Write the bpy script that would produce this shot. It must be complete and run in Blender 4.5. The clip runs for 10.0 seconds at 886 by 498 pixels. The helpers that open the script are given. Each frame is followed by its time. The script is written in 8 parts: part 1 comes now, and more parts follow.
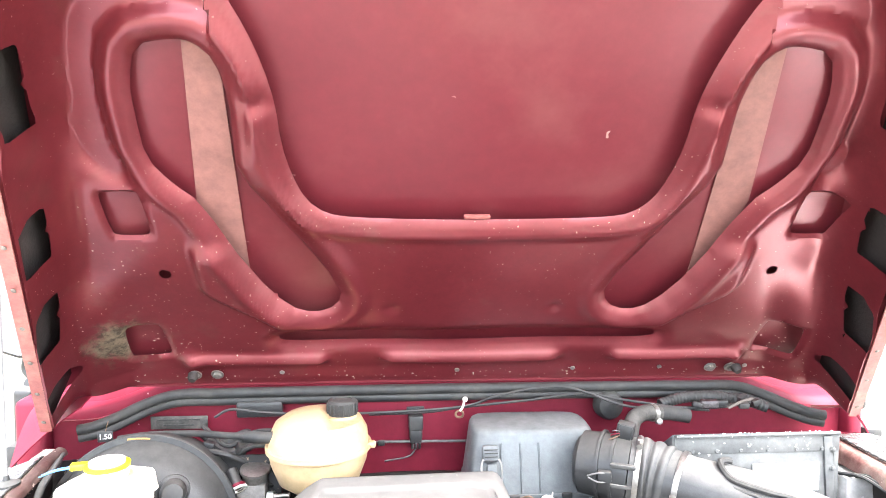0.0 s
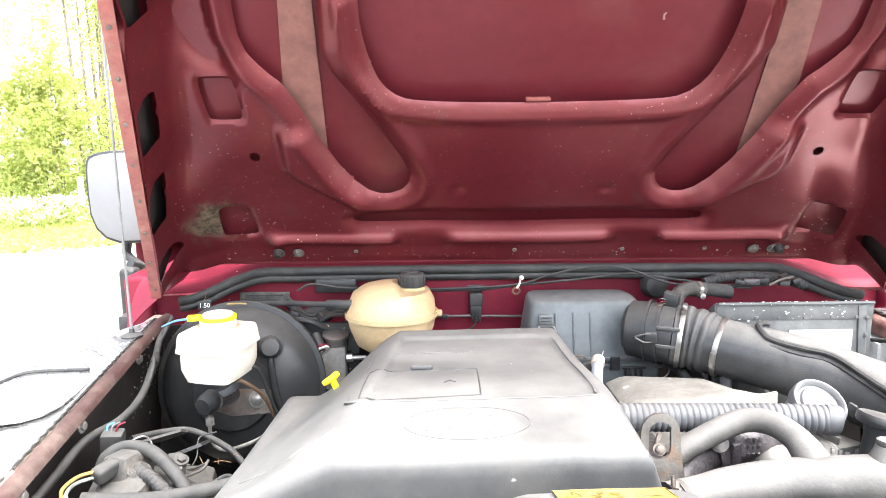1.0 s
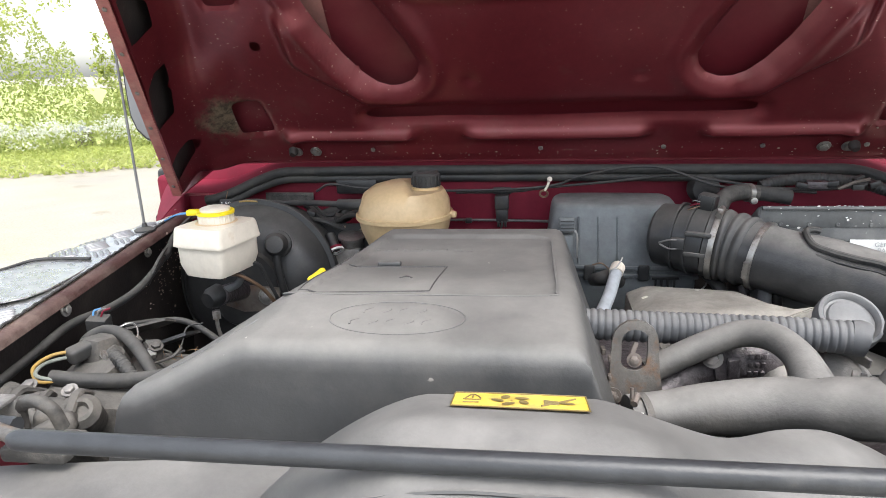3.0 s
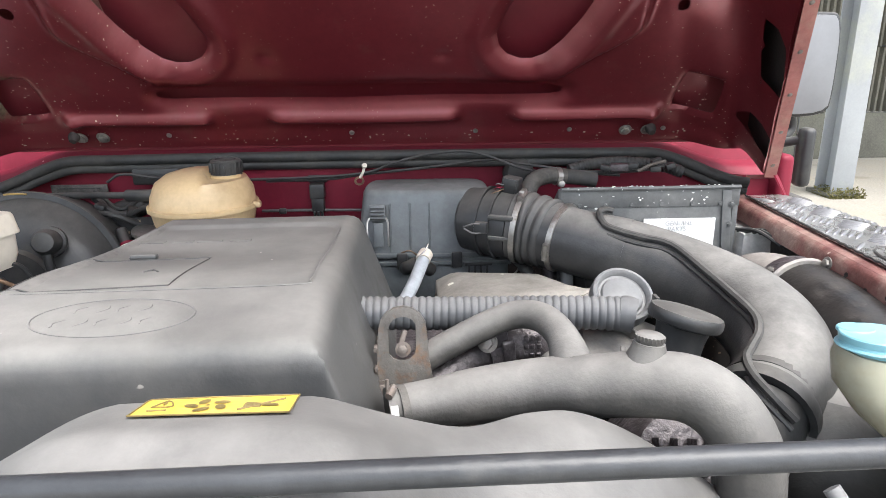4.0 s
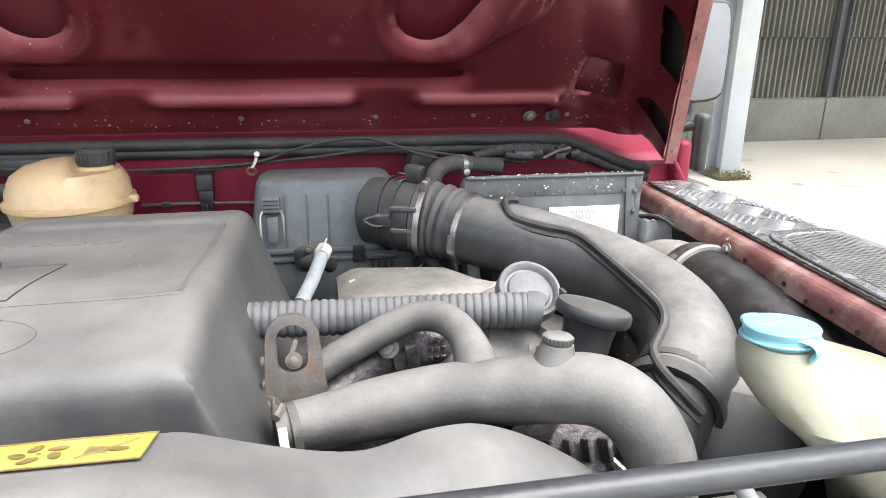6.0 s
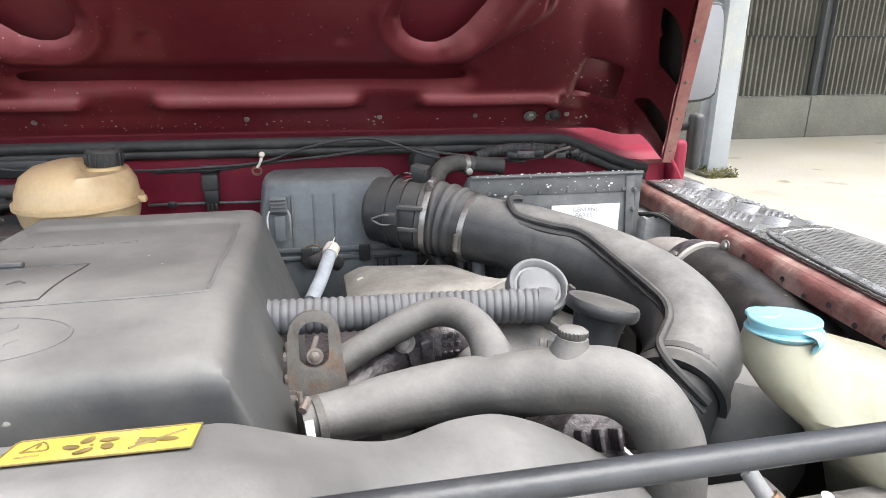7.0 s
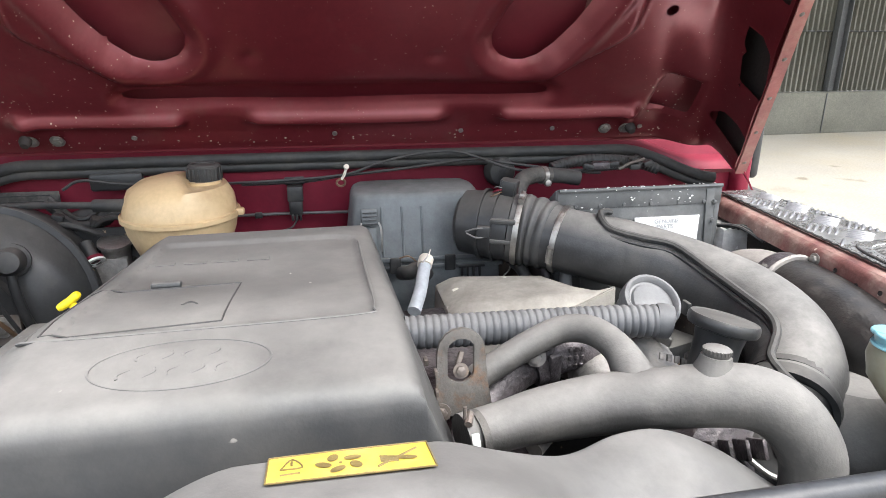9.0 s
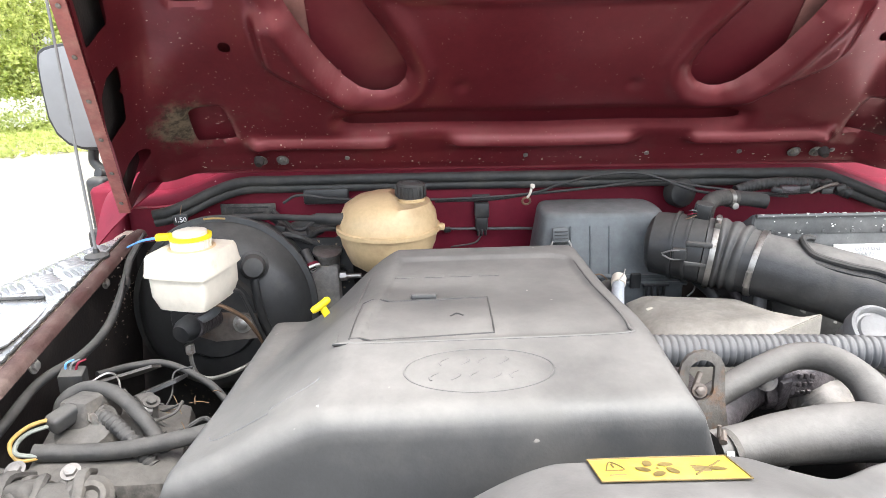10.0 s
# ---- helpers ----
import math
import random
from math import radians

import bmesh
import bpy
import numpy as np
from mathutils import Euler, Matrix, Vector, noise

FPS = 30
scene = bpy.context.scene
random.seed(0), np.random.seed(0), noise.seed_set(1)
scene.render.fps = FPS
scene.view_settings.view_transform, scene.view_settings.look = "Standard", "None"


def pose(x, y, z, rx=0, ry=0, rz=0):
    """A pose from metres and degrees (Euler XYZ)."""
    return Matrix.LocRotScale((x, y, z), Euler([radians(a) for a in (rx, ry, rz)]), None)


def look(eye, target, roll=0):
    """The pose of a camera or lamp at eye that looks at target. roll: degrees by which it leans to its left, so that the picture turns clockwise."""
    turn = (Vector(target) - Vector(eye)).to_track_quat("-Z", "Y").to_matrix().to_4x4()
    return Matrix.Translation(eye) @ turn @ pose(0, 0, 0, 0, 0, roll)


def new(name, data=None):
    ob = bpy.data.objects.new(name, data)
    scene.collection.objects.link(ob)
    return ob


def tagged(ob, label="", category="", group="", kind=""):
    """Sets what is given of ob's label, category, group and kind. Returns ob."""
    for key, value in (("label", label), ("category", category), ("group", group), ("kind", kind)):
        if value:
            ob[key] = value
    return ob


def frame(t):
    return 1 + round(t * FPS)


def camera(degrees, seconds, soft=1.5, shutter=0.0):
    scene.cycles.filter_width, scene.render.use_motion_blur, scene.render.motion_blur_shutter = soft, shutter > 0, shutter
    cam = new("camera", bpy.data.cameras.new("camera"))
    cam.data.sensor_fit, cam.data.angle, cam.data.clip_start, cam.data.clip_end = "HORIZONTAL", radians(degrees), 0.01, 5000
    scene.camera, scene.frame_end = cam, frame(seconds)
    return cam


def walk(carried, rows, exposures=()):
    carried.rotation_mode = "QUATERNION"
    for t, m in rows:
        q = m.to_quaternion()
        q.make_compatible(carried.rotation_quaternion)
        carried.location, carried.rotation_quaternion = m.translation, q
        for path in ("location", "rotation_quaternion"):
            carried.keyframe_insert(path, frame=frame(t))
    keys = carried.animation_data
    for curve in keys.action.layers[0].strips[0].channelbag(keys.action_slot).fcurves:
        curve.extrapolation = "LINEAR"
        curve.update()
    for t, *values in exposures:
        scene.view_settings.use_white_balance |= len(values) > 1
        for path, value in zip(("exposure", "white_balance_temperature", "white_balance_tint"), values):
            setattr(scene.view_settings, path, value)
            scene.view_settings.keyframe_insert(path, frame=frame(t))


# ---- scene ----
cam = camera(69.2, 10.0, soft=0.65)
PATH = [
    (0, (-0.14, -1.065, 1.484), (0.064, 0.922, 1.391), -0.1),
    (0.5, (-0.158, -1.117, 1.436), (0.022, 0.866, 1.245), -0.2),
    (1, (-0.184, -1.155, 1.423), (-0.104, 0.818, 1.105), -0.6),
    (1.5, (-0.202, -1.176, 1.41), (-0.304, 0.776, 0.984), -1.3),
    (2, (-0.2, -1.175, 1.409), (-0.447, 0.745, 0.904), -1.8),
    (2.2, (-0.194, -1.168, 1.409), (-0.472, 0.741, 0.881), -1.9),
    (3.3, (0.028, -1.072, 1.362), (-0.191, 0.836, 0.802), -1.9),
    (3.5, (0.055, -1.065, 1.356), (-0.045, 0.851, 0.791), -1.5),
    (4, (0.071, -1.045, 1.35), (0.175, 0.868, 0.776), -0.8),
    (4.5, (0.061, -1.018, 1.363), (0.246, 0.882, 0.767), -0.6),
    (5, (0.055, -0.995, 1.374), (0.263, 0.901, 0.773), -0.6),
    (5.5, (0.066, -1.005, 1.346), (0.37, 0.879, 0.748), -0.2),
    (5.7, (0.089, -1.0, 1.346), (0.426, 0.874, 0.733), -0.0),
    (7, (0.064, -1.012, 1.351), (0.47, 0.844, 0.728), 0.2),
    (7.5, (0.015, -1.02, 1.357), (0.419, 0.836, 0.731), 0.2),
    (8, (0.029, -1.026, 1.356), (0.419, 0.835, 0.736), 0.0),
    (8.5, (0.026, -1.027, 1.356), (0.405, 0.836, 0.734), -0.0),
    (9, (-0.05, -1.01, 1.381), (0.336, 0.846, 0.743), 0.0),
    (9.5, (-0.162, -1.004, 1.395), (0.092, 0.878, 0.768), -0.1),
    (10, (-0.185, -1.039, 1.411), (-0.108, 0.863, 0.797), -1.0),
]
EXPOSURES = [(0.0, 3.3), (0.5, 2.95), (1.0, 2.5), (1.5, 1.95), (2.0, 1.52), (3.5, 1.18), (4.0, 1.50), (4.5, 1.60), (5.5, 1.74), (7.0, 1.52), (9.0, 1.54), (9.5, 1.70), (10.0, 1.80)]
walk(cam, [(t, look(eye, target, roll)) for t, eye, target, roll in PATH], EXPOSURES)

# ---- world and sun ----
world = bpy.data.worlds.new("sky")
scene.world = world
world.use_nodes = True
wn = world.node_tree.nodes
sky = wn.new("ShaderNodeTexSky")
sky.sky_type = "NISHITA"
sky.sun_disc = False
sky.sun_elevation, sky.sun_rotation = radians(63), radians(140)
sky.air_density, sky.dust_density, sky.ozone_density = 1.0, 2.5, 0.5
cloud = wn.new("ShaderNodeHueSaturation")  # thin white overcast
cloud.inputs["Saturation"].default_value, cloud.inputs["Value"].default_value = 0.42, 1.42
world.node_tree.links.new(sky.outputs[0], cloud.inputs["Color"])
world.node_tree.links.new(cloud.outputs[0], wn["Background"].inputs[0])
wn["Background"].inputs[1].default_value = 0.15
sun = new("sun", bpy.data.lights.new("sun", "SUN"))
sun.data.energy, sun.data.angle, sun.data.color = 1.8, radians(45), (1.0, 0.985, 0.965)
sun.matrix_world = look((3.0, -3.5, 9.2), (0, 0, 0))

# ---- materials ----
def mat(name, col, rough=0.5, metal=0.0, vary=0.25, scale=14.0, bump=0.15, bscale=220.0, dust=None, dustlo=0.5, dusthi=0.75, dscale=9.0,
        specks=None, speckscale=70.0, specksize=0.12, speckmask=0.5, coat=0.0, transmit=0.0, ior=1.45, object_vary=0.0, stain=None, grain=0.35, litdust=None, litdustlo=0.2, litdusthi=0.95, wiped=0.0, mottle=0.22, coatrough=0.12):
    """A painted, moulded or cast surface: base colour with broad variation, dust in patches, small flecks and a fine relief."""
    m = bpy.data.materials.new(name)
    m.use_nodes = True
    n, l = m.node_tree.nodes, m.node_tree.links
    b = n["Principled BSDF"]
    co = n.new("ShaderNodeTexCoord").outputs["Object"]

    def nz(s, detail=4.0, rough_=0.55):
        t = n.new("ShaderNodeTexNoise")
        t.inputs["Scale"].default_value, t.inputs["Detail"].default_value, t.inputs["Roughness"].default_value = s, detail, rough_
        l.new(co, t.inputs["Vector"])
        return t.outputs["Fac"]

    def ramp(fac, lo, hi, a=(0, 0, 0, 1), z=(1, 1, 1, 1)):
        r = n.new("ShaderNodeValToRGB")
        r.color_ramp.elements[0].position, r.color_ramp.elements[1].position = lo, hi
        r.color_ramp.elements[0].color, r.color_ramp.elements[1].color = a, z
        l.new(fac, r.inputs[0])
        return r.outputs[0]

    def mix(fac, a, z):
        x = n.new("ShaderNodeMix")
        x.data_type = "RGBA"
        l.new(fac, x.inputs[0])
        for s, v in ((6, a), (7, z)):
            if isinstance(v, tuple):
                x.inputs[s].default_value = (*v[:3], 1)
            else:
                l.new(v, x.inputs[s])
        return x.outputs[2]

    lo, hi = tuple(c * (1 - vary) for c in col), tuple(min(1, c * (1 + vary)) for c in col)
    big, fine = nz(scale), nz(bscale, 3.0)
    out = ramp(big, 0.3, 0.7, (*lo, 1), (*hi, 1))
    out = mix(ramp(fine, 0.35, 0.75, (0, 0, 0, 1), (grain,) * 3 + (1,)), out, hi)
    rg = ramp(big, 0.25, 0.75, (rough * 0.85,) * 3 + (1,), (min(1, rough * 1.15),) * 3 + (1,))
    if dust:
        d = n.new("ShaderNodeMath")
        d.operation = "MULTIPLY"
        l.new(ramp(nz(dscale, 6.0, 0.65), dustlo, dusthi), d.inputs[0])
        l.new(ramp(nz(dscale * 4.0, 4.0), 0.15, 0.6, (0.35, 0.35, 0.35, 1), (1, 1, 1, 1)), d.inputs[1])
        out = mix(d.outputs[0], out, dust)
        rg = mix(d.outputs[0], rg, (0.85, 0.85, 0.85))
    if litdust:
        # dust and top light painted together: paler the more a face points up
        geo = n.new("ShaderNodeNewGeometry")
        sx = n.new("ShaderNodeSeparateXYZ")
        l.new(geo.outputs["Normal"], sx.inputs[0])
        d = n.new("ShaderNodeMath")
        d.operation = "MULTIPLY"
        l.new(ramp(sx.outputs[2], litdustlo, litdusthi), d.inputs[0])
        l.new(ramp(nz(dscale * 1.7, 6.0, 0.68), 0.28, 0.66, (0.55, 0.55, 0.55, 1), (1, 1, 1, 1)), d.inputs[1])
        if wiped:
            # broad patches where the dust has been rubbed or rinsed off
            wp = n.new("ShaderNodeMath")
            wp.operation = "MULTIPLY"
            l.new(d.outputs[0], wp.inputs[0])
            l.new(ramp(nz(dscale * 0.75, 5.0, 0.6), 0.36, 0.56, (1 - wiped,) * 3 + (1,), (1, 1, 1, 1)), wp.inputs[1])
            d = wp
        out = mix(d.outputs[0], out, litdust)
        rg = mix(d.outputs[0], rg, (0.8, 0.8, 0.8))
    if specks:
        v = n.new("ShaderNodeTexVoronoi")
        v.inputs["Scale"].default_value = speckscale
        wob = n.new("ShaderNodeTexNoise")
        wob.inputs["Scale"].default_value = speckscale * 1.3
        l.new(co, wob.inputs["Vector"])
        push = n.new("ShaderNodeVectorMath")
        push.operation = "MULTIPLY_ADD"
        l.new(wob.outputs["Color"], push.inputs[0])
        push.inputs[1].default_value = (0.9 / speckscale,) * 3
        l.new(co, push.inputs[2])
        l.new(push.outputs[0], v.inputs["Vector"])
        k = n.new("ShaderNodeMath")
        k.operation = "MULTIPLY"
        l.new(ramp(v.outputs["Distance"], specksize * 0.6, specksize, (1, 1, 1, 1), (0, 0, 0, 1)), k.inputs[0])
        w = n.new("ShaderNodeMath")
        w.operation = "MULTIPLY"
        sep = n.new("ShaderNodeSeparateColor")
        l.new(v.outputs["Color"], sep.inputs[0])
        l.new(ramp(sep.outputs[0], speckmask, speckmask + 0.04), k.inputs[1])
        l.new(k.outputs[0], w.inputs[0])
        l.new(ramp(nz(scale * 0.6), 0.4, 0.6), w.inputs[1])
        out = mix(w.outputs[0], out, specks)
    if stain:
        # one bare patch with a ragged edge
        at, size, tint = stain
        vm = n.new("ShaderNodeVectorMath")
        vm.operation = "DISTANCE"
        vm.inputs[1].default_value = at
        l.new(co, vm.inputs[0])
        ad = n.new("ShaderNodeMath")
        ad.operation = "MULTIPLY_ADD"
        l.new(nz(35, 6.0, 0.7), ad.inputs[0])
        ad.inputs[1].default_value = size * 1.6
        l.new(vm.outputs["Value"], ad.inputs[2])
        patch = mix(ramp(nz(75, 5.0, 0.7), 0.40, 0.58), tuple(c * 0.35 for c in tint), tint)
        out = mix(ramp(ad.outputs[0], size * 1.35, size * 1.80, (1, 1, 1, 1), (0, 0, 0, 1)), out, patch)
        rg = mix(ramp(ad.outputs[0], size * 1.45, size * 1.75, (1, 1, 1, 1), (0, 0, 0, 1)), rg, (0.85, 0.85, 0.85))
    if mottle:
        # handling marks and grime at a middle scale
        x = n.new("ShaderNodeMix")
        x.data_type, x.blend_type = "RGBA", "MULTIPLY"
        x.inputs[0].default_value = 1.0
        l.new(out, x.inputs[6])
        l.new(ramp(nz(48.0, 9.0, 0.72), 0.30, 0.70, (1 - mottle,) * 3 + (1,), (1 + mottle,) * 3 + (1,)), x.inputs[7])
        out = x.outputs[2]
    if object_vary:
        oi = n.new("ShaderNodeObjectInfo")
        out = mix(ramp(oi.outputs["Random"], 0.0, 1.0, (0, 0, 0, 1), (object_vary,) * 3 + (1,)), out, tuple(c * 0.45 for c in col))
    l.new(out, b.inputs["Base Color"])
    l.new(rg, b.inputs["Roughness"])
    b.inputs["Metallic"].default_value = metal
    b.inputs["Coat Weight"].default_value, b.inputs["Coat Roughness"].default_value = coat, coatrough
    b.inputs["Transmission Weight"].default_value, b.inputs["IOR"].default_value = transmit, ior
    if bump:
        bp = n.new("ShaderNodeBump")
        bp.inputs["Strength"].default_value, bp.inputs["Distance"].default_value = bump, 0.002
        l.new(fine, bp.inputs["Height"])
        l.new(bp.outputs[0], b.inputs["Normal"])
    return m


M_STRIP = mat("pale_skin_band", (0.23, 0.105, 0.092), 0.5, vary=0.12, scale=8, bump=0.1)
M_RED_IN = mat("red_paint_underside", (0.150, 0.0205, 0.0275), 0.37, metal=0.52, vary=0.15, scale=5, bump=0.05, bscale=160, dust=(0.17, 0.085, 0.07), dustlo=0.56, dusthi=1.0, dscale=9,
               specks=(0.50, 0.34, 0.28), speckscale=150, specksize=0.16, speckmask=0.62, coat=0.45, coatrough=0.23, mottle=0.09, stain=((-0.515, 0.072, 0.0), 0.055, (0.165, 0.125, 0.085)))
M_RED_SKIN = mat("red_paint_skin", (0.150, 0.018, 0.027), 0.42, metal=0.3, vary=0.12, scale=3, bump=0.06, bscale=120, dust=(0.17, 0.07, 0.06), dustlo=0.5, dusthi=1.0, dscale=3,
                 specks=(0.6, 0.42, 0.36), speckscale=30, specksize=0.09, speckmask=0.85, coat=0.6, coatrough=0.3, mottle=0.08)
M_RED = mat("red_paint_outer", (0.165, 0.0135, 0.029), 0.5, metal=0.05, vary=0.15, scale=6, bump=0.04, bscale=180, dust=(0.24, 0.035, 0.045), dustlo=0.62, dusthi=0.95, specks=(0.65, 0.5, 0.45),
            speckscale=45, specksize=0.1, speckmask=0.8, coat=0.0, mottle=0.10, ior=1.30)
M_LIP = mat("bonnet_lip_paint", (0.26, 0.085, 0.075), 0.5, vary=0.25, scale=20, bump=0.2, dust=(0.32, 0.17, 0.14), dustlo=0.45, dusthi=0.7, dscale=18)
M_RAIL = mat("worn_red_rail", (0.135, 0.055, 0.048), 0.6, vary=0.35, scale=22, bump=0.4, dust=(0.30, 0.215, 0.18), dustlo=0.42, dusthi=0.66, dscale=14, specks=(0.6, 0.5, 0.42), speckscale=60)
# M_RAIL darkened for the left rail: its shade put into the colour
M_RAILSHADE = mat("worn_rail_in_shade", (0.062, 0.029, 0.026), 0.6, vary=0.35, scale=22, bump=0.4, dust=(0.14, 0.10, 0.085), dustlo=0.42, dusthi=0.66, dscale=14, specks=(0.6, 0.5, 0.42), speckscale=60)
M_COVER = mat("cover_plastic", (0.033, 0.035, 0.037), 0.32, vary=0.15, scale=5, bump=0.08, bscale=420, dust=(0.085, 0.082, 0.076), dustlo=0.5, dusthi=0.8, dscale=7, litdust=(0.200, 0.193, 0.180), litdustlo=-0.05, litdusthi=0.95, wiped=0.42,
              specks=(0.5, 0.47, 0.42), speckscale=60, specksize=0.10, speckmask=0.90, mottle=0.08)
M_COWL = mat("cowl_plastic", (0.036, 0.037, 0.038), 0.38, vary=0.2, scale=6, bump=0.1, bscale=350, dust=(0.11, 0.106, 0.098), dustlo=0.5, dusthi=0.8, dscale=9, litdust=(0.195, 0.189, 0.179), litdustlo=0.25, litdusthi=1.0, wiped=0.25, mottle=0.08)
M_HOSE = mat("dusty_rubber_hose", (0.046, 0.045, 0.043), 0.46, vary=0.25, scale=10, bump=0.2, bscale=300, dust=(0.10, 0.094, 0.085), dustlo=0.45, dusthi=0.75, dscale=12, litdust=(0.215, 0.207, 0.194), litdustlo=-0.1, litdusthi=1.0, wiped=0.25, mottle=0.10)
M_DUCT = mat("intake_plastic", (0.036, 0.037, 0.038), 0.42, vary=0.2, scale=10, bump=0.15, bscale=350, dust=(0.08, 0.077, 0.07), dustlo=0.45, dusthi=0.75, dscale=10, litdust=(0.205, 0.198, 0.185), litdustlo=0.45, litdusthi=0.97, wiped=0.35)
M_BLACK = mat("black_plastic", (0.026, 0.027, 0.028), 0.4, vary=0.25, scale=15, bump=0.12, dust=(0.07, 0.066, 0.06), dustlo=0.5, dusthi=0.8, litdust=(0.10, 0.096, 0.088), litdustlo=0.4, litdusthi=1.0, dscale=16)
M_AIRBOX = mat("airbox_plastic", (0.108, 0.122, 0.128), 0.40, vary=0.12, scale=10, bump=0.15, bscale=380, dust=(0.155, 0.162, 0.16), dustlo=0.45, dusthi=0.8, litdust=(0.22, 0.225, 0.217), litdustlo=0.4, litdusthi=1.0)
M_RUBBER = mat("black_rubber", (0.022, 0.023, 0.024), 0.5, vary=0.25, scale=25, bump=0.2, dust=(0.07, 0.066, 0.06), dustlo=0.45, dusthi=0.75, dscale=20, litdust=(0.085, 0.082, 0.076), litdustlo=0.2, litdusthi=1.0)
M_BATBOX = mat("battery_cover", (0.085, 0.089, 0.090), 0.40, vary=0.2, scale=8, bump=0.15, dust=(0.17, 0.17, 0.165), dustlo=0.45, dusthi=0.75, specks=(0.75, 0.75, 0.72), speckscale=62, specksize=0.24, speckmask=0.70)
M_TANK = mat("aged_translucent_plastic", (0.58, 0.43, 0.245), 0.34, vary=0.18, scale=9, bump=0.08, bscale=200, dust=(0.33, 0.225, 0.12), dustlo=0.52, dusthi=0.8, dscale=12, mottle=0.05)
M_RES = mat("cream_plastic", (0.66, 0.61, 0.52), 0.4, vary=0.1, scale=12, bump=0.06, dust=(0.45, 0.32, 0.20), dustlo=0.6, dusthi=0.85, dscale=16, mottle=0.05)
M_WASH = mat("yellowed_bottle", (0.27, 0.265, 0.20), 0.33, vary=0.12, scale=9, bump=0.05, dust=(0.22, 0.19, 0.12), dustlo=0.48, dusthi=0.75, dscale=14, mottle=0.05)
M_BLUE = mat("blue_cap", (0.20, 0.42, 0.48), 0.35, vary=0.10, scale=25, bump=0.05, dust=(0.40, 0.60, 0.66), dustlo=0.5, dusthi=0.8, dscale=14, mottle=0.05)
M_YELLOW = mat("yellow_plastic", (0.80, 0.62, 0.02), 0.4, vary=0.1, scale=30, bump=0.05)
M_STICKER = mat("sticker_yellow", (0.68, 0.51, 0.07), 0.42, vary=0.12, scale=40, bump=0.05, dust=(0.40, 0.29, 0.12), dustlo=0.44, dusthi=0.72, dscale=34)
M_INK = mat("sticker_ink", (0.17, 0.125, 0.045), 0.5, vary=0.3, scale=60)
M_PAPER = mat("white_label", (0.80, 0.80, 0.77), 0.55, vary=0.06, scale=20, bump=0.05, dust=(0.6, 0.58, 0.52), dustlo=0.6, dusthi=0.85)
M_TEXT = mat("pale_print", (0.42, 0.42, 0.43), 0.6, vary=0.1)
M_STEEL = mat("dull_steel", (0.42, 0.41, 0.39), 0.42, metal=0.85, vary=0.3, scale=40, bump=0.2, dust=(0.25, 0.18, 0.12), dustlo=0.55, dusthi=0.8, dscale=40)
M_GALV = mat("galvanised", (0.33, 0.32, 0.30), 0.38, metal=0.8, vary=0.25, scale=60, bump=0.15, dust=(0.20, 0.17, 0.14), dustlo=0.5, dusthi=0.75, dscale=60)
M_RUST = mat("rusty_bracket", (0.15, 0.13, 0.115), 0.6, metal=0.4, vary=0.3, scale=60, bump=0.4, dust=(0.22, 0.13, 0.08), dustlo=0.55, dusthi=0.8, dscale=45)
M_CAST = mat("cast_aluminium", (0.22, 0.21, 0.20), 0.65, metal=0.35, vary=0.4, scale=30, bump=0.6, bscale=140, dust=(0.27, 0.25, 0.225), dustlo=0.45, dusthi=0.7, dscale=30)
M_OILY = mat("oily_cast_iron", (0.060, 0.053, 0.056), 0.34, metal=0.3, vary=0.5, scale=40, bump=0.9, bscale=160, dust=(0.17, 0.155, 0.158), dustlo=0.48, dusthi=0.75, dscale=30)
M_SHIELD = mat("dusty_heat_shield", (0.27, 0.255, 0.23), 0.7, metal=0.2, vary=0.2, scale=20, bump=0.3, dust=(0.36, 0.34, 0.30), dustlo=0.4, dusthi=0.7, specks=(0.7, 0.68, 0.6), speckscale=60, specksize=0.22, speckmask=0.8)
M_GREYHOSE = mat("grey_corrugated", (0.072, 0.076, 0.082), 0.42, vary=0.15, scale=15, bump=0.1, dust=(0.12, 0.12, 0.12), dustlo=0.45, dusthi=0.75, litdust=(0.155, 0.154, 0.152), litdustlo=0.3, litdusthi=1.0)
M_PALE = mat("pale_grey_plastic", (0.145, 0.147, 0.148), 0.5, vary=0.12, scale=25, bump=0.15, dust=(0.22, 0.216, 0.208), dustlo=0.5, dusthi=0.75)
# bars darkened, ground paled: reflections of bonnet and sky put into the colour
M_ALU = mat("chequer_plate", (0.25, 0.25, 0.255), 0.34, metal=0.6, vary=0.10, scale=14, bump=0.10, bscale=250, dust=(0.34, 0.335, 0.32), dustlo=0.55, dusthi=0.9, dscale=12)
M_PLATE = mat("pale_plate_ground", (0.50, 0.495, 0.485), 0.27, metal=0.85, vary=0.18, scale=25, bump=0.2, bscale=120, dust=(0.40, 0.39, 0.37), dustlo=0.55, dusthi=0.85, dscale=30)
M_DARK = mat("bay_grime_and_shade", (0.022, 0.018, 0.017), 0.7, vary=0.4, scale=15, bump=0.3, dust=(0.06, 0.05, 0.042), dustlo=0.5, dusthi=0.75)
M_ROD = mat("rod_black_paint", (0.032, 0.034, 0.037), 0.38, metal=0.0, vary=0.2, scale=20, bump=0.15, dust=(0.12, 0.115, 0.105), dustlo=0.60, dusthi=0.9)
M_PALEBLUE = mat("pale_blue_wire", (0.10, 0.28, 0.55), 0.4, vary=0.1)
M_GREEN = mat("coolant_hose_pale", (0.38, 0.41, 0.44), 0.5, vary=0.15, scale=30, bump=0.15)
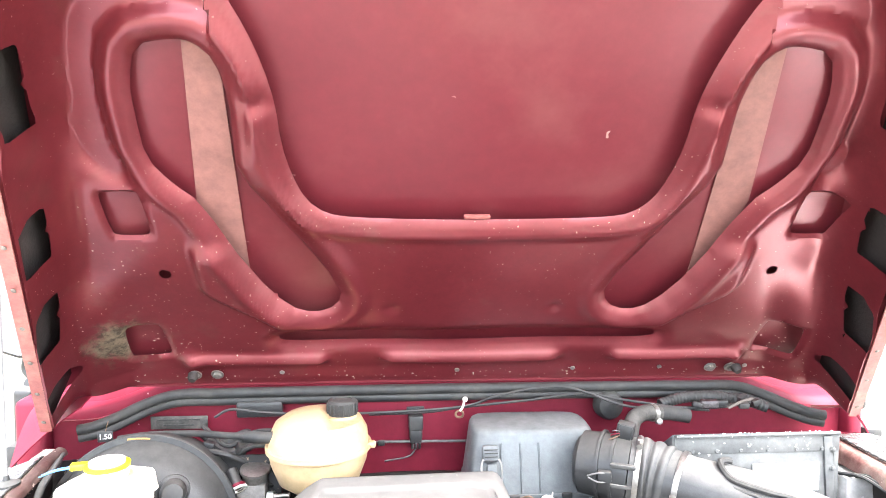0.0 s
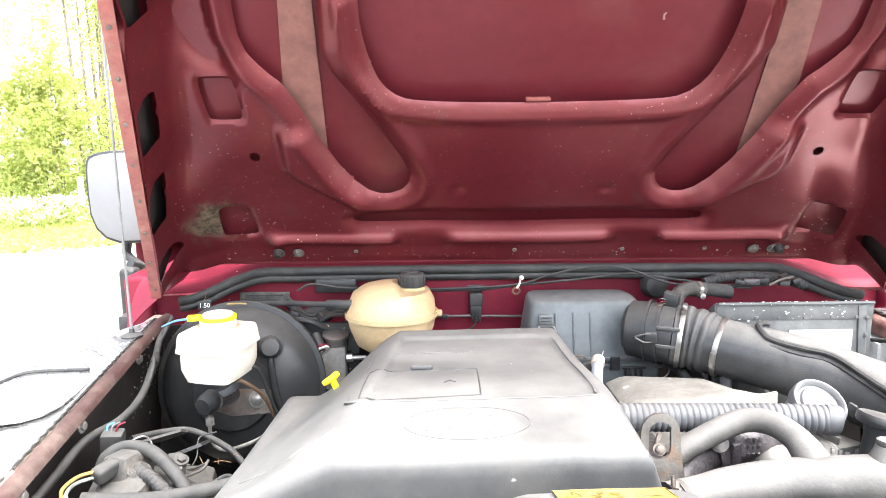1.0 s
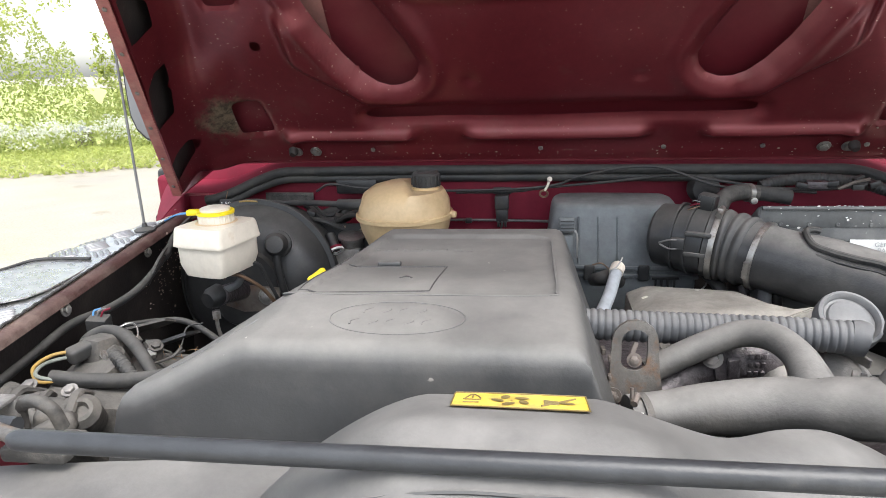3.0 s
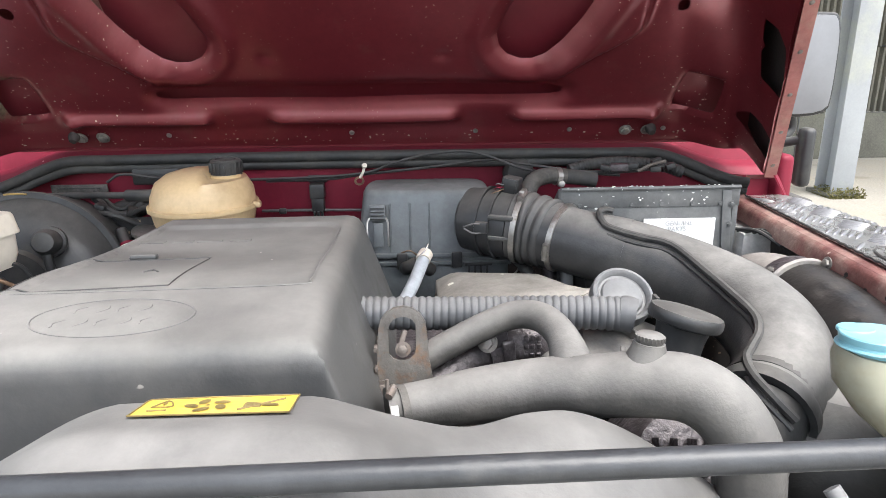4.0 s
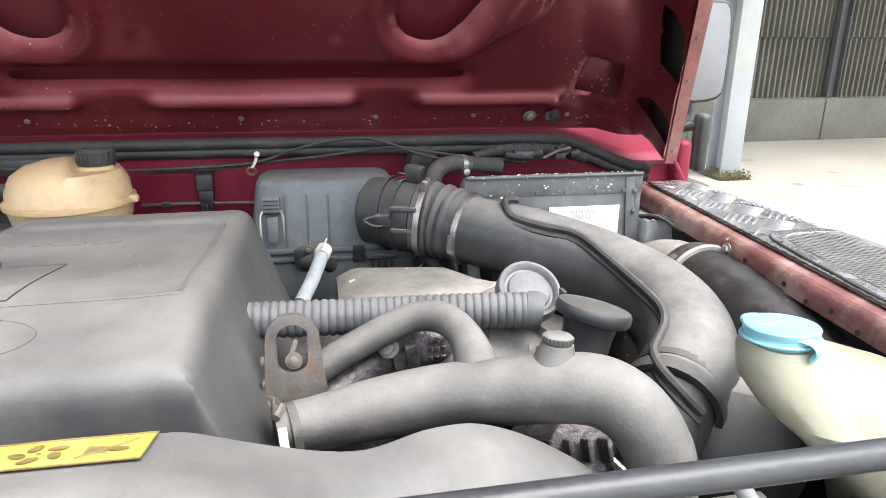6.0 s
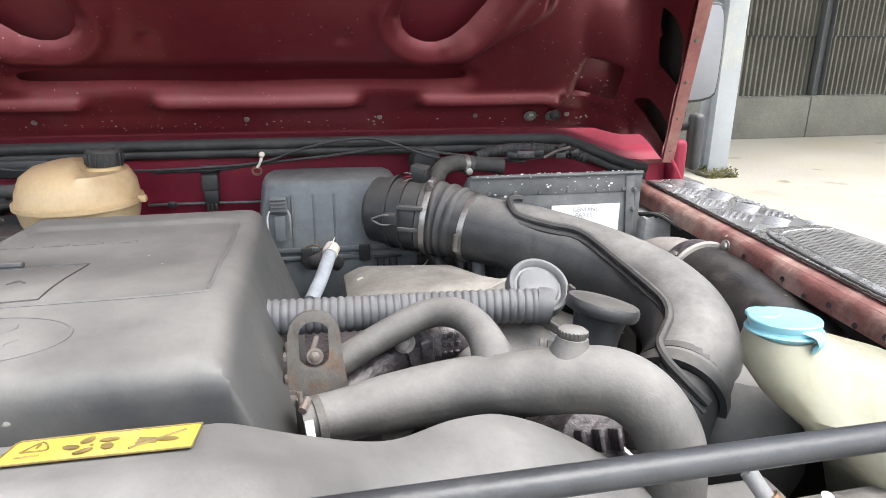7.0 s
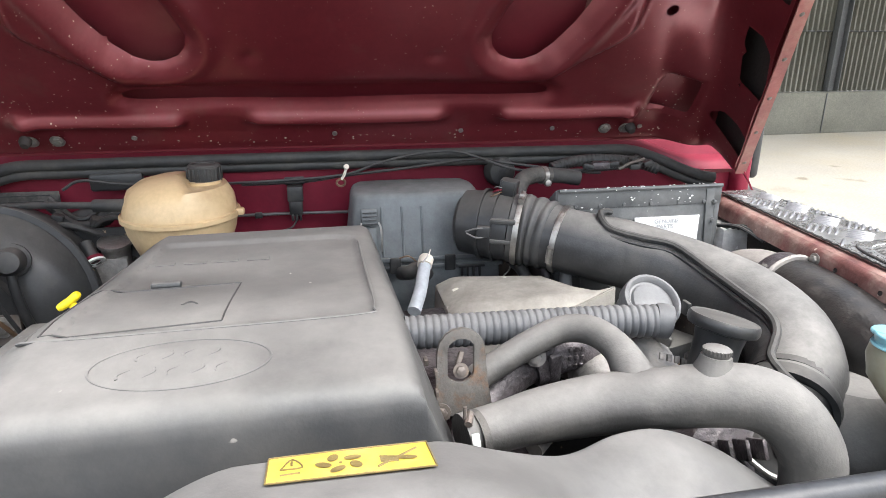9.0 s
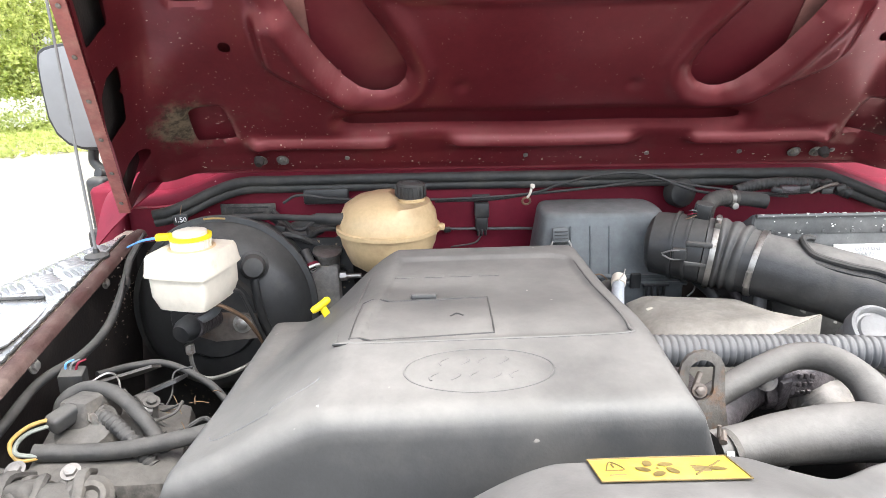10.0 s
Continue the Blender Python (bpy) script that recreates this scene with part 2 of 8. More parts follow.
M_GRIME = mat("grimy_grey_casting", (0.065, 0.062, 0.058), 0.6, metal=0.2, vary=0.4, scale=30, bump=0.6, bscale=140, dust=(0.17, 0.155, 0.135), dustlo=0.45, dusthi=0.7, dscale=30, litdust=(0.115, 0.109, 0.10), litdustlo=0.3, litdusthi=1.0)
M_DKWIRE = mat("dull_dark_wire", (0.11, 0.108, 0.105), 0.5, metal=0.3, vary=0.3, scale=50, bump=0.1)
M_EYE = mat("dull_grey_steel", (0.13, 0.122, 0.112), 0.55, metal=0.35, vary=0.3, scale=50, bump=0.4, dust=(0.20, 0.115, 0.065), dustlo=0.52, dusthi=0.72, dscale=45)
M_YWIRE = mat("old_yellow_wire", (0.30, 0.195, 0.055), 0.45, vary=0.15, scale=40, bump=0.1)
M_TWIG = mat("dry_twig", (0.16, 0.10, 0.055), 0.8, vary=0.4, scale=80, bump=0.2)
M_ELBOW = mat("brown_dusty_plastic", (0.075, 0.066, 0.060), 0.42, vary=0.3, scale=20, bump=0.2, dust=(0.15, 0.125, 0.105), dustlo=0.42, dusthi=0.7, dscale=22, litdust=(0.26, 0.24, 0.22), litdustlo=0.5, litdusthi=1.0, wiped=0.3)
M_TRAY = mat("scuffed_pale_plastic", (0.46, 0.46, 0.45), 0.5, vary=0.2, scale=25, bump=0.15, dust=(0.36, 0.34, 0.31), dustlo=0.45, dusthi=0.7, specks=(0.6, 0.6, 0.58), speckscale=70, specksize=0.2, speckmask=0.8)
M_DUCTBLACK = mat("dirty_black_duct", (0.020, 0.019, 0.018), 0.36, vary=0.35, scale=18, bump=0.3, dust=(0.055, 0.048, 0.042), dustlo=0.48, dusthi=0.72, dscale=16, specks=(0.25, 0.21, 0.17), speckscale=50, specksize=0.12, speckmask=0.85)
M_WIREGREEN = mat("dull_green_wire", (0.20, 0.215, 0.19), 0.5, vary=0.15, scale=30, bump=0.15)
M_COPPER = mat("old_copper", (0.20, 0.13, 0.085), 0.5, metal=0.5, vary=0.3, scale=60, bump=0.2)


# ---- mesh tools ----
def mesh_of(name, bm, material, smooth=True):
    me = bpy.data.meshes.new(name)
    bm.normal_update()
    bm.to_mesh(me)
    bm.free()
    if smooth:
        for p in me.polygons:
            p.use_smooth = True
        me.set_sharp_from_angle(angle=radians(38))
    me.materials.append(material)
    return me


def thing(name, at=(0, 0, 0), label="", category="", group="", kind=""):
    """An Empty at the base of a thing, under which its parts stand."""
    ob = new(name)
    ob.empty_display_size = 0.02
    ob.matrix_world = Matrix.Translation(at)
    return tagged(ob, label, category, group, kind)


def part(name, bm, material, parent=None, label="", smooth=True, local=False):
    """Links a bmesh, in world coordinates, as one mesh under a thing or a part."""
    ob = new(name, mesh_of(name, bm, material, smooth))
    if local:
        ob.parent = parent
    elif parent is not None:
        base = parent
        inv = Matrix.Identity(4)
        chain = []
        while base is not None:
            chain.append(base.matrix_basis)
            base = base.parent
        for m in reversed(chain):
            inv = inv @ m
        ob.parent = parent
        ob.matrix_basis = inv.inverted()
    if label:
        tagged(ob, label)
    return ob


def solo(name, bm, material, label, category, group="", kind="", smooth=True):
    return tagged(new(name, mesh_of(name, bm, material, smooth)), label, category, group, kind)


def box(c, s, bevel=0.0, seg=2, m=None, bm=None, taper=(1, 1)):
    """A box with its centre at c, sizes s, rounded edges; taper narrows its top in x and y."""
    own = bm is None
    b2 = bmesh.new()
    bmesh.ops.create_cube(b2, size=1.0)
    for v in b2.verts:
        k = (taper[0], taper[1]) if v.co.z > 0 else (1, 1)
        v.co = Vector((v.co.x * s[0] * k[0], v.co.y * s[1] * k[1], v.co.z * s[2]))
    if bevel:
        bmesh.ops.bevel(b2, geom=list(b2.edges), offset=bevel, segments=seg, profile=0.5, affect="EDGES", clamp_overlap=True)
    mt = Matrix.Translation(c) @ (m if m is not None else Matrix.Identity(4))
    bmesh.ops.transform(b2, matrix=mt, verts=b2.verts)
    if own:
        return b2
    return join(bm, b2)


def join(bm, b2):
    tmp = bpy.data.meshes.new("tmp")
    b2.to_mesh(tmp)
    b2.free()
    bm.from_mesh(tmp)
    bpy.data.meshes.remove(tmp)
    return bm


def rot(rx=0, ry=0, rz=0):
    return pose(0, 0, 0, rx, ry, rz)


def aim(d):
    """A turn that lays the z axis along d."""
    return Vector(d).to_track_quat("Z", "Y").to_matrix().to_4x4()


def revolve(profile, at=(0, 0, 0), axis=(0, 0, 1), seg=32, bm=None):
    """A turned body: profile of (radius, height) along the axis."""
    b2 = bmesh.new()
    rings = []
    for r, h in profile:
        if r < 1e-5:
            rings.append([b2.verts.new((0, 0, h))])
        else:
            rings.append([b2.verts.new((r * math.cos(2 * math.pi * i / seg), r * math.sin(2 * math.pi * i / seg), h)) for i in range(seg)])
    for a, b in zip(rings, rings[1:]):
        for i in range(seg):
            j = (i + 1) % seg
            q = [a[i % len(a)], a[j % len(a)], b[j % len(b)], b[i % len(b)]]
            q = [v for k, v in enumerate(q) if v not in q[:k]]
            if len(q) > 2:
                b2.faces.new(q)
    bmesh.ops.transform(b2, matrix=Matrix.Translation(at) @ aim(axis), verts=b2.verts)
    bmesh.ops.recalc_face_normals(b2, faces=b2.faces)
    return b2 if bm is None else join(bm, b2)


def smooth_path(pts, n=8):
    """Catmull-Rom through the points (of any width), n steps a stretch."""
    p = [np.array(q, float) for q in pts]
    p = [2 * p[0] - p[1]] + p + [2 * p[-1] - p[-2]]
    out = []
    for i in range(1, len(p) - 2):
        for k in range(n):
            t = k / n
            out.append(0.5 * ((2 * p[i]) + (p[i + 1] - p[i - 1]) * t + (2 * p[i - 1] - 5 * p[i] + 4 * p[i + 1] - p[i + 2]) * t * t
                              + (3 * p[i] - p[i - 1] - 3 * p[i + 1] + p[i + 2]) * t ** 3))
    out.append(p[-2])
    return out


def tube(pts, radius=0.01, n=8, seg=14, bm=None, cap=True, wave=None, flat=1.0):
    """A hose along points (x, y, z) or (x, y, z, radius); wave(s) scales the radius at s metres along it."""
    path = smooth_path(pts, n)
    b2 = bmesh.new()
    rings, up, s = [], None, 0.0
    for i, q in enumerate(path):
        c = Vector(q[:3])
        d = Vector(path[min(i + 1, len(path) - 1)][:3]) - Vector(path[max(i - 1, 0)][:3])
        if d.length < 1e-9:
            continue
        d.normalize()
        if up is None:
            up = Vector((0, 0, 1)) if abs(d.z) < 0.9 else Vector((0, 1, 0))
        up = (up - d * up.dot(d)).normalized()
        side = d.cross(up)
        if i:
            s += (c - Vector(path[i - 1][:3])).length
        r = (q[3] if len(q) > 3 else radius) * (wave(s) if wave else 1.0)
        rings.append([b2.verts.new(c + (up * math.sin(a) * flat + side * math.cos(a)) * r) for a in [2 * math.pi * k / seg for k in range(seg)]])
    for a, b in zip(rings, rings[1:]):
        for k in range(seg):
            b2.faces.new((a[k], a[(k + 1) % seg], b[(k + 1) % seg], b[k]))
    if cap:
        b2.faces.new(rings[0][::-1])
        b2.faces.new(rings[-1])
    bmesh.ops.recalc_face_normals(b2, faces=b2.faces)
    return b2 if bm is None else join(bm, b2)


def sheet(fn, us, vs, keep=None, thick=0.0):
    """A surface fn(u, v) -> (x, y, z) over two rows of values; keep(u, v) leaves faces out; thick adds a back."""
    b2 = bmesh.new()
    g = [[b2.verts.new(fn(u, v)) for v in vs] for u in us]
    for i in range(len(us) - 1):
        for j in range(len(vs) - 1):
            if keep is None or keep((us[i] + us[i + 1]) / 2, (vs[j] + vs[j + 1]) / 2):
                b2.faces.new((g[i][j], g[i + 1][j], g[i + 1][j + 1], g[i][j + 1]))
    loose = [v for v in b2.verts if not v.link_faces]
    bmesh.ops.delete(b2, geom=loose, context="VERTS")
    if thick:
        bmesh.ops.solidify(b2, geom=list(b2.faces), thickness=thick)
    bmesh.ops.recalc_face_normals(b2, faces=b2.faces)
    return b2


def prism(outline, z0, z1, m=None, bm=None, bevel=0.0):
    """A plate from an outline of (x, y), between two heights, then turned and moved by m."""
    b2 = bmesh.new()
    f = b2.faces.new([b2.verts.new((x, y, z0)) for x, y in outline])
    r = bmesh.ops.extrude_face_region(b2, geom=[f])
    bmesh.ops.translate(b2, vec=(0, 0, z1 - z0), verts=[v for v in r["geom"] if isinstance(v, bmesh.types.BMVert)])
    bmesh.ops.recalc_face_normals(b2, faces=b2.faces)
    if bevel:
        bmesh.ops.bevel(b2, geom=list(b2.edges), offset=bevel, segments=2, profile=0.5, affect="EDGES", clamp_overlap=True)
    if m is not None:
        bmesh.ops.transform(b2, matrix=m, verts=b2.verts)
    return b2 if bm is None else join(bm, b2)


def rounded(w, h, r, n=5):
    """The outline of a rounded rectangle about the origin."""
    out = []
    for cx, cy, a0 in ((w / 2 - r, h / 2 - r, 0), (-w / 2 + r, h / 2 - r, 90), (-w / 2 + r, -h / 2 + r, 180), (w / 2 - r, -h / 2 + r, 270)):
        for k in range(n + 1):
            a = radians(a0 + 90 * k / n)
            out.append((cx + r * math.cos(a), cy + r * math.sin(a)))
    return out


def bolt(at, axis, r=0.007, bm=None):
    """A hexagon head on a washer."""
    b2 = revolve([(0, 0), (r * 1.6, 0), (r * 1.6, r * 0.25), (r, r * 0.25)], at, axis, 16, bm)
    return revolve([(r * 1.05, r * 0.25), (r * 1.05, r * 0.9), (r * 0.8, r * 1.05), (0, r * 1.05)], at, axis, 6, b2)


def flakes(name, at, n, size, material, parent, seed, local=False):
    """Loose chips lying on a surface: small irregular scales in one mesh; at(r) gives a place and two directions along the surface."""
    rng = np.random.default_rng(seed)
    bm = bmesh.new()
    for _ in range(n):
        c, e1, e2 = at(rng)
        c, e1, e2 = Vector(c), Vector(e1).normalized(), Vector(e2).normalized()
        up = e1.cross(e2)
        s, a0, k = size * rng.uniform(0.35, 1.0) ** 1.5, rng.uniform(0, 6.3), rng.uniform(0.35, 1.0)
        low, high = [], []
        for i in range(5):
            a = a0 + i * 1.2566
            r = s * rng.uniform(0.6, 1.0)
            p = c + e1 * (r * math.cos(a)) + e2 * (r * k * math.sin(a))
            low.append(bm.verts.new(p))
            high.append(bm.verts.new(p * 0.999 + c * 0.001 + up * 0.0006))
        bm.faces.new(high)
        for i in range(5):
            bm.faces.new((low[i], low[(i + 1) % 5], high[(i + 1) % 5], high[i]))
    ob = part(name, bm, material, parent, smooth=False, local=local)
    return tagged(ob, kind="stuff")


def sstep(a, b, x):
    t = np.clip((np.asarray(x, float) - a) / (b - a), 0, 1)
    return t * t * (3 - 2 * t)


def poly_sdf(poly, x, y):
    """Signed distance to a polygon, negative inside."""
    p = np.array(poly, float)
    x, y = np.asarray(x, float), np.asarray(y, float)
    d = np.full(x.shape, 1e9)
    s = np.ones(x.shape)
    for i in range(len(p)):
        a, b = p[i], p[i - 1]
        ex, ey = b - a
        wx, wy = x - a[0], y - a[1]
        t = np.clip((wx * ex + wy * ey) / (ex * ex + ey * ey), 0, 1)
        d = np.minimum(d, (wx - ex * t) ** 2 + (wy - ey * t) ** 2)
        c1, c2, c3 = y >= a[1], y < b[1], ex * wy > ey * wx
        s = np.where((c1 & c2 & c3) | (~c1 & ~c2 & ~c3), -s, s)
    return s * np.sqrt(d)


def chaikin(poly, n=2):
    """Cuts the corners of a closed outline."""
    p = [np.array(q, float) for q in poly]
    for _ in range(n):
        p = [r for i in range(len(p)) for r in (0.75 * p[i] + 0.25 * p[(i + 1) % len(p)], 0.25 * p[i] + 0.75 * p[(i + 1) % len(p)])]
    return p

# ---- ground, yard and barn ----
def leaf_mat(name, a, b):
    m = bpy.data.materials.new(name)
    m.use_nodes = True
    n, l = m.node_tree.nodes, m.node_tree.links
    n.remove(n["Principled BSDF"])
    geo = n.new("ShaderNodeNewGeometry")
    r = n.new("ShaderNodeValToRGB")
    r.color_ramp.elements[0].color, r.color_ramp.elements[1].color = (*a, 1), (*b, 1)
    l.new(geo.outputs["Random Per Island"], r.inputs[0])
    d, t, x = n.new("ShaderNodeBsdfDiffuse"), n.new("ShaderNodeBsdfTranslucent"), n.new("ShaderNodeMixShader")
    x.inputs[0].default_value = 0.6
    for s in (d, t):
        l.new(r.outputs[0], s.inputs["Color"])
    l.new(d.outputs[0], x.inputs[1])
    l.new(t.outputs[0], x.inputs[2])
    l.new(x.outputs[0], n["Material Output"].inputs["Surface"])
    return m


def quads(centres, sizes, rng, name, material, droop=0.3):
    """Many small leaf blades, each a folded quad turned at random."""
    n = len(centres)
    a = rng.normal(size=(n, 3))
    a /= np.linalg.norm(a, axis=1)[:, None]
    b = np.cross(a, rng.normal(size=(n, 3)))
    b /= np.linalg.norm(b, axis=1)[:, None]
    s = sizes[:, None]
    c = np.cross(a, b)
    v = np.stack([centres - a * s, centres - b * s * 0.5 + c * s * 0.12, centres + a * s, centres + b * s * 0.5 + c * s * 0.12], 1).reshape(-1, 3)
    f = np.arange(4 * n).reshape(-1, 4)
    me = bpy.data.meshes.new(name)
    me.from_pydata(v.tolist(), [], f.tolist())
    me.materials.append(material)
    return me


M_MOSS = leaf_mat("moss", (0.13, 0.13, 0.055), (0.24, 0.22, 0.11))


def ground_mat(name, a, b, c, sc):
    m = mat(name, a, 0.9, vary=0.2, scale=sc, bump=0.6, bscale=60, dust=b, dustlo=0.4, dusthi=0.7, dscale=0.5, specks=c, speckscale=2.2, specksize=0.30, speckmask=0.55)
    return m


M_YARD = ground_mat("pale_yard", (0.295, 0.278, 0.240), (0.31, 0.275, 0.205), (0.19, 0.165, 0.125), 0.6)
M_GRASS = mat("verge_grass", (0.32, 0.37, 0.12), 0.8, vary=0.35, scale=1.2, bump=0.6, bscale=30, dust=(0.36, 0.38, 0.14), dustlo=0.4, dusthi=0.7, dscale=0.7)
M_BARNSHEET = mat("barn_sheeting", (0.125, 0.120, 0.096), 0.7, vary=0.25, scale=1.5, bump=0.1, dust=(0.10, 0.098, 0.075), dustlo=0.45, dusthi=0.7, dscale=1.2)
M_BARNCONC = mat("barn_concrete", (0.125, 0.122, 0.10), 0.85, vary=0.25, scale=1.5, bump=0.4, bscale=40, dust=(0.12, 0.12, 0.09), dustlo=0.5, dusthi=0.75, dscale=1.0)
M_BARNFRAME = mat("barn_steel", (0.085, 0.087, 0.086), 0.6, vary=0.2, scale=3, bump=0.1)
M_POST = mat("post_paint", (0.27, 0.285, 0.295), 0.55, vary=0.12, scale=2, bump=0.1, dust=(0.36, 0.37, 0.30), dustlo=0.5, dusthi=0.8, dscale=1.5, mottle=0.05)


def ground():
    us = [-400, -60, -30, -15, -8, -4, -2, 0, 2, 4, 8, 15, 30, 60, 400]
    b = sheet(lambda u, v: (u, v, 0.0), us, us)
    solo("ground", b, M_YARD, "pale dusty concrete yard around the vehicle", "ground", kind="structure", smooth=False)


ground()


def barn():
    """The open barn: corrugated sheeting over a low concrete wall, with steel frame."""
    wall = thing("wall_barn", (9, 7.0, 0), "grey corrugated barn wall over a low concrete plinth", "wall", kind="structure")
    yaw = 0.0
    x0, x1, yb = 2.2, 15.0, 7.05
    part("plinth", box(((x0 + x1) / 2, yb + 0.1, 0.29), (x1 - x0, 0.2, 0.58), 0.01), M_BARNCONC, wall)
    for i in range(1, 6):
        part("plinth_joint", box((x0 + i * 2.1 + 0.81, yb - 0.004, 0.29), (0.012, 0.02, 0.56)), M_BARNFRAME, wall)
    us = np.arange(x0, x1, 0.0085)
    rib = lambda u: 0.034 * max(-0.75, min(0.75, 1.6 * math.sin(u * 2 * math.pi / 0.085)))
    part("lower_sheeting", sheet(lambda u, v: (u, yb + 0.14 + rib(u), v), us, [0.585, 1.0, 1.46]), M_BARNSHEET, wall)
    part("upper_sheeting", sheet(lambda u, v: (u, yb + 0.115 + rib(u) - 0.02 * (1.5 - min(v, 1.5)), v), us, [1.40, 1.5, 3.0, 4.8]), M_BARNSHEET, wall)
    # dark tube along the lap paints the upper sheet's shade
    part("overlap_edge", tube([(u, yb + 0.112 + rib(u), 1.405) for u in np.arange(x0, x1, 0.025)], 0.010, 1, 5), M_BARNFRAME, wall, "dark line put under the lapped sheets for their shade")
    for x in (4.6, 7.27, 10.4, 13.6):
        st = bmesh.new()
        box((x, yb + 0.055, 2.7), (0.17, 0.012, 4.2), 0.002, bm=st)
        box((x - 0.08, yb + 0.02, 2.7), (0.012, 0.10, 4.2), 0.002, bm=st)
        box((x + 0.08, yb + 0.02, 2.7), (0.012, 0.10, 4.2), 0.002, bm=st)
        part("stanchion", st, M_BARNFRAME, wall)
    side = thing("wall_barn_side", (15, 2, 0), "grey corrugated side wall of the barn", "wall", kind="structure")
    vs = np.arange(4.0, 7.2, 0.05)
    b = sheet(lambda u, v: (15.0 + 0.02 * math.sin(v * 2 * math.pi / 0.2), v, u), [0.585, 4.8], vs)
    part("sheeting", b, M_BARNSHEET, side)
    part("plinth", box((15.1, 5.6, 0.29), (0.2, 3.2, 0.58), 0.01), M_BARNCONC, side)
    roof = box((8.6, 5.7, 5.0), (13.2, 3.4, 0.12), 0.01, m=rot(-4, 0, 0))
    solo("ceiling_barn", roof, M_BARNSHEET, "grey sheet roof of the open barn", "roof", kind="structure")
    post = thing("barn_post", (4.30, 4.9, 0), "pale grey painted steel barn post with a mossy foot", "post")
    p = bmesh.new()
    for dy in (-0.12, 0.12):
        box((4.25, 4.95 + dy, 2.35), (0.22, 0.02, 4.7), 0.002, bm=p)
    box((4.25, 4.95, 2.35), (0.02, 0.24, 4.7), bm=p)
    part("column", p, M_POST, post)
    part("base_plate", box((4.25, 4.95, 0.02), (0.32, 0.36, 0.04), 0.004), M_BARNCONC, post, "mossy steel base plate")
    rng = np.random.default_rng(12)
    c = np.stack([4.25 + rng.uniform(-1, 1, 1500) * 0.17, 4.86 + rng.uniform(-1, 1, 1500) * 0.16, rng.uniform(0, 1, 1500) ** 4 * 0.09 + 0.004], 1)
    moss = tagged(new("moss", quads(c, rng.uniform(0.008, 0.022, 1500), rng, "moss", M_MOSS)), kind="stuff")
    moss.parent = post
    moss.matrix_basis = post.matrix_basis.inverted()


barn()

# ---- vehicle: bulkhead, wings and bay ----


def bulk_y(x):
    """The bulkhead's face, slightly askew."""
    return 0.02 - 0.045 * x


def seal_line(x):
    """Height of the seal over the bulkhead: level, then dropping at both ends."""
    a = abs(x)
    return 1.197 - 0.045 * float(sstep(0.46, 0.62, a)) - 0.004 * (a / 0.6) ** 2


def bulkhead():
    wall = thing("bulkhead", (0, 0.02, 0.8), "dark red painted bulkhead behind the engine", "bulkhead")
    xs = np.linspace(-0.70, 0.70, 57)
    b = sheet(lambda u, v: (u, bulk_y(u) + (0.012 * math.sin(u * 9) if v < 1.05 else 0.0), 0.55 + v * (seal_line(u) - 0.55)), xs, np.linspace(0, 1, 14), thick=0.003)
    part("panel", b, M_RED, wall)
    # scuttle: the rolled top edge over the seal, rising behind the bonnet's rear edge
    prof = [(-0.016, 0.004), (-0.010, 0.012), (0.0, 0.016), (0.02, 0.020), (0.035, 0.050), (0.05, 0.12)]
    b = sheet(lambda u, k: (u, bulk_y(u) + prof[int(k)][0], seal_line(u) + 0.004 + prof[int(k)][1] * (1 if abs(u) < 0.5 else 1 + 1.6 * (abs(u) - 0.5))), xs, list(range(6)), thick=0.002)
    part("scuttle", b, M_RED, wall)


bulkhead()


def seal():
    xs = [-0.615, -0.59, -0.56, -0.52, -0.47, -0.40, -0.25, 0, 0.25, 0.40, 0.47, 0.52, 0.56, 0.59, 0.615]
    y = lambda x: bulk_y(x) - 0.022 - 0.03 * float(sstep(0.5, 0.62, abs(x)))
    s = thing("bonnet_seal", (0, 0, 1.19), "black rubber bonnet seal along the bulkhead", "seal")
    part("bulb", tube([(x, y(x), seal_line(x) + 0.002) for x in xs], 0.0085, 6, 12), M_RUBBER, s)
    part("lower_lip", tube([(x, y(x) + 0.004, seal_line(x) - 0.012) for x in xs], 0.0075, 6, 10), M_RUBBER, s)
    part("carrier", tube([(x, y(x) + 0.010, seal_line(x) - 0.004) for x in xs], 0.009, 6, 8), M_DARK, s)


seal()


def shoulders():
    """Red corners of the scuttle outside the seal, and the pillars under them."""
    for sx, y0, wide, deep in ((-1, 0.035, 0.10, 0.088), (1, -0.035, 0.050, 0.108)):
        b = sheet(lambda u, v: (sx * (0.588 + wide * u), y0 - deep * v ** 0.8 - 0.010 * u, 1.212 - 0.025 * u ** 2 - 0.075 * v ** 1.5 * (0.15 + 0.85 * u)), np.linspace(0, 1, 12), np.linspace(0, 1, 10), thick=0.002)
        solo("scuttle_corner", b, M_RED, "dark red painted scuttle corner beside the bonnet seal", "body panel", group="scuttle corners")
        p = thing("door_pillar", (sx * 0.72, y0 + 0.06, 0.6), "dark red painted front pillar beside the door", "pillar", group="door pillars")
        part("pillar", box((sx * (0.705 if sx < 0 else 0.690), y0 + 0.05, 0.90), (0.05 if sx < 0 else 0.026, 0.11, 0.58), 0.010, 3), M_RED, p)
        part("upper_pillar", box((sx * 0.675, y0 + 0.10, 1.31), (0.05, 0.06, 0.24), 0.012, 3), M_RED, p)
        part("hinge", box((sx * 0.735, y0 + 0.05, 1.085), (0.03, 0.09, 0.055), 0.006), M_BLACK, p, "black door hinge")


shoulders()



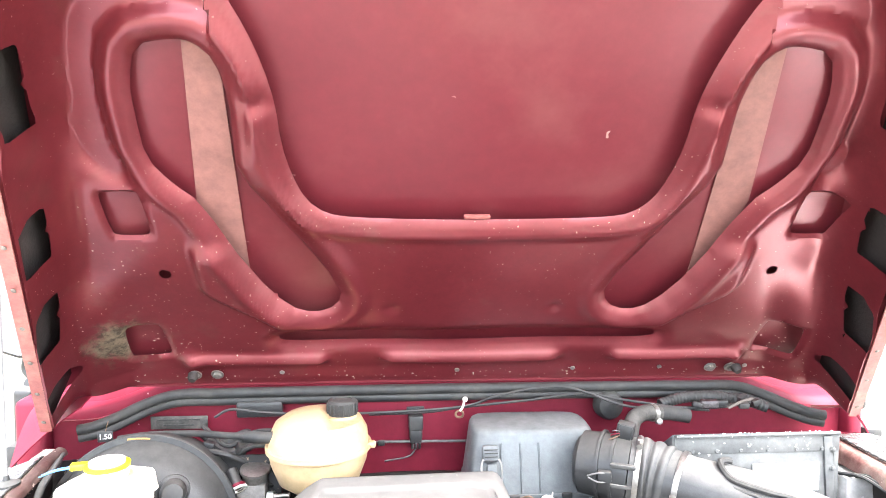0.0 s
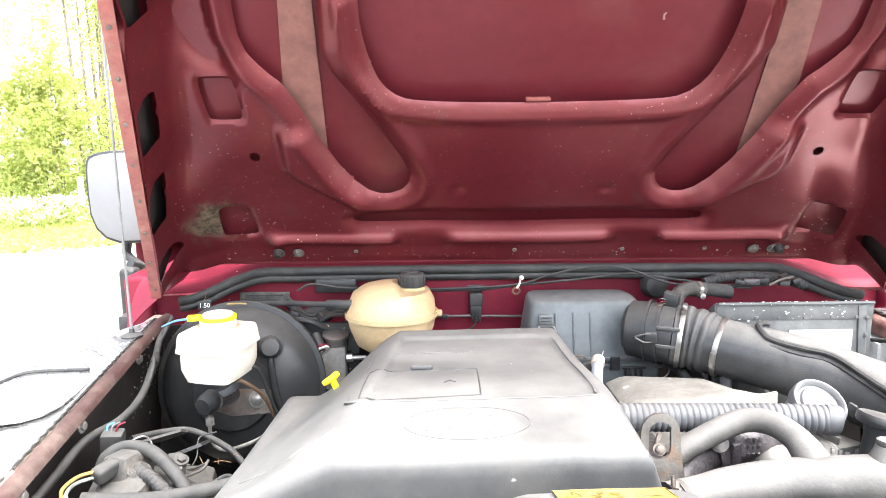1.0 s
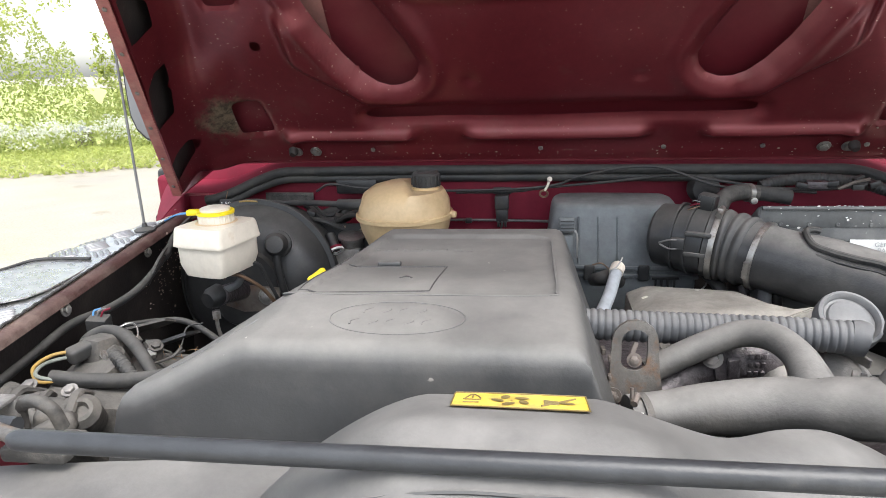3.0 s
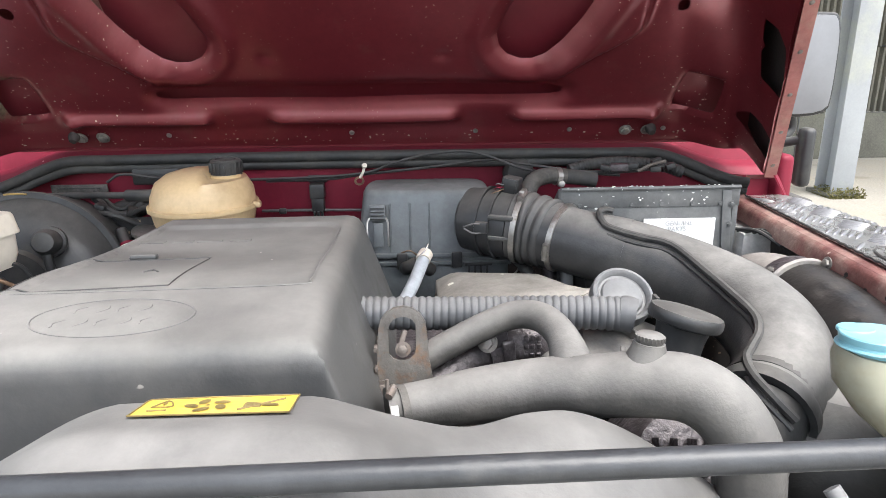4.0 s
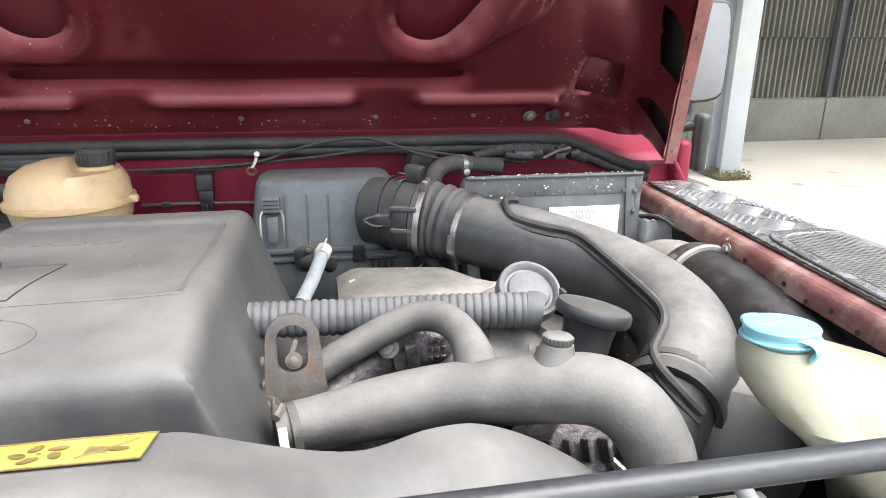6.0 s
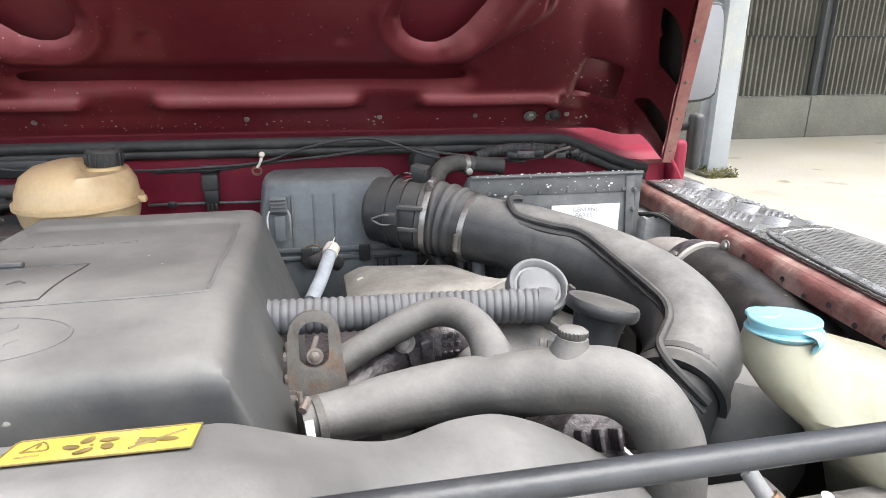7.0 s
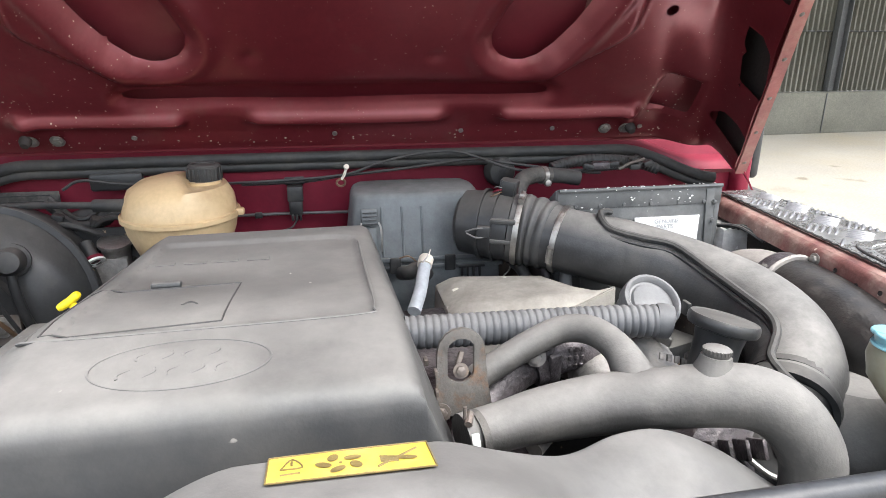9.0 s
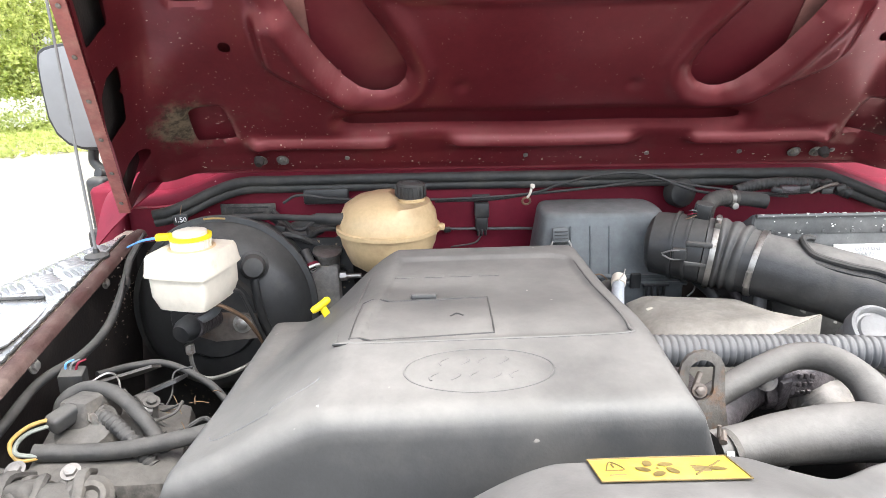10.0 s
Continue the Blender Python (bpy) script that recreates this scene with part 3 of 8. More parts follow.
M_SLAM = mat("worn_dark_red", (0.105, 0.013, 0.022), 0.38, metal=0.2, vary=0.25, scale=12, bump=0.15, dust=(0.22, 0.12, 0.10), dustlo=0.46, dusthi=0.75, dscale=22, specks=(0.6, 0.5, 0.45), speckscale=60, coat=0.3)
M_CORNER = mat("pale_worn_corner", (0.40, 0.33, 0.275), 0.55, vary=0.25, scale=14, bump=0.2, dust=(0.26, 0.15, 0.12), dustlo=0.48, dusthi=0.72, dscale=18)


def wing(sx, inner, outer, y_back, y_front, shoulder, name):
    """A front wing: flat top, inner rail with its worn flange, outer side, and the chequer plate on top is a thing of its own."""
    w = thing(name, (sx * 0.7, -0.5, 0.6), "dark red painted front wing with a worn inner rail", "wing", group="front wings")
    ys = np.linspace(y_back, y_front, 20)

    def top(u, v):
        x = inner(v) + (outer - inner(v)) * u
        fall = max(0.0, sx * x - shoulder(v))
        return (x, v, 1.150 + 0.035 * (v - y_back) / (y_back - y_front) - 0.004 - 0.42 * fall ** 2 / (fall + 0.02))

    part("top_panel", sheet(lambda u, v: (top(u, v)[0], v, top(u, v)[2] - 0.003), np.linspace(0.06, 1, 16), ys, thick=0.002 * sx), M_RED, w)
    part("outer_side", sheet(lambda u, v: (outer + sx * 0.012 * math.sin(u * 3.1), v, top(1, v)[2] - u * 0.6), np.linspace(0, 1, 8), ys, thick=0.002), M_RED, w)
    part("rail_top", sheet(lambda u, v: (inner(v) + sx * (0.022 - 0.021 * u), v, top(0, v)[2] + 0.0006 - 0.0012 * u ** 4), np.linspace(0, 1, 6), ys, thick=0.002 * sx), M_CORNER if sx < 0 else M_RAIL, w, "worn top of the rail")
    rail = [(0.004, -0.0006), (0.002, -0.0006), (-0.001, -0.0016), (-0.0045, -0.006), (-0.0055, -0.010), (-0.0063, -0.016), (-0.0070, -0.0235)]
    part("inner_rail", sheet(lambda u, v: (inner(v) + sx * rail[int(u)][0], v, top(0, v)[2] + rail[int(u)][1] * (1.0 if sx > 0 else 0.38)), list(range(7)), ys, thick=0.003), M_RAILSHADE if sx < 0 else M_RAIL, w, "worn reddish inner rail with holes")
    part("inner_wall", sheet(lambda u, v: (inner(v) + sx * (0.012 + 0.05 * u), v, top(0, v)[2] - 0.012 - 0.5 * u), np.linspace(0, 1, 6), ys, thick=0.003), M_DARK, w)
    return top


inL = lambda y: -0.612 + 0.115 * (-0.09 - y)
inR = lambda y: 0.548 + 0.02 * (y + 0.25)
topL = wing(-1, inL, -0.83, -0.06, -1.05, lambda y: 0.615 + 0.33 * (-0.14 - y), "front_wing")
topR = wing(1, inR, 0.86, -0.13, -1.05, lambda y: 0.615 + 0.16 * (-0.147 - y), "front_wing")


def in_poly(poly, x, y):
    return float(poly_sdf(poly, x, y)) < 0


def bar_shape():
    """A raised tread bar: a low lens, tapered at both ends."""
    v = [(0.0028 * s * math.cos(a), 0.0170 * s * math.sin(a), h) for s, h in ((1.0, -0.0005), (0.8, 0.0013), (0.40, 0.0022)) for a in [2 * math.pi * q / 10 for q in range(10)]]
    f = [(10 * r + q, 10 * r + (q + 1) % 10, 10 * r + 10 + (q + 1) % 10, 10 * r + 10 + q) for r in range(2) for q in range(10)] + [tuple(range(20, 30))]
    return v, f


def plate(top, inner, outer, sx, ys, vent, edge):
    """Chequer plate lying on a wing: groups of five raised bars in alternating directions, round the air vent."""
    p = thing("chequer_plate", (sx * 0.7, -0.5, 1.15), "bright aluminium five-bar chequer plate lying on the wing", "chequer plate", group="chequer plates")
    at = lambda x, y: Vector((x, y, top(max(0.0, min(1.0, (x - edge(y)) / (outer - edge(y)))), y)[2] + 0.0045))
    b = sheet(lambda u, v: at(inner(v) + sx * (0.0145 if sx > 0 else 0.0075) + (outer - inner(v)) * u * 1.004, v), np.linspace(0, 1, 26), np.linspace(ys[0], ys[1], 70), thick=-0.0025 * sx)
    part("plate", b, M_PLATE, p)
    part("dark_edge", tube([at(inner(v) + sx * (0.0140 if sx > 0 else 0.0070), v) + Vector((0.0007 * math.sin(v * 730), 0, 0.0002 + 0.0005 * math.sin(v * 700))) for v in np.linspace(ys[0], ys[1], 160)], 0.0014, 2, 6), M_RUBBER, p, "dark serrated cut edge")
    # one tapered bar, shared by all those that lie along the bay
    verts, faces = bar_shape()
    one = bpy.data.meshes.new("raised_bar")
    one.from_pydata(verts, [], faces)
    one.materials.append(M_ALU)
    for f in one.polygons:
        f.use_smooth = True
    allv, allf = [], []
    cell, n = 0.0415, 0
    inv = p.matrix_basis.inverted()
    turn = radians(43)
    e1, e2 = (math.cos(turn), math.sin(turn)), (-math.sin(turn), math.cos(turn))
    mx, my = (inner(-0.4) + outer) / 2, -0.4
    spots = [(i, j, mx + cell * (i * e1[0] + j * e2[0]), my + cell * (i * e1[1] + j * e2[1])) for i in range(-22, 23) for j in range(-22, 23)]
    for i, j, cx, cy in sorted(spots, key=lambda q: -q[3]):
        if ys[1] + 0.02 < cy < ys[0] - 0.022:
            ang = turn + (0 if (i + j) % 2 else math.pi / 2)
            for k in range(5):
                ox = (k - 2) * 0.0078
                px, py = cx + ox * math.cos(ang), cy + ox * math.sin(ang)
                if sx * px > sx * outer - 0.012 or sx * px < sx * inner(py) + (0.024 if sx > 0 else 0.014) or float(poly_sdf(vent, px, py)) < 0.009:
                    continue
                c = at(px, py)
                ex, ey = (at(px + 0.004, py) - c).normalized(), (at(px, py + 0.004) - c).normalized()
                ez = ex.cross(ey)
                m = Matrix((( ex.x, ey.x, ez.x, c.x), (ex.y, ey.y, ez.y, c.y), (ex.z, ey.z, ez.z, c.z), (0, 0, 0, 1))) @ rot(0, 0, math.degrees(ang))
                if n < 300 and -0.80 < cy:
                    n += 1
                    ob = new("raised_bar", one)
                    ob.parent = p
                    ob.matrix_basis = inv @ m
                else:
                    base = len(allv)
                    allv += [tuple(m @ Vector(q)) for q in verts]
                    allf += [tuple(base + q for q in f) for f in faces]
    me = bpy.data.meshes.new("further_pattern")
    me.from_pydata(allv, [], allf)
    me.materials.append(M_ALU)
    for f in me.polygons:
        f.use_smooth = True
    rest = tagged(new("further_pattern", me), kind="stuff")
    rest.parent = p
    rest.matrix_basis = inv
    return p, at


VENT_L = [(-0.712, -0.500), (-0.722, -0.482), (-0.700, -0.378), (-0.680, -0.347), (-0.610, -0.342), (-0.590, -0.375), (-0.582, -0.505)]
VENT_R = [(0.568, -0.430), (0.576, -0.400), (0.60, -0.390), (0.78, -0.392), (0.78, -0.66), (0.556, -0.66)]
inP = lambda y: inL(y) + (-0.472 - inL(y)) * float(sstep(-0.690, -0.708, y))
plL, atL = plate(topL, inP, -0.83, -1, (-0.11, -1.03), VENT_L, inL)
plR, atR = plate(topR, inR, 0.86, 1, (-0.150, -1.03), VENT_R, inR)


def vents():
    v = thing("wing_vent_panel", (-0.66, -0.40, 1.14), "smooth pale vent panel with a dark edge on the wing", "vent")
    o = chaikin(VENT_L, 2)
    part("panel", prism([tuple(q) for q in o], 0, 0.0018, m=Matrix.Translation((0, 0, atL(-0.66, -0.4).z - 0.0003))), M_PLATE, v)
    part("edge", tube([(x, y, atL(x, y).z + 0.002) for x, y in smooth_path([q[:2] for q in VENT_L[:5]], 5)], 0.0021, 2, 6), M_RUBBER, v)
    v = thing("wing_air_vent", (0.69, -0.5, 1.14), "pale framed air vent with dark wire mesh on the wing", "vent")
    o = chaikin(VENT_R, 2)
    top_at = lambda s: [Vector((0.67 + (q[0] - 0.67) * s, -0.52 + (q[1] + 0.52) * s, 0)) for q in o]
    rim = bmesh.new()
    loops = [[rim.verts.new((q.x, q.y, atR(q.x, q.y).z + h)) for q in top_at(s)] for s, h in ((1.0, -0.001), (0.99, 0.0025), (0.90, 0.003), (0.885, 0.001))]
    for p1, p2 in zip(loops, loops[1:]):
        for i in range(len(p1)):
            j = (i + 1) % len(p1)
            rim.faces.new((p1[i], p1[j], p2[j], p2[i]))
    part("frame", rim, M_PLATE, v, "smooth pale grey frame")
    part("edge", tube([(*q, atR(*q).z + 0.001) for q in list(o) + [o[0]]], 0.0014, 2, 6), M_RUBBER, v)
    o = [(q.x, q.y) for q in top_at(0.90)]
    back = bmesh.new()
    fan = [back.verts.new((x, y, atR(x, y).z + 0.0005)) for x, y in o]
    mid = back.verts.new((0.67, -0.52, atR(0.67, -0.52).z + 0.0005))
    for i in range(len(fan)):
        back.faces.new((fan[i], fan[(i + 1) % len(fan)], mid))
    part("backing", back, M_BLACK, v)
    g = bmesh.new()
    for k in range(88):
        for d in (1, -1):
            c = -0.2 + k * 0.0062
            pts = []
            for tt in np.linspace(0, 1, 60):
                x = 0.56 + 0.24 * tt
                y = -0.62 + c + d * 0.55 * (x - 0.70)
                if in_poly(o, x, y):
                    pts.append((x, y, atR(x, y).z + 0.0025))
            if len(pts) > 2:
                tube([pts[0], pts[len(pts) // 4], pts[len(pts) // 2], pts[3 * len(pts) // 4], pts[-1]], 0.0007, 2, 5, bm=g)
    part("wire_mesh", g, M_DKWIRE, v)


vents()


def rail_details():
    for top, inner, sx, ys in ((topL, inL, -1, (-0.25, -0.46, -0.60)), (topR, inR, 1, (-0.385, -0.62))):
        for y in ys:
            solo("rail_bolt", bolt((inner(y) - sx * 0.0060, y, top(0, y)[2] - 0.015), (-sx, 0, 0.1), 0.0050), M_GALV, "pale bolt in the wing's inner rail", "bolt", group="rail bolts")
        for k in range(9 if sx > 0 else 0):
            y = -0.42 - 0.032 * k
            hole = revolve([(0, 0), (0.0026, 0), (0.0030, 0.0006)], (inner(y) - sx * 0.0072, y, top(0, y)[2] - 0.015 - 0.005 * (k % 2)), (-sx, 0, 0.2), 10)
            solo("rail_hole", hole, M_DARK, "dark hole in the worn inner rail", "hole", group="rail holes")


rail_details()


def bay():
    """Floor and front of the engine bay, dark and grimy."""
    b = box((0, -0.42, 0.62), (1.25, 0.95, 0.03), 0.004)
    solo("bay_floor", b, M_DARK, "grimy dark chassis and splash panels under the engine", "chassis", kind="structure")
    b = sheet(lambda u, v: (u, -0.86 - 0.02 * math.cos(u * 2), v), np.linspace(-0.5, 0.5, 9), [0.6, 0.8, 1.03], thick=0.004)
    solo("front_crossmember", b, M_DARK, "dark crossmember at the front of the bay", "crossmember")


bay()

# ---- bonnet ----
BO = Vector((0.0, -0.030, 1.237))
BM = Matrix(((1, 0, 0, BO.x), (0, -0.620, -0.784, BO.y), (0, 0.784, -0.620, BO.z), (0, 0, 0, 1)))
VTOP = 0.94


def b_edge(v, side=1):
    """Half the bonnet's width at v metres from the hinge, on one side or the other."""
    return np.where(np.asarray(side) < 0, 0.638 - 0.238 * v, 0.602 - 0.250 * v)


OPEN_C = chaikin([(-0.15, 0.309), (0.15, 0.309), (0.220, 0.322), (0.247, 0.40), (0.246, 0.50), (0.270, 0.585), (0.315, 0.66), (0.325, 0.74), (0.315, 0.84), (0.26, 0.875),
                  (-0.26, 0.875), (-0.315, 0.84), (-0.325, 0.74), (-0.315, 0.66), (-0.270, 0.585), (-0.246, 0.50), (-0.247, 0.40), (-0.220, 0.322)], 2)
OPEN_S = chaikin([(0.345, 0.554), (0.384, 0.546), (0.401, 0.505), (0.406, 0.465), (0.410, 0.404), (0.386, 0.366), (0.360, 0.339), (0.316, 0.215), (0.272, 0.146), (0.237, 0.131), (0.201, 0.147), (0.192, 0.185), (0.257, 0.304), (0.306, 0.381), (0.301, 0.438), (0.297, 0.481), (0.303, 0.529), (0.322, 0.551)], 1)


def trim(poly, d):
    """Cuts each corner of a polygon d metres from its point."""
    out = []
    for i, c in enumerate(poly):
        c = np.array(c, float)
        for q in (poly[i - 1], poly[(i + 1) % len(poly)]):
            w = np.array(q, float) - c
            out.append(tuple(c + w * min(0.45, d / np.linalg.norm(w))))
    return out


SQ1 = chaikin(trim([(0.432, 0.355), (0.483, 0.355), (0.483, 0.285), (0.433, 0.285)], 0.005), 1)
SQ2 = chaikin(trim([(0.468, 0.112), (0.519, 0.110), (0.525, 0.042), (0.463, 0.046)], 0.005), 1)
LONG = chaikin([(-0.30, 0.072), (-0.27, 0.067), (0.27, 0.067), (0.30, 0.072), (0.30, 0.080), (0.27, 0.088), (-0.27, 0.088), (-0.30, 0.080)], 1)
FLAPS = ((0.050, 0.105), (0.150, 0.232), (0.290, 0.372), (0.47, 0.57), (0.69, 0.79))
FLAP_POLY = [[(0.0172, a + 0.004), (0.0172, b - 0.012), (0.0205, b), (0.0262, b - 0.004), (0.0272, (a + b) / 2 + 0.010), (0.0252, (a + b) / 2 + 0.004), (0.0272, (a + b) / 2 - 0.006), (0.0268, a)] for a, b in FLAPS[1:]]
FLAP_POLY.append([(0.0180, 0.040), (0.0180, 0.078), (0.022, 0.086), (0.030, 0.083), (0.043, 0.058), (0.030, 0.048)])


def bonnet():
    ob = thing("bonnet", (0, 0, 0), "open dark red vehicle bonnet with a flecked and stained underside", "bonnet")
    ob.matrix_world = BM
    # inner frame
    half = np.concatenate([np.linspace(0, 0.84, 96), np.linspace(0.84, 0.915, 16)[1:], np.linspace(0.915, 0.975, 46)[1:], np.linspace(0.975, 1.0, 6)[1:]])
    us, vs = np.concatenate([-half[:0:-1], half]), np.linspace(-0.018, VTOP, 181)
    S, V = np.meshgrid(us, vs, indexing="ij")
    U = S * b_edge(V, S)

    def field(U, V):
        A = np.abs(U)
        Q = b_edge(V, U) - A
        fl = np.minimum.reduce([poly_sdf([(6 * a, b) for a, b in p], 6 * Q, V) for p in FLAP_POLY])
        return (poly_sdf(OPEN_C, U, V), poly_sdf(OPEN_S, A, V), poly_sdf(SQ1, A, V), poly_sdf(SQ2, A, V), poly_sdf(LONG, U, V), np.hypot(A - 0.431, V - 0.220) - 0.0085, fl)

    for _ in range(2):
        d = np.minimum.reduce(field(U, V))
        eps = 1e-4
        gu = (np.minimum.reduce(field(U + eps, V)) - d) / eps
        gv = (np.minimum.reduce(field(U, V + eps)) - d) / eps
        near = np.abs(d) < 0.0038
        g2 = np.maximum(gu ** 2 + gv ** 2, 0.2)
        U = np.where(near, U - gu * d / g2 * 0.95, U)
        V = np.where(near, V - gv * d / g2 * 0.95, V)
    A = np.abs(U)
    dc, ds, d1, d2, dl, dh, fl = field(U, V)
    q = b_edge(V, U) - A
    roll = lambda d, h, r: -h * np.exp(-(np.maximum(d, 0) / r) ** 2)
    # rolled edges of the openings, beads beside them, channels, ribs, dimples
    W = roll(dc, 0.007, 0.0042) + roll(ds, 0.007, 0.0045)
    W += 0.0055 * np.exp(-((dc - 0.023) / 0.0085) ** 2) + 0.007 * np.exp(-((ds - 0.025) / 0.0115) ** 2)
    W += -0.020 * np.exp(-((ds - 0.054) / 0.024) ** 2) * sstep(0.34, 0.42, V) * (A > 0.30)
    W += -0.012 * np.exp(-((A - 0.452 - 0.6 * (V - 0.39)) / 0.020) ** 2) * sstep(0.36, 0.40, V)
    W += roll(d1, 0.005, 0.003) + roll(d2, 0.005, 0.003) + roll(dl, 0.010, 0.012)
    rib = sstep(-0.455, -0.42, U) * sstep(-0.215, -0.24, U) + sstep(-0.155, -0.12, U) * sstep(0.16, 0.125, U) + sstep(0.215, 0.24, U) * sstep(0.455, 0.42, U)
    W += 0.0125 * rib * np.exp(-((V - 0.037) / 0.0082) ** 2)
    W += 0.010 * np.exp(-(((A - 0.437) / 0.012) ** 2 + ((V - 0.038) / 0.016) ** 2))
    W += -0.004 * np.exp(-(((A - 0.122) / 0.010) ** 2 + ((V - 0.145) / 0.008) ** 2)) - 0.007 * np.exp(-(((A - 0.268) / 0.013) ** 2 + ((V - 0.482) / 0.012) ** 2))
    knee = A - 0.385 + 0.10 * sstep(0.20, 0.10, V)
    W += 0.014 * sstep(0.010, -0.008, knee) * sstep(0.085, 0.13, V) * sstep(0.285, 0.25, V) * sstep(0.25, 0.29, A) * sstep(-0.005, 0.03, ds)
    W += 0.005 * sstep(0.016, -0.012, V)
    # the pressing climbs to its turned-down side wall, in which the hand holes are cut
    W += 0.022 * sstep(0.12, 0.045, q) * sstep(0.24, 0.12, V) + 0.098 * np.minimum(np.clip((0.080 - q) / 0.0635, 0, 1) ** 5, 1.0) * sstep(-0.020, 0.016, V)
    W = np.clip(W, -0.0125, 0.1030)
    # dents and drawn metal
    W += 0.0012 * np.sin(U * 23 + 3 * np.sin(V * 11)) * np.sin(V * 19)
    bm = bmesh.new()
    g = [[bm.verts.new((U[i, j], V[i, j], W[i, j])) for j in range(len(vs))] for i in range(len(us))]
    D = np.minimum.reduce((dc, ds, d1, d2, dl, dh, fl))
    for i in range(len(us) - 1):
        for j in range(len(vs) - 1):
            if D[i:i + 2, j:j + 2].mean() > -0.0006:
                bm.faces.new((g[i][j], g[i + 1][j], g[i + 1][j + 1], g[i][j + 1]))
    bmesh.ops.delete(bm, geom=[v for v in bm.verts if not v.link_faces], context="VERTS")
    part("inner_frame", bm, M_RED_IN, ob, "pressed red inner frame with pale flecks and a bare stain", local=True)

    def skin(s, v):
        """Outer skin: turned-down sides, shallow shoulders and a raised middle."""
        e, e2 = float(b_edge(v, -1)), float(b_edge(v, 1))
        pr = [(-e - 0.001, 0.105 * min(1.0, max(0.05, (v + 0.018) / 0.024))), (-e - 0.006, 0.05 * min(1.0, max(0.05, (v + 0.018) / 0.024))), (-e - 0.001, 0.005), (-e + 0.02, -0.016), (-0.375, -0.024), (-0.352, -0.026), (-0.308, -0.032), (-0.28, -0.033)]
        full = pr + [(0, -0.034)] + [(-x, w) for x, w in pr[::-1]]
        x, w = full[int(s)]
        return (x + (e2 - e if s > 12 else 0.0), v, w)

    part("outer_skin", sheet(skin, list(range(17)), np.linspace(-0.018, VTOP + 0.004, 30), thick=-0.002), M_RED_SKIN, ob, local=True)
    for sx in (-1, 1):
        part("sealer_strip", sheet(lambda u, v: (sx * (0.303 + 0.06 * (0.53 - v) + (0.038 + 0.08 * (0.53 - v)) * u), v, -0.0225 - 0.003 * (1 - u)), [0, 0.5, 1.0], np.linspace(0.15, 0.62, 14), thick=0.0015), M_STRIP, ob, "pale band along the skin", local=True)
    part("rear_edge", sheet(lambda u, v: (u * 0.61, -0.019 - 0.002 * v, 0.008 - 0.045 * v), np.linspace(-1, 1, 30), [0, 0.5, 1.0], thick=0.002), M_RED_SKIN, ob, local=True)
    part("front_edge", sheet(lambda u, v: (u * float(b_edge(VTOP, u)), VTOP + 0.004, 0.10 - 0.15 * v), np.linspace(-1, 1, 20), [0, 0.5, 1.0], thick=0.002), M_RED_SKIN, ob, local=True)
    part("edge_tab", box((-0.005, 0.316, -0.004), (0.035, 0.005, 0.006), 0.001), M_LIP, ob, local=True)
    for sx in (-1, 1):
        part("lip", sheet(lambda u, v: (sx * (float(b_edge(v, sx)) + 0.001 - 0.0165 * u), v, 0.1055 - 0.001 * u), [0, 0.25, 0.5, 0.75, 1], np.linspace(0.004, VTOP, 24), thick=0.002), M_LIP, ob, "pale worn folded lip with rivets", local=True)
        for k in range(14):
            v = 0.03 + k * 0.066
            part("rivet", revolve([(0.0032, 0), (0.0032, 0.0008), (0.0018, 0.0018), (0, 0.002)], (sx * (float(b_edge(v, sx)) - 0.0075), v, 0.1065), (0, 0, 1), 8), M_RUST, ob, local=True)
        # black sheet behind the hand holes: the cavity's shade put into colour
        part("side_cavity", sheet(lambda u, v: (sx * (float(b_edge(v, sx)) - 0.006), v, -0.015 + 0.118 * u), [0, 0.5, 1], np.linspace(0.006, VTOP, 12), thick=0.001), M_DARK, ob, "black sheet painting the shade behind the hand holes", local=True)
        for u in (0.402, 0.436):
            part("hinge_bolt", bolt((sx * u, 0.006, 0.006), (0, 0, 1), 0.0062), M_GALV, ob, "bright hinge bolt", local=True)
        part("hinge_nut", revolve([(0, 0), (0.008, 0), (0.008, 0.006), (0.005, 0.012), (0, 0.012)], (sx * 0.432, 0.026, 0.022), (0, 0, 1), 10), M_DARK, ob, local=True)
    for u in (-0.30, -0.02, 0.17, 0.315, 0.46):
        part("edge_screw", revolve([(0.004, 0), (0.004, 0.002), (0, 0.003)], (u, 0.009, 0.006), (0, 0, 1), 8), M_STEEL, ob, local=True)
    M_CHIP = mat("pale_paint_chip", (0.30, 0.235, 0.19), 0.7, vary=0.5, scale=60, bump=0.1)
    flakes("flaking_paint", lambda r: ((r.uniform(-0.55, 0.55), r.normal(0.000, 0.006), 0.0072), (1, 0, 0), (0, 1, 0)), 90, 0.0026, M_CHIP, ob, 3, True)
    flakes("flaking_paint", lambda r: ((r.choice([-1, 1]) * r.uniform(0.42, 0.56), r.uniform(0.02, 0.11), 0.0012), (1, 0, 0), (0, 1, 0)), 70, 0.0022, M_CHIP, ob, 4, True)
    # the pressing is sheared and turned slightly to fit the camera's view
    for o in ob.children:
        for v in o.data.vertices:
            x = v.co.x
            v.co.x += 0.008 - 0.035 * v.co.y
            v.co.y += 0.028 * x
            v.co.z += 0.035 * x
    return ob


bonnet()

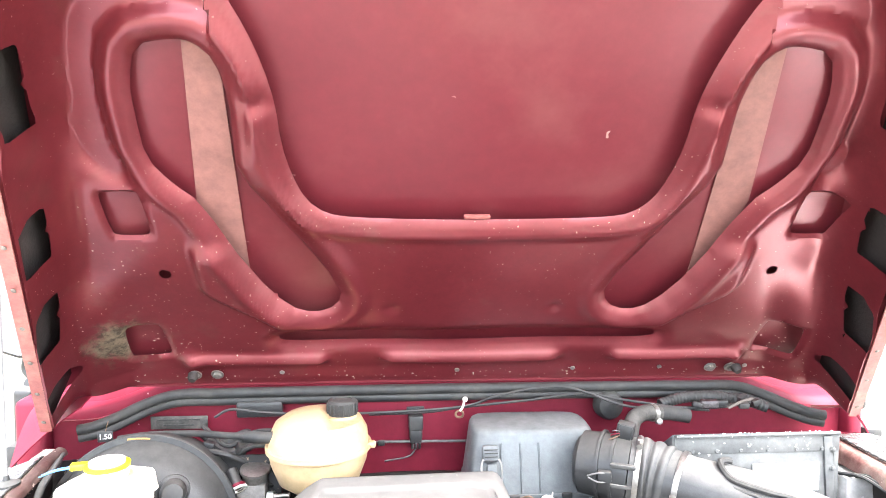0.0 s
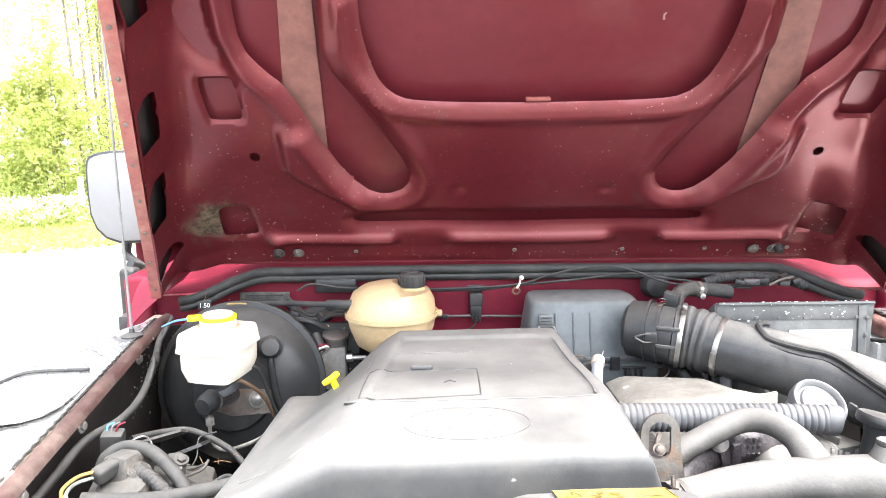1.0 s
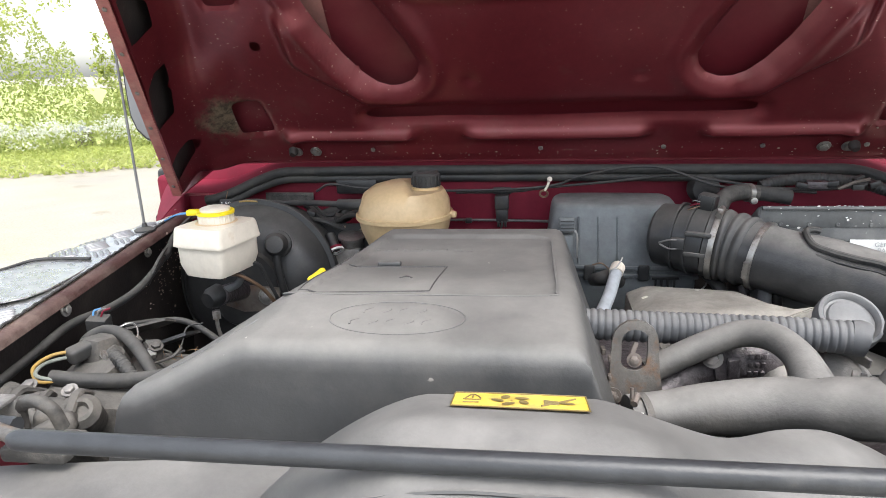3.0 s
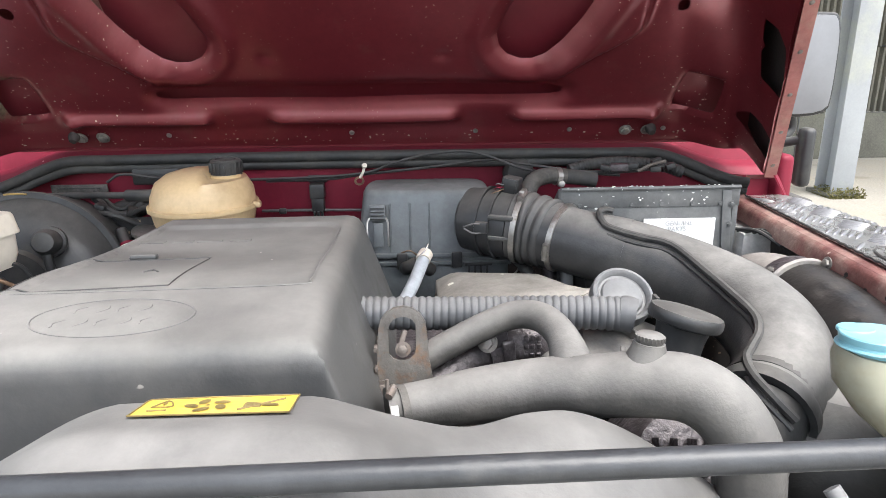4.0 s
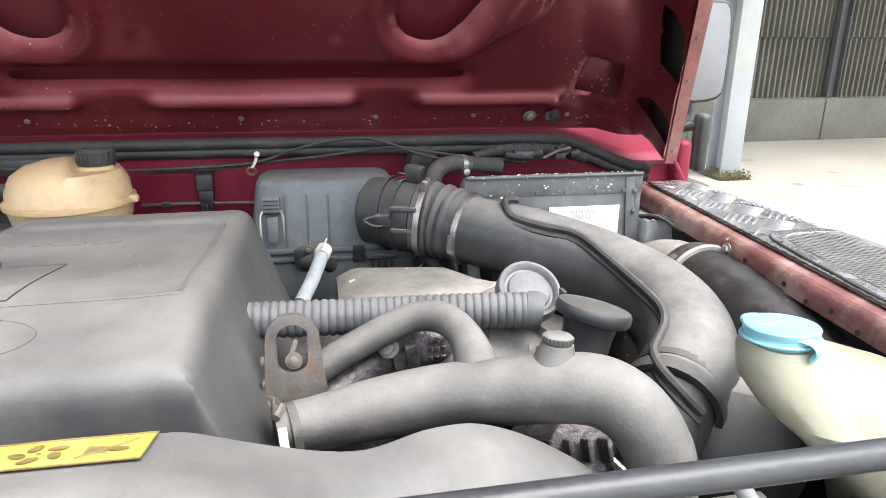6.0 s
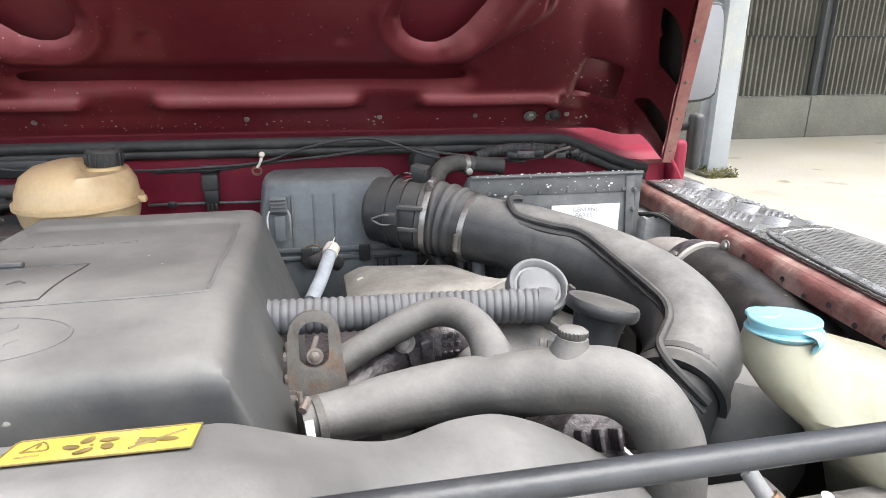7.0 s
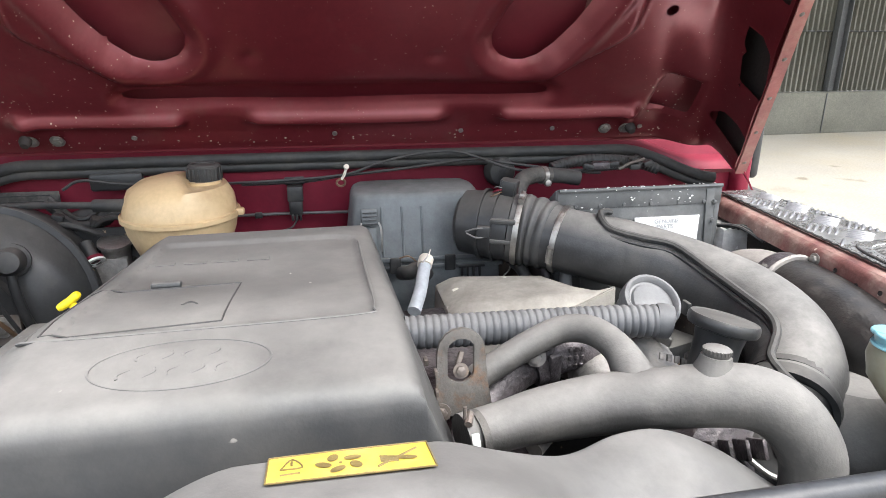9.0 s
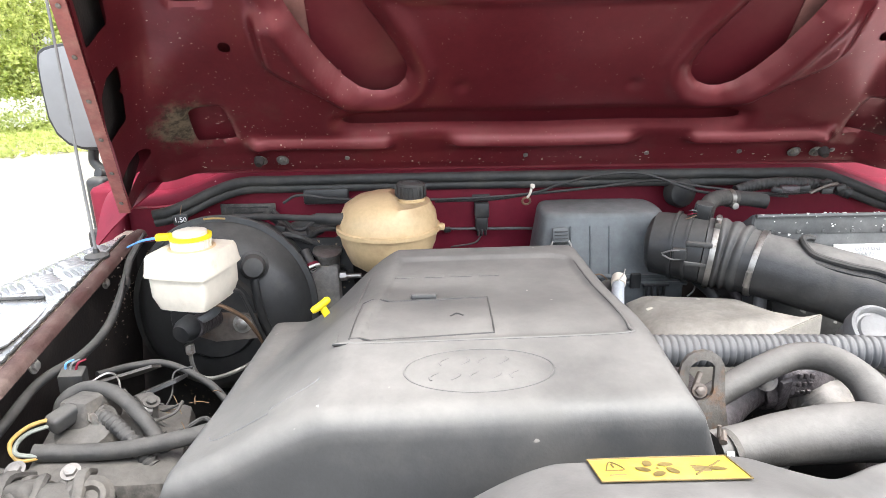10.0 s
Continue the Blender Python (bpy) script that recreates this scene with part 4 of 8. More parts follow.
# ---- engine cover ----
def cover_z(x, y):
    """Height of the moulded engine cover: raised middle, lower shelf on one side."""
    x, y = np.asarray(x, float), np.asarray(y, float)
    t = np.clip((y + 0.67) / 0.37, 0, 1.2)
    top = 1.168 + 0.0125 * np.exp(-((y + 0.54) / 0.09) ** 2)
    shelf = 1.125 - 0.048 * t
    left = -0.262 + 0.045 * t
    k = np.clip((x - left + 0.112) / 0.118, 0, 1)
    base = shelf + (top - shelf) * (0.55 * k + 0.45 * k * k * (3 - 2 * k))
    # sunk lid area and flap
    rear = 0.02 * np.clip((np.abs(x + 0.12) - 0.085) / 0.03, 0, 1) ** 2
    lid = sstep(0.0, 0.004, x - (left + 0.012)) * sstep(0.0, 0.004, -0.0075 - x) * sstep(0.0, 0.004, y + 0.560) * sstep(0.0, 0.004, -0.315 - rear - y)
    return base - 0.0032 * lid


COV_F, COV_B = -0.640, -0.285


def engine_cover():
    c = thing("engine_cover", (-0.17, -0.48, 1.0), "dusty dark grey moulded plastic engine cover with an oval badge", "engine cover")
    lo = lambda y: -0.356 - 0.004 * np.clip((y + 0.60) / 0.35, 0, 1)
    hi = lambda y: -0.005 + 0.004 * (y + 0.67)
    us = np.concatenate([np.linspace(-0.16, 0, 11), np.linspace(0, 1, 131)[1:-1], np.linspace(1, 1.16, 13)])
    vs = np.concatenate([np.linspace(-0.26, 0, 15), np.linspace(0, 1, 91)[1:-1], np.linspace(1, 1.14, 9)])

    def f(u, v):
        y = COV_F + (COV_B - COV_F) * v
        yc = min(max(y, COV_F), COV_B)
        uc = min(max(u, 0.0), 1.0)
        x = float(lo(yc) + (hi(yc) - lo(yc)) * uc)
        z = float(cover_z(x, yc))
        du, dv = max(-u, u - 1, 0) / 0.16, (max(-v, 0) / 0.26, max(v - 1, 0) / 0.14)
        r = 0.016

        def edge(k, r=0.016):
            a = min(k * 3, 1) * math.pi / 2
            return r * math.sin(a), r * (1 - math.cos(a)) + max(0, k - 1 / 3) * 1.5 * 0.13
        ox, zx = edge(du, 0.019 if u > 0.5 else 0.016)
        of, zf = edge(dv[0], 0.018)
        ob_, zb = edge(dv[1])
        x += (ox + 0.35 * max(0, zx - r)) * (1 if u > 0.5 else -1)
        y = yc - of - 0.10 * max(0, zf - r) + ob_
        return (x, y, z - max(zx, zf, zb) - 0.25 * min(zx, max(zf, zb)))

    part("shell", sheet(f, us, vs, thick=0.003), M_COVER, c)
    on = lambda x, y, h=0.0: (x, y, float(cover_z(x, y)) + h)
    corner = [(-0.244, -0.556), (-0.240, -0.456), (-0.118, -0.450), (-0.123, -0.548), (-0.244, -0.556)]
    seam = [(p[0] + (q[0] - p[0]) * k / 14, p[1] + (q[1] - p[1]) * k / 14) for p, q in zip(corner, corner[1:]) for k in range(14)] + [corner[-1]]
    part("flap_seam", tube([on(x, y, 0.0001) for x, y in seam], 0.0008, 1, 6), M_BLACK, c)
    rim = [(-0.2415, -0.345), (-0.2475, -0.45), (-0.2555, -0.545), (-0.245, -0.5625), (-0.15, -0.5645), (-0.022, -0.5625), (-0.0090, -0.550), (-0.0075, -0.50), (-0.0065, -0.43), (-0.0055, -0.345)]
    part("lid_ridge", tube([on(x, y, -0.0004) for x, y in rim], 0.0014, 10, 8), M_COVER, c)
    part("flap_catch", box(on(-0.181, -0.447, 0.002), (0.026, 0.009, 0.007), 0.003), M_COVER, c)
    oval = [(-0.1415 + 0.057 * math.cos(a), -0.607 + 0.0275 * math.sin(a)) for a in np.linspace(0, 2 * math.pi, 49)]
    badge = part("badge", sheet(lambda u, v: on(-0.1415 + 0.0555 * v * math.cos(u), -0.607 + 0.0262 * v * math.sin(u), 0.0013 * (1 - v ** 6)), np.linspace(0, 2 * math.pi, 49), np.linspace(0, 1, 7)), M_COVER, c, "raised oval badge")
    part("badge_rim", tube([on(x, y, -0.0001) for x, y in oval], 0.0009, 2, 8), M_COVER, badge)
    # worn lettering: low slanted bars in two rows
    for y, n_, x0 in ((-0.597, 4, -0.168), (-0.6155, 5, -0.176)):
        for k in range(n_):
            xs = x0 + k * 0.0150
            part("raised_bar", tube([on(xs - 0.0025, y - 0.0048, 0.0003), on(xs + (0.004 if k % 2 else -0.003), y, 0.0006), on(xs + 0.0035, y + 0.0048, 0.0003)], 0.0013, 5, 6), M_COVER, badge)
    for x, w in ((-0.200, 0.026), (-0.168, 0.022), (-0.140, 0.026), (-0.108, 0.022)):
        part("raised_bar", box(on(x, -0.375, 0.0002), (w, 0.008, 0.0008), 0.0003), M_COVER, c)
    for x, y in ((-0.158, -0.508),):
        part("embossed_mark", tube([on(x, y, 0.0), on(x + 0.006, y + 0.006, 0.0006), on(x + 0.012, y + 0.001, 0.0)], 0.0008, 4, 6), M_BLACK, c)
    for pts in ([(-0.352, -0.600), (-0.345, -0.612), (-0.325, -0.617), (-0.300, -0.619)], [(-0.300, -0.612), (-0.270, -0.608), (-0.262, -0.603)]):
        part("scratch", tube([on(x, y, 0.0002) for x, y in pts], 0.0005, 6, 5), M_PALE, c, "pale scratch")
    return on


engine_cover()


def dipstick():
    d = thing("dipstick", (-0.294, -0.342, 1.09), "yellow plastic oil dipstick handle", "dipstick")
    # collar is added: its black stands in for the recess's shade
    part("boss", revolve([(0.011, -0.030), (0.009, -0.012), (0.0085, -0.006), (0.0055, -0.005), (0, -0.005)], (-0.292, -0.341, 1.099), (0, 0.1, 1), 20), M_BLACK, d, "black collar added for the dark recess under the handle")
    part("stick", tube([(-0.292, -0.342, 1.07), (-0.292, -0.342, 1.102)], 0.0035, 2, 8), M_BLACK, d)
    part("handle", tube([(-0.292, -0.342, 1.1000, 0.0042), (-0.2925, -0.342, 1.106, 0.0046), (-0.296, -0.342, 1.114, 0.0046), (-0.299, -0.342, 1.121, 0.0042)], 0.0045, 5, 10, flat=0.7), M_YELLOW, d)
    part("grip", tube([(-0.311, -0.345, 1.1155, 0.0030), (-0.308, -0.344, 1.117, 0.0042), (-0.300, -0.342, 1.1215, 0.0046), (-0.293, -0.340, 1.127, 0.0044), (-0.291, -0.340, 1.129, 0.003)], 0.006, 4, 10), M_YELLOW, d)



dipstick()


# ---- fan cowl at the front ----
def cow_ridge(x):
    a = 1.166 - 1.7 * max(0, abs(x + 0.045) - 0.055) ** 1.48
    b = 1.117 - (2.05 * (x - 0.172) ** 1.56 if x > 0.172 else 1.6 * max(0, 0.147 - x) ** 1.6)
    k = 70.0
    return math.log(math.exp(k * (a - 1)) + math.exp(k * (b - 1)) + math.exp(k * 0.03)) / k + 0.9985


def cow_y(x):
    return -0.697 + 0.045 * float(sstep(0.03, 0.17, x))


def cow_at(x, s, h=0.0):
    """A point s metres ahead of the cowl's rear edge: it climbs a little to its crest, then rolls off to the front."""
    k = float(sstep(0.13, 0.03, x))
    rise = k * (0.25 * s - 0.0055) - 1.1 * max(0.0, s - 0.022 - 0.035 * k) ** 1.35 * (1 + 0.55 * k)
    return (x, cow_y(x) - s, cow_ridge(x) + rise - 0.002 + h - 0.002 * max(0, 1 - s / 0.004) ** 2)


def cowl():
    c = thing("fan_cowl", (0, -0.75, 0.9), "dusty grey plastic fan cowl with a yellow warning sticker", "fan cowl")
    xs = np.linspace(-0.44, 0.40, 113)

    def f(x, v):
        if v < 0:
            return (x, cow_y(x) + 0.003 - v * 0.012, cow_ridge(x) - 0.007 + v * 0.16)
        return cow_at(x, v * 0.27)

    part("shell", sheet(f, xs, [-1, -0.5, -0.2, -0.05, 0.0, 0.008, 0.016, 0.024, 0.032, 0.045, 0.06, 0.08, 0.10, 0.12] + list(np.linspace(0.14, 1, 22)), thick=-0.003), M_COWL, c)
    part("seam", tube([cow_at(x, 0.105, 0.0005) for x in np.linspace(-0.30, 0.30, 12)], 0.0016, 4, 6), M_COWL, c)
    S = lambda a, b, h: cow_at(-0.083 + 0.087 * a, 0.0015 + 0.004 * a + 0.033 * b, h)
    st = part("warning_sticker", sheet(lambda u, v: S(u, v, 0.0016), np.linspace(0, 1, 24), np.linspace(0, 1, 10)), M_STICKER, c, "worn yellow warning sticker with black fan symbol")

    def blob(ca, cb, ra, rb, ang, name):
        part(name, sheet(lambda u, v: S(ca + v * (ra * math.cos(u) * math.cos(ang) - rb * math.sin(u) * math.sin(ang)), cb + 2.6 * v * (ra * math.cos(u) * math.sin(ang) + rb * math.sin(u) * math.cos(ang)), 0.0022),
                         np.linspace(0, 2 * math.pi, 17), [0.02, 0.5, 1]), M_INK, st)
    for k in range(5):
        a = 2 * math.pi * k / 5 + 0.5
        blob(0.44 + 0.105 * math.cos(a), 0.50 + 0.235 * math.sin(a), 0.055, 0.034, a + 0.7, "fan_blade_mark")
    blob(0.44, 0.50, 0.012, 0.012, 0, "fan_hub_mark")
    line = lambda pts, r, n_: part(n_, tube([S(a, b, 0.0020) for a, b in pts], r, 4, 5), M_INK, st)
    line([(0.08, 0.55), (0.145, 0.18), (0.21, 0.52), (0.08, 0.55)], 0.0005, "triangle_mark")
    line([(0.145, 0.28), (0.145, 0.42)], 0.0007, "warning_mark")
    blob(0.84, 0.56, 0.07, 0.03, 0.2, "palm_mark")
    for k in range(4):
        line([(0.68, 0.42 + 0.07 * k), (0.79, 0.50 + 0.05 * k)], 0.0006, "finger_mark")
    line([(0.66, 0.80), (0.92, 0.22)], 0.0007, "slash_mark")
    line([(0.08, 0.75), (0.20, 0.72)], 0.0005, "small_bar")
    for p, q in (((0.0, 0.0), (1.0, 0.0)), ((1.0, 0.0), (1.0, 1.0)), ((1.0, 1.0), (0.0, 1.0)), ((0.0, 1.0), (0.0, 0.0))):
        line([(p[0] + (q[0] - p[0]) * k / 6, p[1] + (q[1] - p[1]) * k / 6) for k in range(7)], 0.0005, "border")


cowl()


# ---- prop rod and front corner ----
def prop_rod():
    r = thing("bonnet_prop_rod", (-0.42, -0.69, 1.10), "black painted steel bonnet prop rod lying across the front", "prop rod")
    part("rod", tube([(-0.395, -0.760, 1.160), (-0.37, -0.772, 1.162), (-0.33, -0.785, 1.164), (-0.28, -0.787, 1.1648)], 0.0050, 8, 14), M_EYE, r, "bare grey steel end of the rod")
    part("sleeve", tube([(-0.338, -0.7835, 1.1637, 0.0055), (-0.333, -0.785, 1.164, 0.0068), (-0.2, -0.789, 1.166, 0.0069), (0.1, -0.796, 1.170, 0.0069), (0.55, -0.808, 1.176, 0.0069)], 0.0068, 8, 16), M_ROD, r, "glossy black sleeve")
    part("hook", tube([(-0.365, -0.761, 1.158), (-0.397, -0.759, 1.159), (-0.411, -0.753, 1.161), (-0.413, -0.743, 1.161)], 0.0062, 6, 10), M_ROD, r)
    br = bmesh.new()
    box((-0.400, -0.739, 1.150), (0.036, 0.004, 0.036), 0.002, bm=br)
    box((-0.417, -0.751, 1.150), (0.004, 0.026, 0.036), 0.002, bm=br)
    box((-0.400, -0.750, 1.166), (0.036, 0.024, 0.003), 0.0012, bm=br)
    solo("rod_bracket", br, M_CAST, "dull grey pressed steel bracket holding the prop rod", "bracket")
    part("eye", revolve([(0.006, -0.004), (0.012, -0.004), (0.012, 0.004), (0.006, 0.004)], (-0.405, -0.759, 1.158), (0, 1, 0.1), 18), M_ROD, r)
    st = thing("hold_down_hook", (-0.365, -0.736, 1.132), "grey cast bonnet catch hook beside the prop rod", "hook")
    part("hook", tube([(-0.390, -0.731, 1.127), (-0.385, -0.735, 1.154), (-0.370, -0.739, 1.164), (-0.357, -0.739, 1.158), (-0.355, -0.735, 1.142)], 0.0048, 6, 10), M_GRIME, st)
    part("base", box((-0.380, -0.726, 1.120), (0.05, 0.03, 0.012), 0.003), M_GRIME, st)


prop_rod()


def front_corner():
    """The pale worn corner of the wing rail and the red slam panel beside the cowl."""
    rim = lambda u: (-0.560 + 0.115 * u ** 2.2, -0.585 - 0.108 * math.sin(u * math.pi / 2) ** 0.8)
    out = lambda u: (-0.573 + 0.127 * u ** 1.6, -0.600 - 0.112 * math.sin(u * math.pi / 2) ** 0.6)
    b = sheet(lambda u, v: tuple(np.array(rim(u)) * (1 - v) + np.array(out(u)) * v) + (1.131 - 0.003 * v - 0.020 * max(0, 0.25 - v) - 0.006 * u,), np.linspace(0, 1, 18), [0, 0.05, 0.12, 0.25, 0.6, 1.0], thick=0.004)
    solo("rail_corner", b, M_CORNER, "pale worn painted corner of the wing rail", "body panel")
    sp = thing("slam_panel", (-0.45, -0.80, 1.0), "dark red painted slam panel edge along the front", "body panel")
    part("edge", tube([(-0.448, -0.688, 1.114), (-0.460, -0.720, 1.117), (-0.464, -0.780, 1.116), (-0.470, -0.90, 1.110)], 0.0175, 8, 14, flat=0.6), M_SLAM, sp)
    part("face", sheet(lambda u, v: (-0.436 - 0.03 * v, -0.690 - 0.2 * v, 1.108 - 0.12 * u), np.linspace(0, 1, 5), np.linspace(0, 1, 7), thick=0.003), M_SLAM, sp)
    gp = sheet(lambda u, v: (-0.445 + 0.36 * u, -0.700 - 0.10 * v - 0.03 * (1 - u), 1.100 + 0.006 * math.sin(u * 3) - 0.004 * v - 0.02 * max(0, 0.06 - v) * 3), np.linspace(0, 1, 16), np.linspace(0, 1, 8), thick=0.004)
    rc = thing("radiator_top_cover", (-0.25, -0.76, 1.10), "dusty grey plastic cover over the radiator top", "cover")
    part("panel", gp, M_COWL, rc)
    for x in (-0.40, -0.27, -0.14):
        part("push_pin", revolve([(0.009, 0), (0.009, 0.0015), (0.006, 0.003), (0, 0.0032)], (x, -0.785, 1.1035), (0, 0, 1), 18), M_BLACK, rc, "black push pin")


front_corner()

# ---- intake duct ----
DUCT = [(0.158, -0.165, 1.130, 0.044), (0.185, -0.182, 1.129, 0.046), (0.215, -0.198, 1.126, 0.0465), (0.243, -0.212, 1.123, 0.0455), (0.285, -0.245, 1.116, 0.0425), (0.345, -0.278, 1.106, 0.0445),
        (0.408, -0.335, 1.091, 0.046), (0.438, -0.405, 1.081, 0.047), (0.440, -0.468, 1.069, 0.0475), (0.421, -0.515, 1.053, 0.046), (0.386, -0.548, 1.040, 0.043)]


def along(k):
    i = min(int(k), len(DUCT) - 2)
    p, q = np.array(DUCT[i]), np.array(DUCT[i + 1])
    return p + (q - p) * (k - i), (q - p)[:3]


def clamp(k, r, parent, screw=(0, -0.3, 1)):
    c, ax = along(k)
    ob = part("hose_clamp", revolve([(r - 0.003, -0.0036), (r, -0.0036), (r + 0.0004, 0), (r, 0.0036), (r - 0.003, 0.0036)], tuple(c[:3]), tuple(ax), 40), M_GALV, parent, "bright steel hose clamp")
    n = Vector(ax).normalized()
    s = Vector(screw)
    s = (s - n * s.dot(n)).normalized()
    side = n.cross(s)
    at = Vector(c[:3]) + s * (r + 0.003)
    b = tube([tuple(at - side * 0.010), tuple(at + side * 0.012)], 0.0042, 2, 8)
    box(tuple(at - s * 0.001), (0.009, 0.012, 0.007), 0.001, bm=b, m=aim(n))
    part("clamp_screw", b, M_GALV, ob)


def intake():
    d = thing("intake_duct", (0.3, -0.3, 1.0), "dusty black moulded air intake duct with bellows and clamps", "air duct")
    part("bellows", tube([(*p[:3], p[3]) for p in DUCT[2:6]], 0.04, 26, 32, wave=lambda s: 1.0 + (0.085 * abs(math.sin((s - 0.012) * math.pi / 0.0155)) if 0.012 < s < 0.055 else 0.015)), M_DUCT, d)
    pipe = part("pipe", tube(DUCT[4:], 0.04, 12, 32), M_DUCT, d)
    clamp(2.35, 0.0495, d, (0.15, -0.45, 1))
    clamp(3.72, 0.0465, d, (0.5, -1, -0.2))
    # moulded flange along the near side of the pipe, where its two halves meet
    seam = [(0.330, -0.262, 1.157), (0.321, -0.262, 1.159), (0.311, -0.268, 1.157), (0.313, -0.288, 1.147), (0.327, -0.301, 1.142), (0.350, -0.318, 1.138), (0.378, -0.340, 1.134), (0.397, -0.387, 1.119), (0.406, -0.444, 1.108), (0.406, -0.483, 1.103),
            (0.399, -0.505, 1.096), (0.387, -0.518, 1.088), (0.376, -0.530, 1.081), (0.368, -0.556, 1.079), (0.373, -0.580, 1.071), (0.387, -0.591, 1.056)]
    sm = smooth_path(seam, 4)
    mid = smooth_path(DUCT[4:], 8)
    lip, low = [], []
    for q in sm:
        c = min(mid, key=lambda m_: np.linalg.norm(m_[:3] - q))
        o = Vector(q) - Vector(c[:3])
        o.normalize()
        lip.append(tuple(Vector(q) + o * 0.002))
        low.append(tuple(Vector(q) + o * 0.0005 + Vector((-0.003, -0.002, -0.0075))))
    part("flange", tube(lip, 0.0044, 1, 8), M_RUBBER, pipe)
    part("flange_lip", tube(low, 0.0030, 1, 8), M_BLACK, pipe)
    c, ax = along(9.95)
    part("end_ring", revolve([(0.040, -0.006), (0.046, -0.006), (0.047, 0.0), (0.046, 0.008), (0.040, 0.008)], tuple(c[:3]), tuple(ax), 36), M_BLACK, d, "black rubber end ring")
    part("end_ring", revolve([(0.040, -0.004), (0.0445, -0.004), (0.0445, 0.004), (0.040, 0.004)], tuple(np.array(c[:3]) - 0.016 * np.array(ax) / np.linalg.norm(ax)), tuple(ax), 36), M_BLACK, d)
    part("lower_pipe", tube([tuple(c[:3]), tuple(np.array(c[:3]) + 0.06 * np.array(ax) / np.linalg.norm(ax) + np.array((0, 0, -0.02))), tuple(np.array(c[:3]) + np.array((-0.04, -0.06, -0.12)))], 0.039, 6, 24), M_BLACK, d)


intake()


def airflow_sensor():
    a = thing("airflow_sensor", (0.18, -0.18, 1.08), "black airflow sensor housing with spring clip and plug", "sensor")
    part("housing", tube(DUCT[:3], 0.046, 10, 36), M_BLACK, a)
    c, ax = along(0.05)
    part("rear_collar", revolve([(0, -0.014), (0.020, -0.013), (0.034, -0.009), (0.042, -0.002), (0.0445, 0.006), (0.044, 0.010)], tuple(c[:3]), tuple(ax), 36), M_BLACK, a)
    n = Vector(ax).normalized()
    for k in range(2):
        cc, _ = along(0.9 + 0.55 * k)
        part("collar_rib", revolve([(0.044, -0.002), (0.0495, -0.002), (0.0495, 0.002), (0.044, 0.002)], tuple(cc[:3]), tuple(ax), 36), M_BLACK, a)
    # spring clip on the near side
    o = Vector((0.161, -0.2345, 1.129))
    cl = tube([tuple(o + Vector(p)) for p in [(-0.019, 0.003, 0.006), (-0.006, -0.003, 0.0115), (0.008, -0.005, 0.0105), (0.011, -0.005, 0.006), (0.007, -0.005, 0.001), (-0.006, -0.003, -0.001), (-0.018, 0.003, 0.004)]], 0.0013, 5, 6)
    part("spring_clip", cl, M_DKWIRE, a, "wire spring clip")
    part("clip_block", box(tuple(o + Vector((0.004, -0.001, 0.006))), (0.018, 0.010, 0.015), 0.002, m=rot(0, 0, -20)), M_BLACK, a)
    for dz in (0.016, -0.012):
        part("clip_lug", box(tuple(o + Vector((0.030, 0.000, dz + 0.002))), (0.034, 0.010, 0.006), 0.002, m=rot(0, 0, -25)), M_DUCT, a)
    part("plug", box((0.212, -0.190, 1.178), (0.024, 0.022, 0.030), 0.003, m=rot(0, 8, -30)), M_BLACK, a)
    part("plug_rib", box((0.207, -0.201, 1.182), (0.018, 0.003, 0.020), 0.001, m=rot(0, 8, -30)), M_BLACK, a)
    part("plug_neck", box((0.200, -0.188, 1.168), (0.026, 0.018, 0.012), 0.003, m=rot(0, -15, -30)), M_BLACK, a)
    for k, mt in enumerate((M_COPPER, M_RED, M_PALE)):
        part("wire", tube([(0.204, -0.196, 1.178 + 0.002 * k), (0.192, -0.202, 1.176 + 0.005 * k), (0.184 + 0.003 * k, -0.198, 1.172 + 0.006 * k)], 0.0008, 5, 6), mt, a)


airflow_sensor()


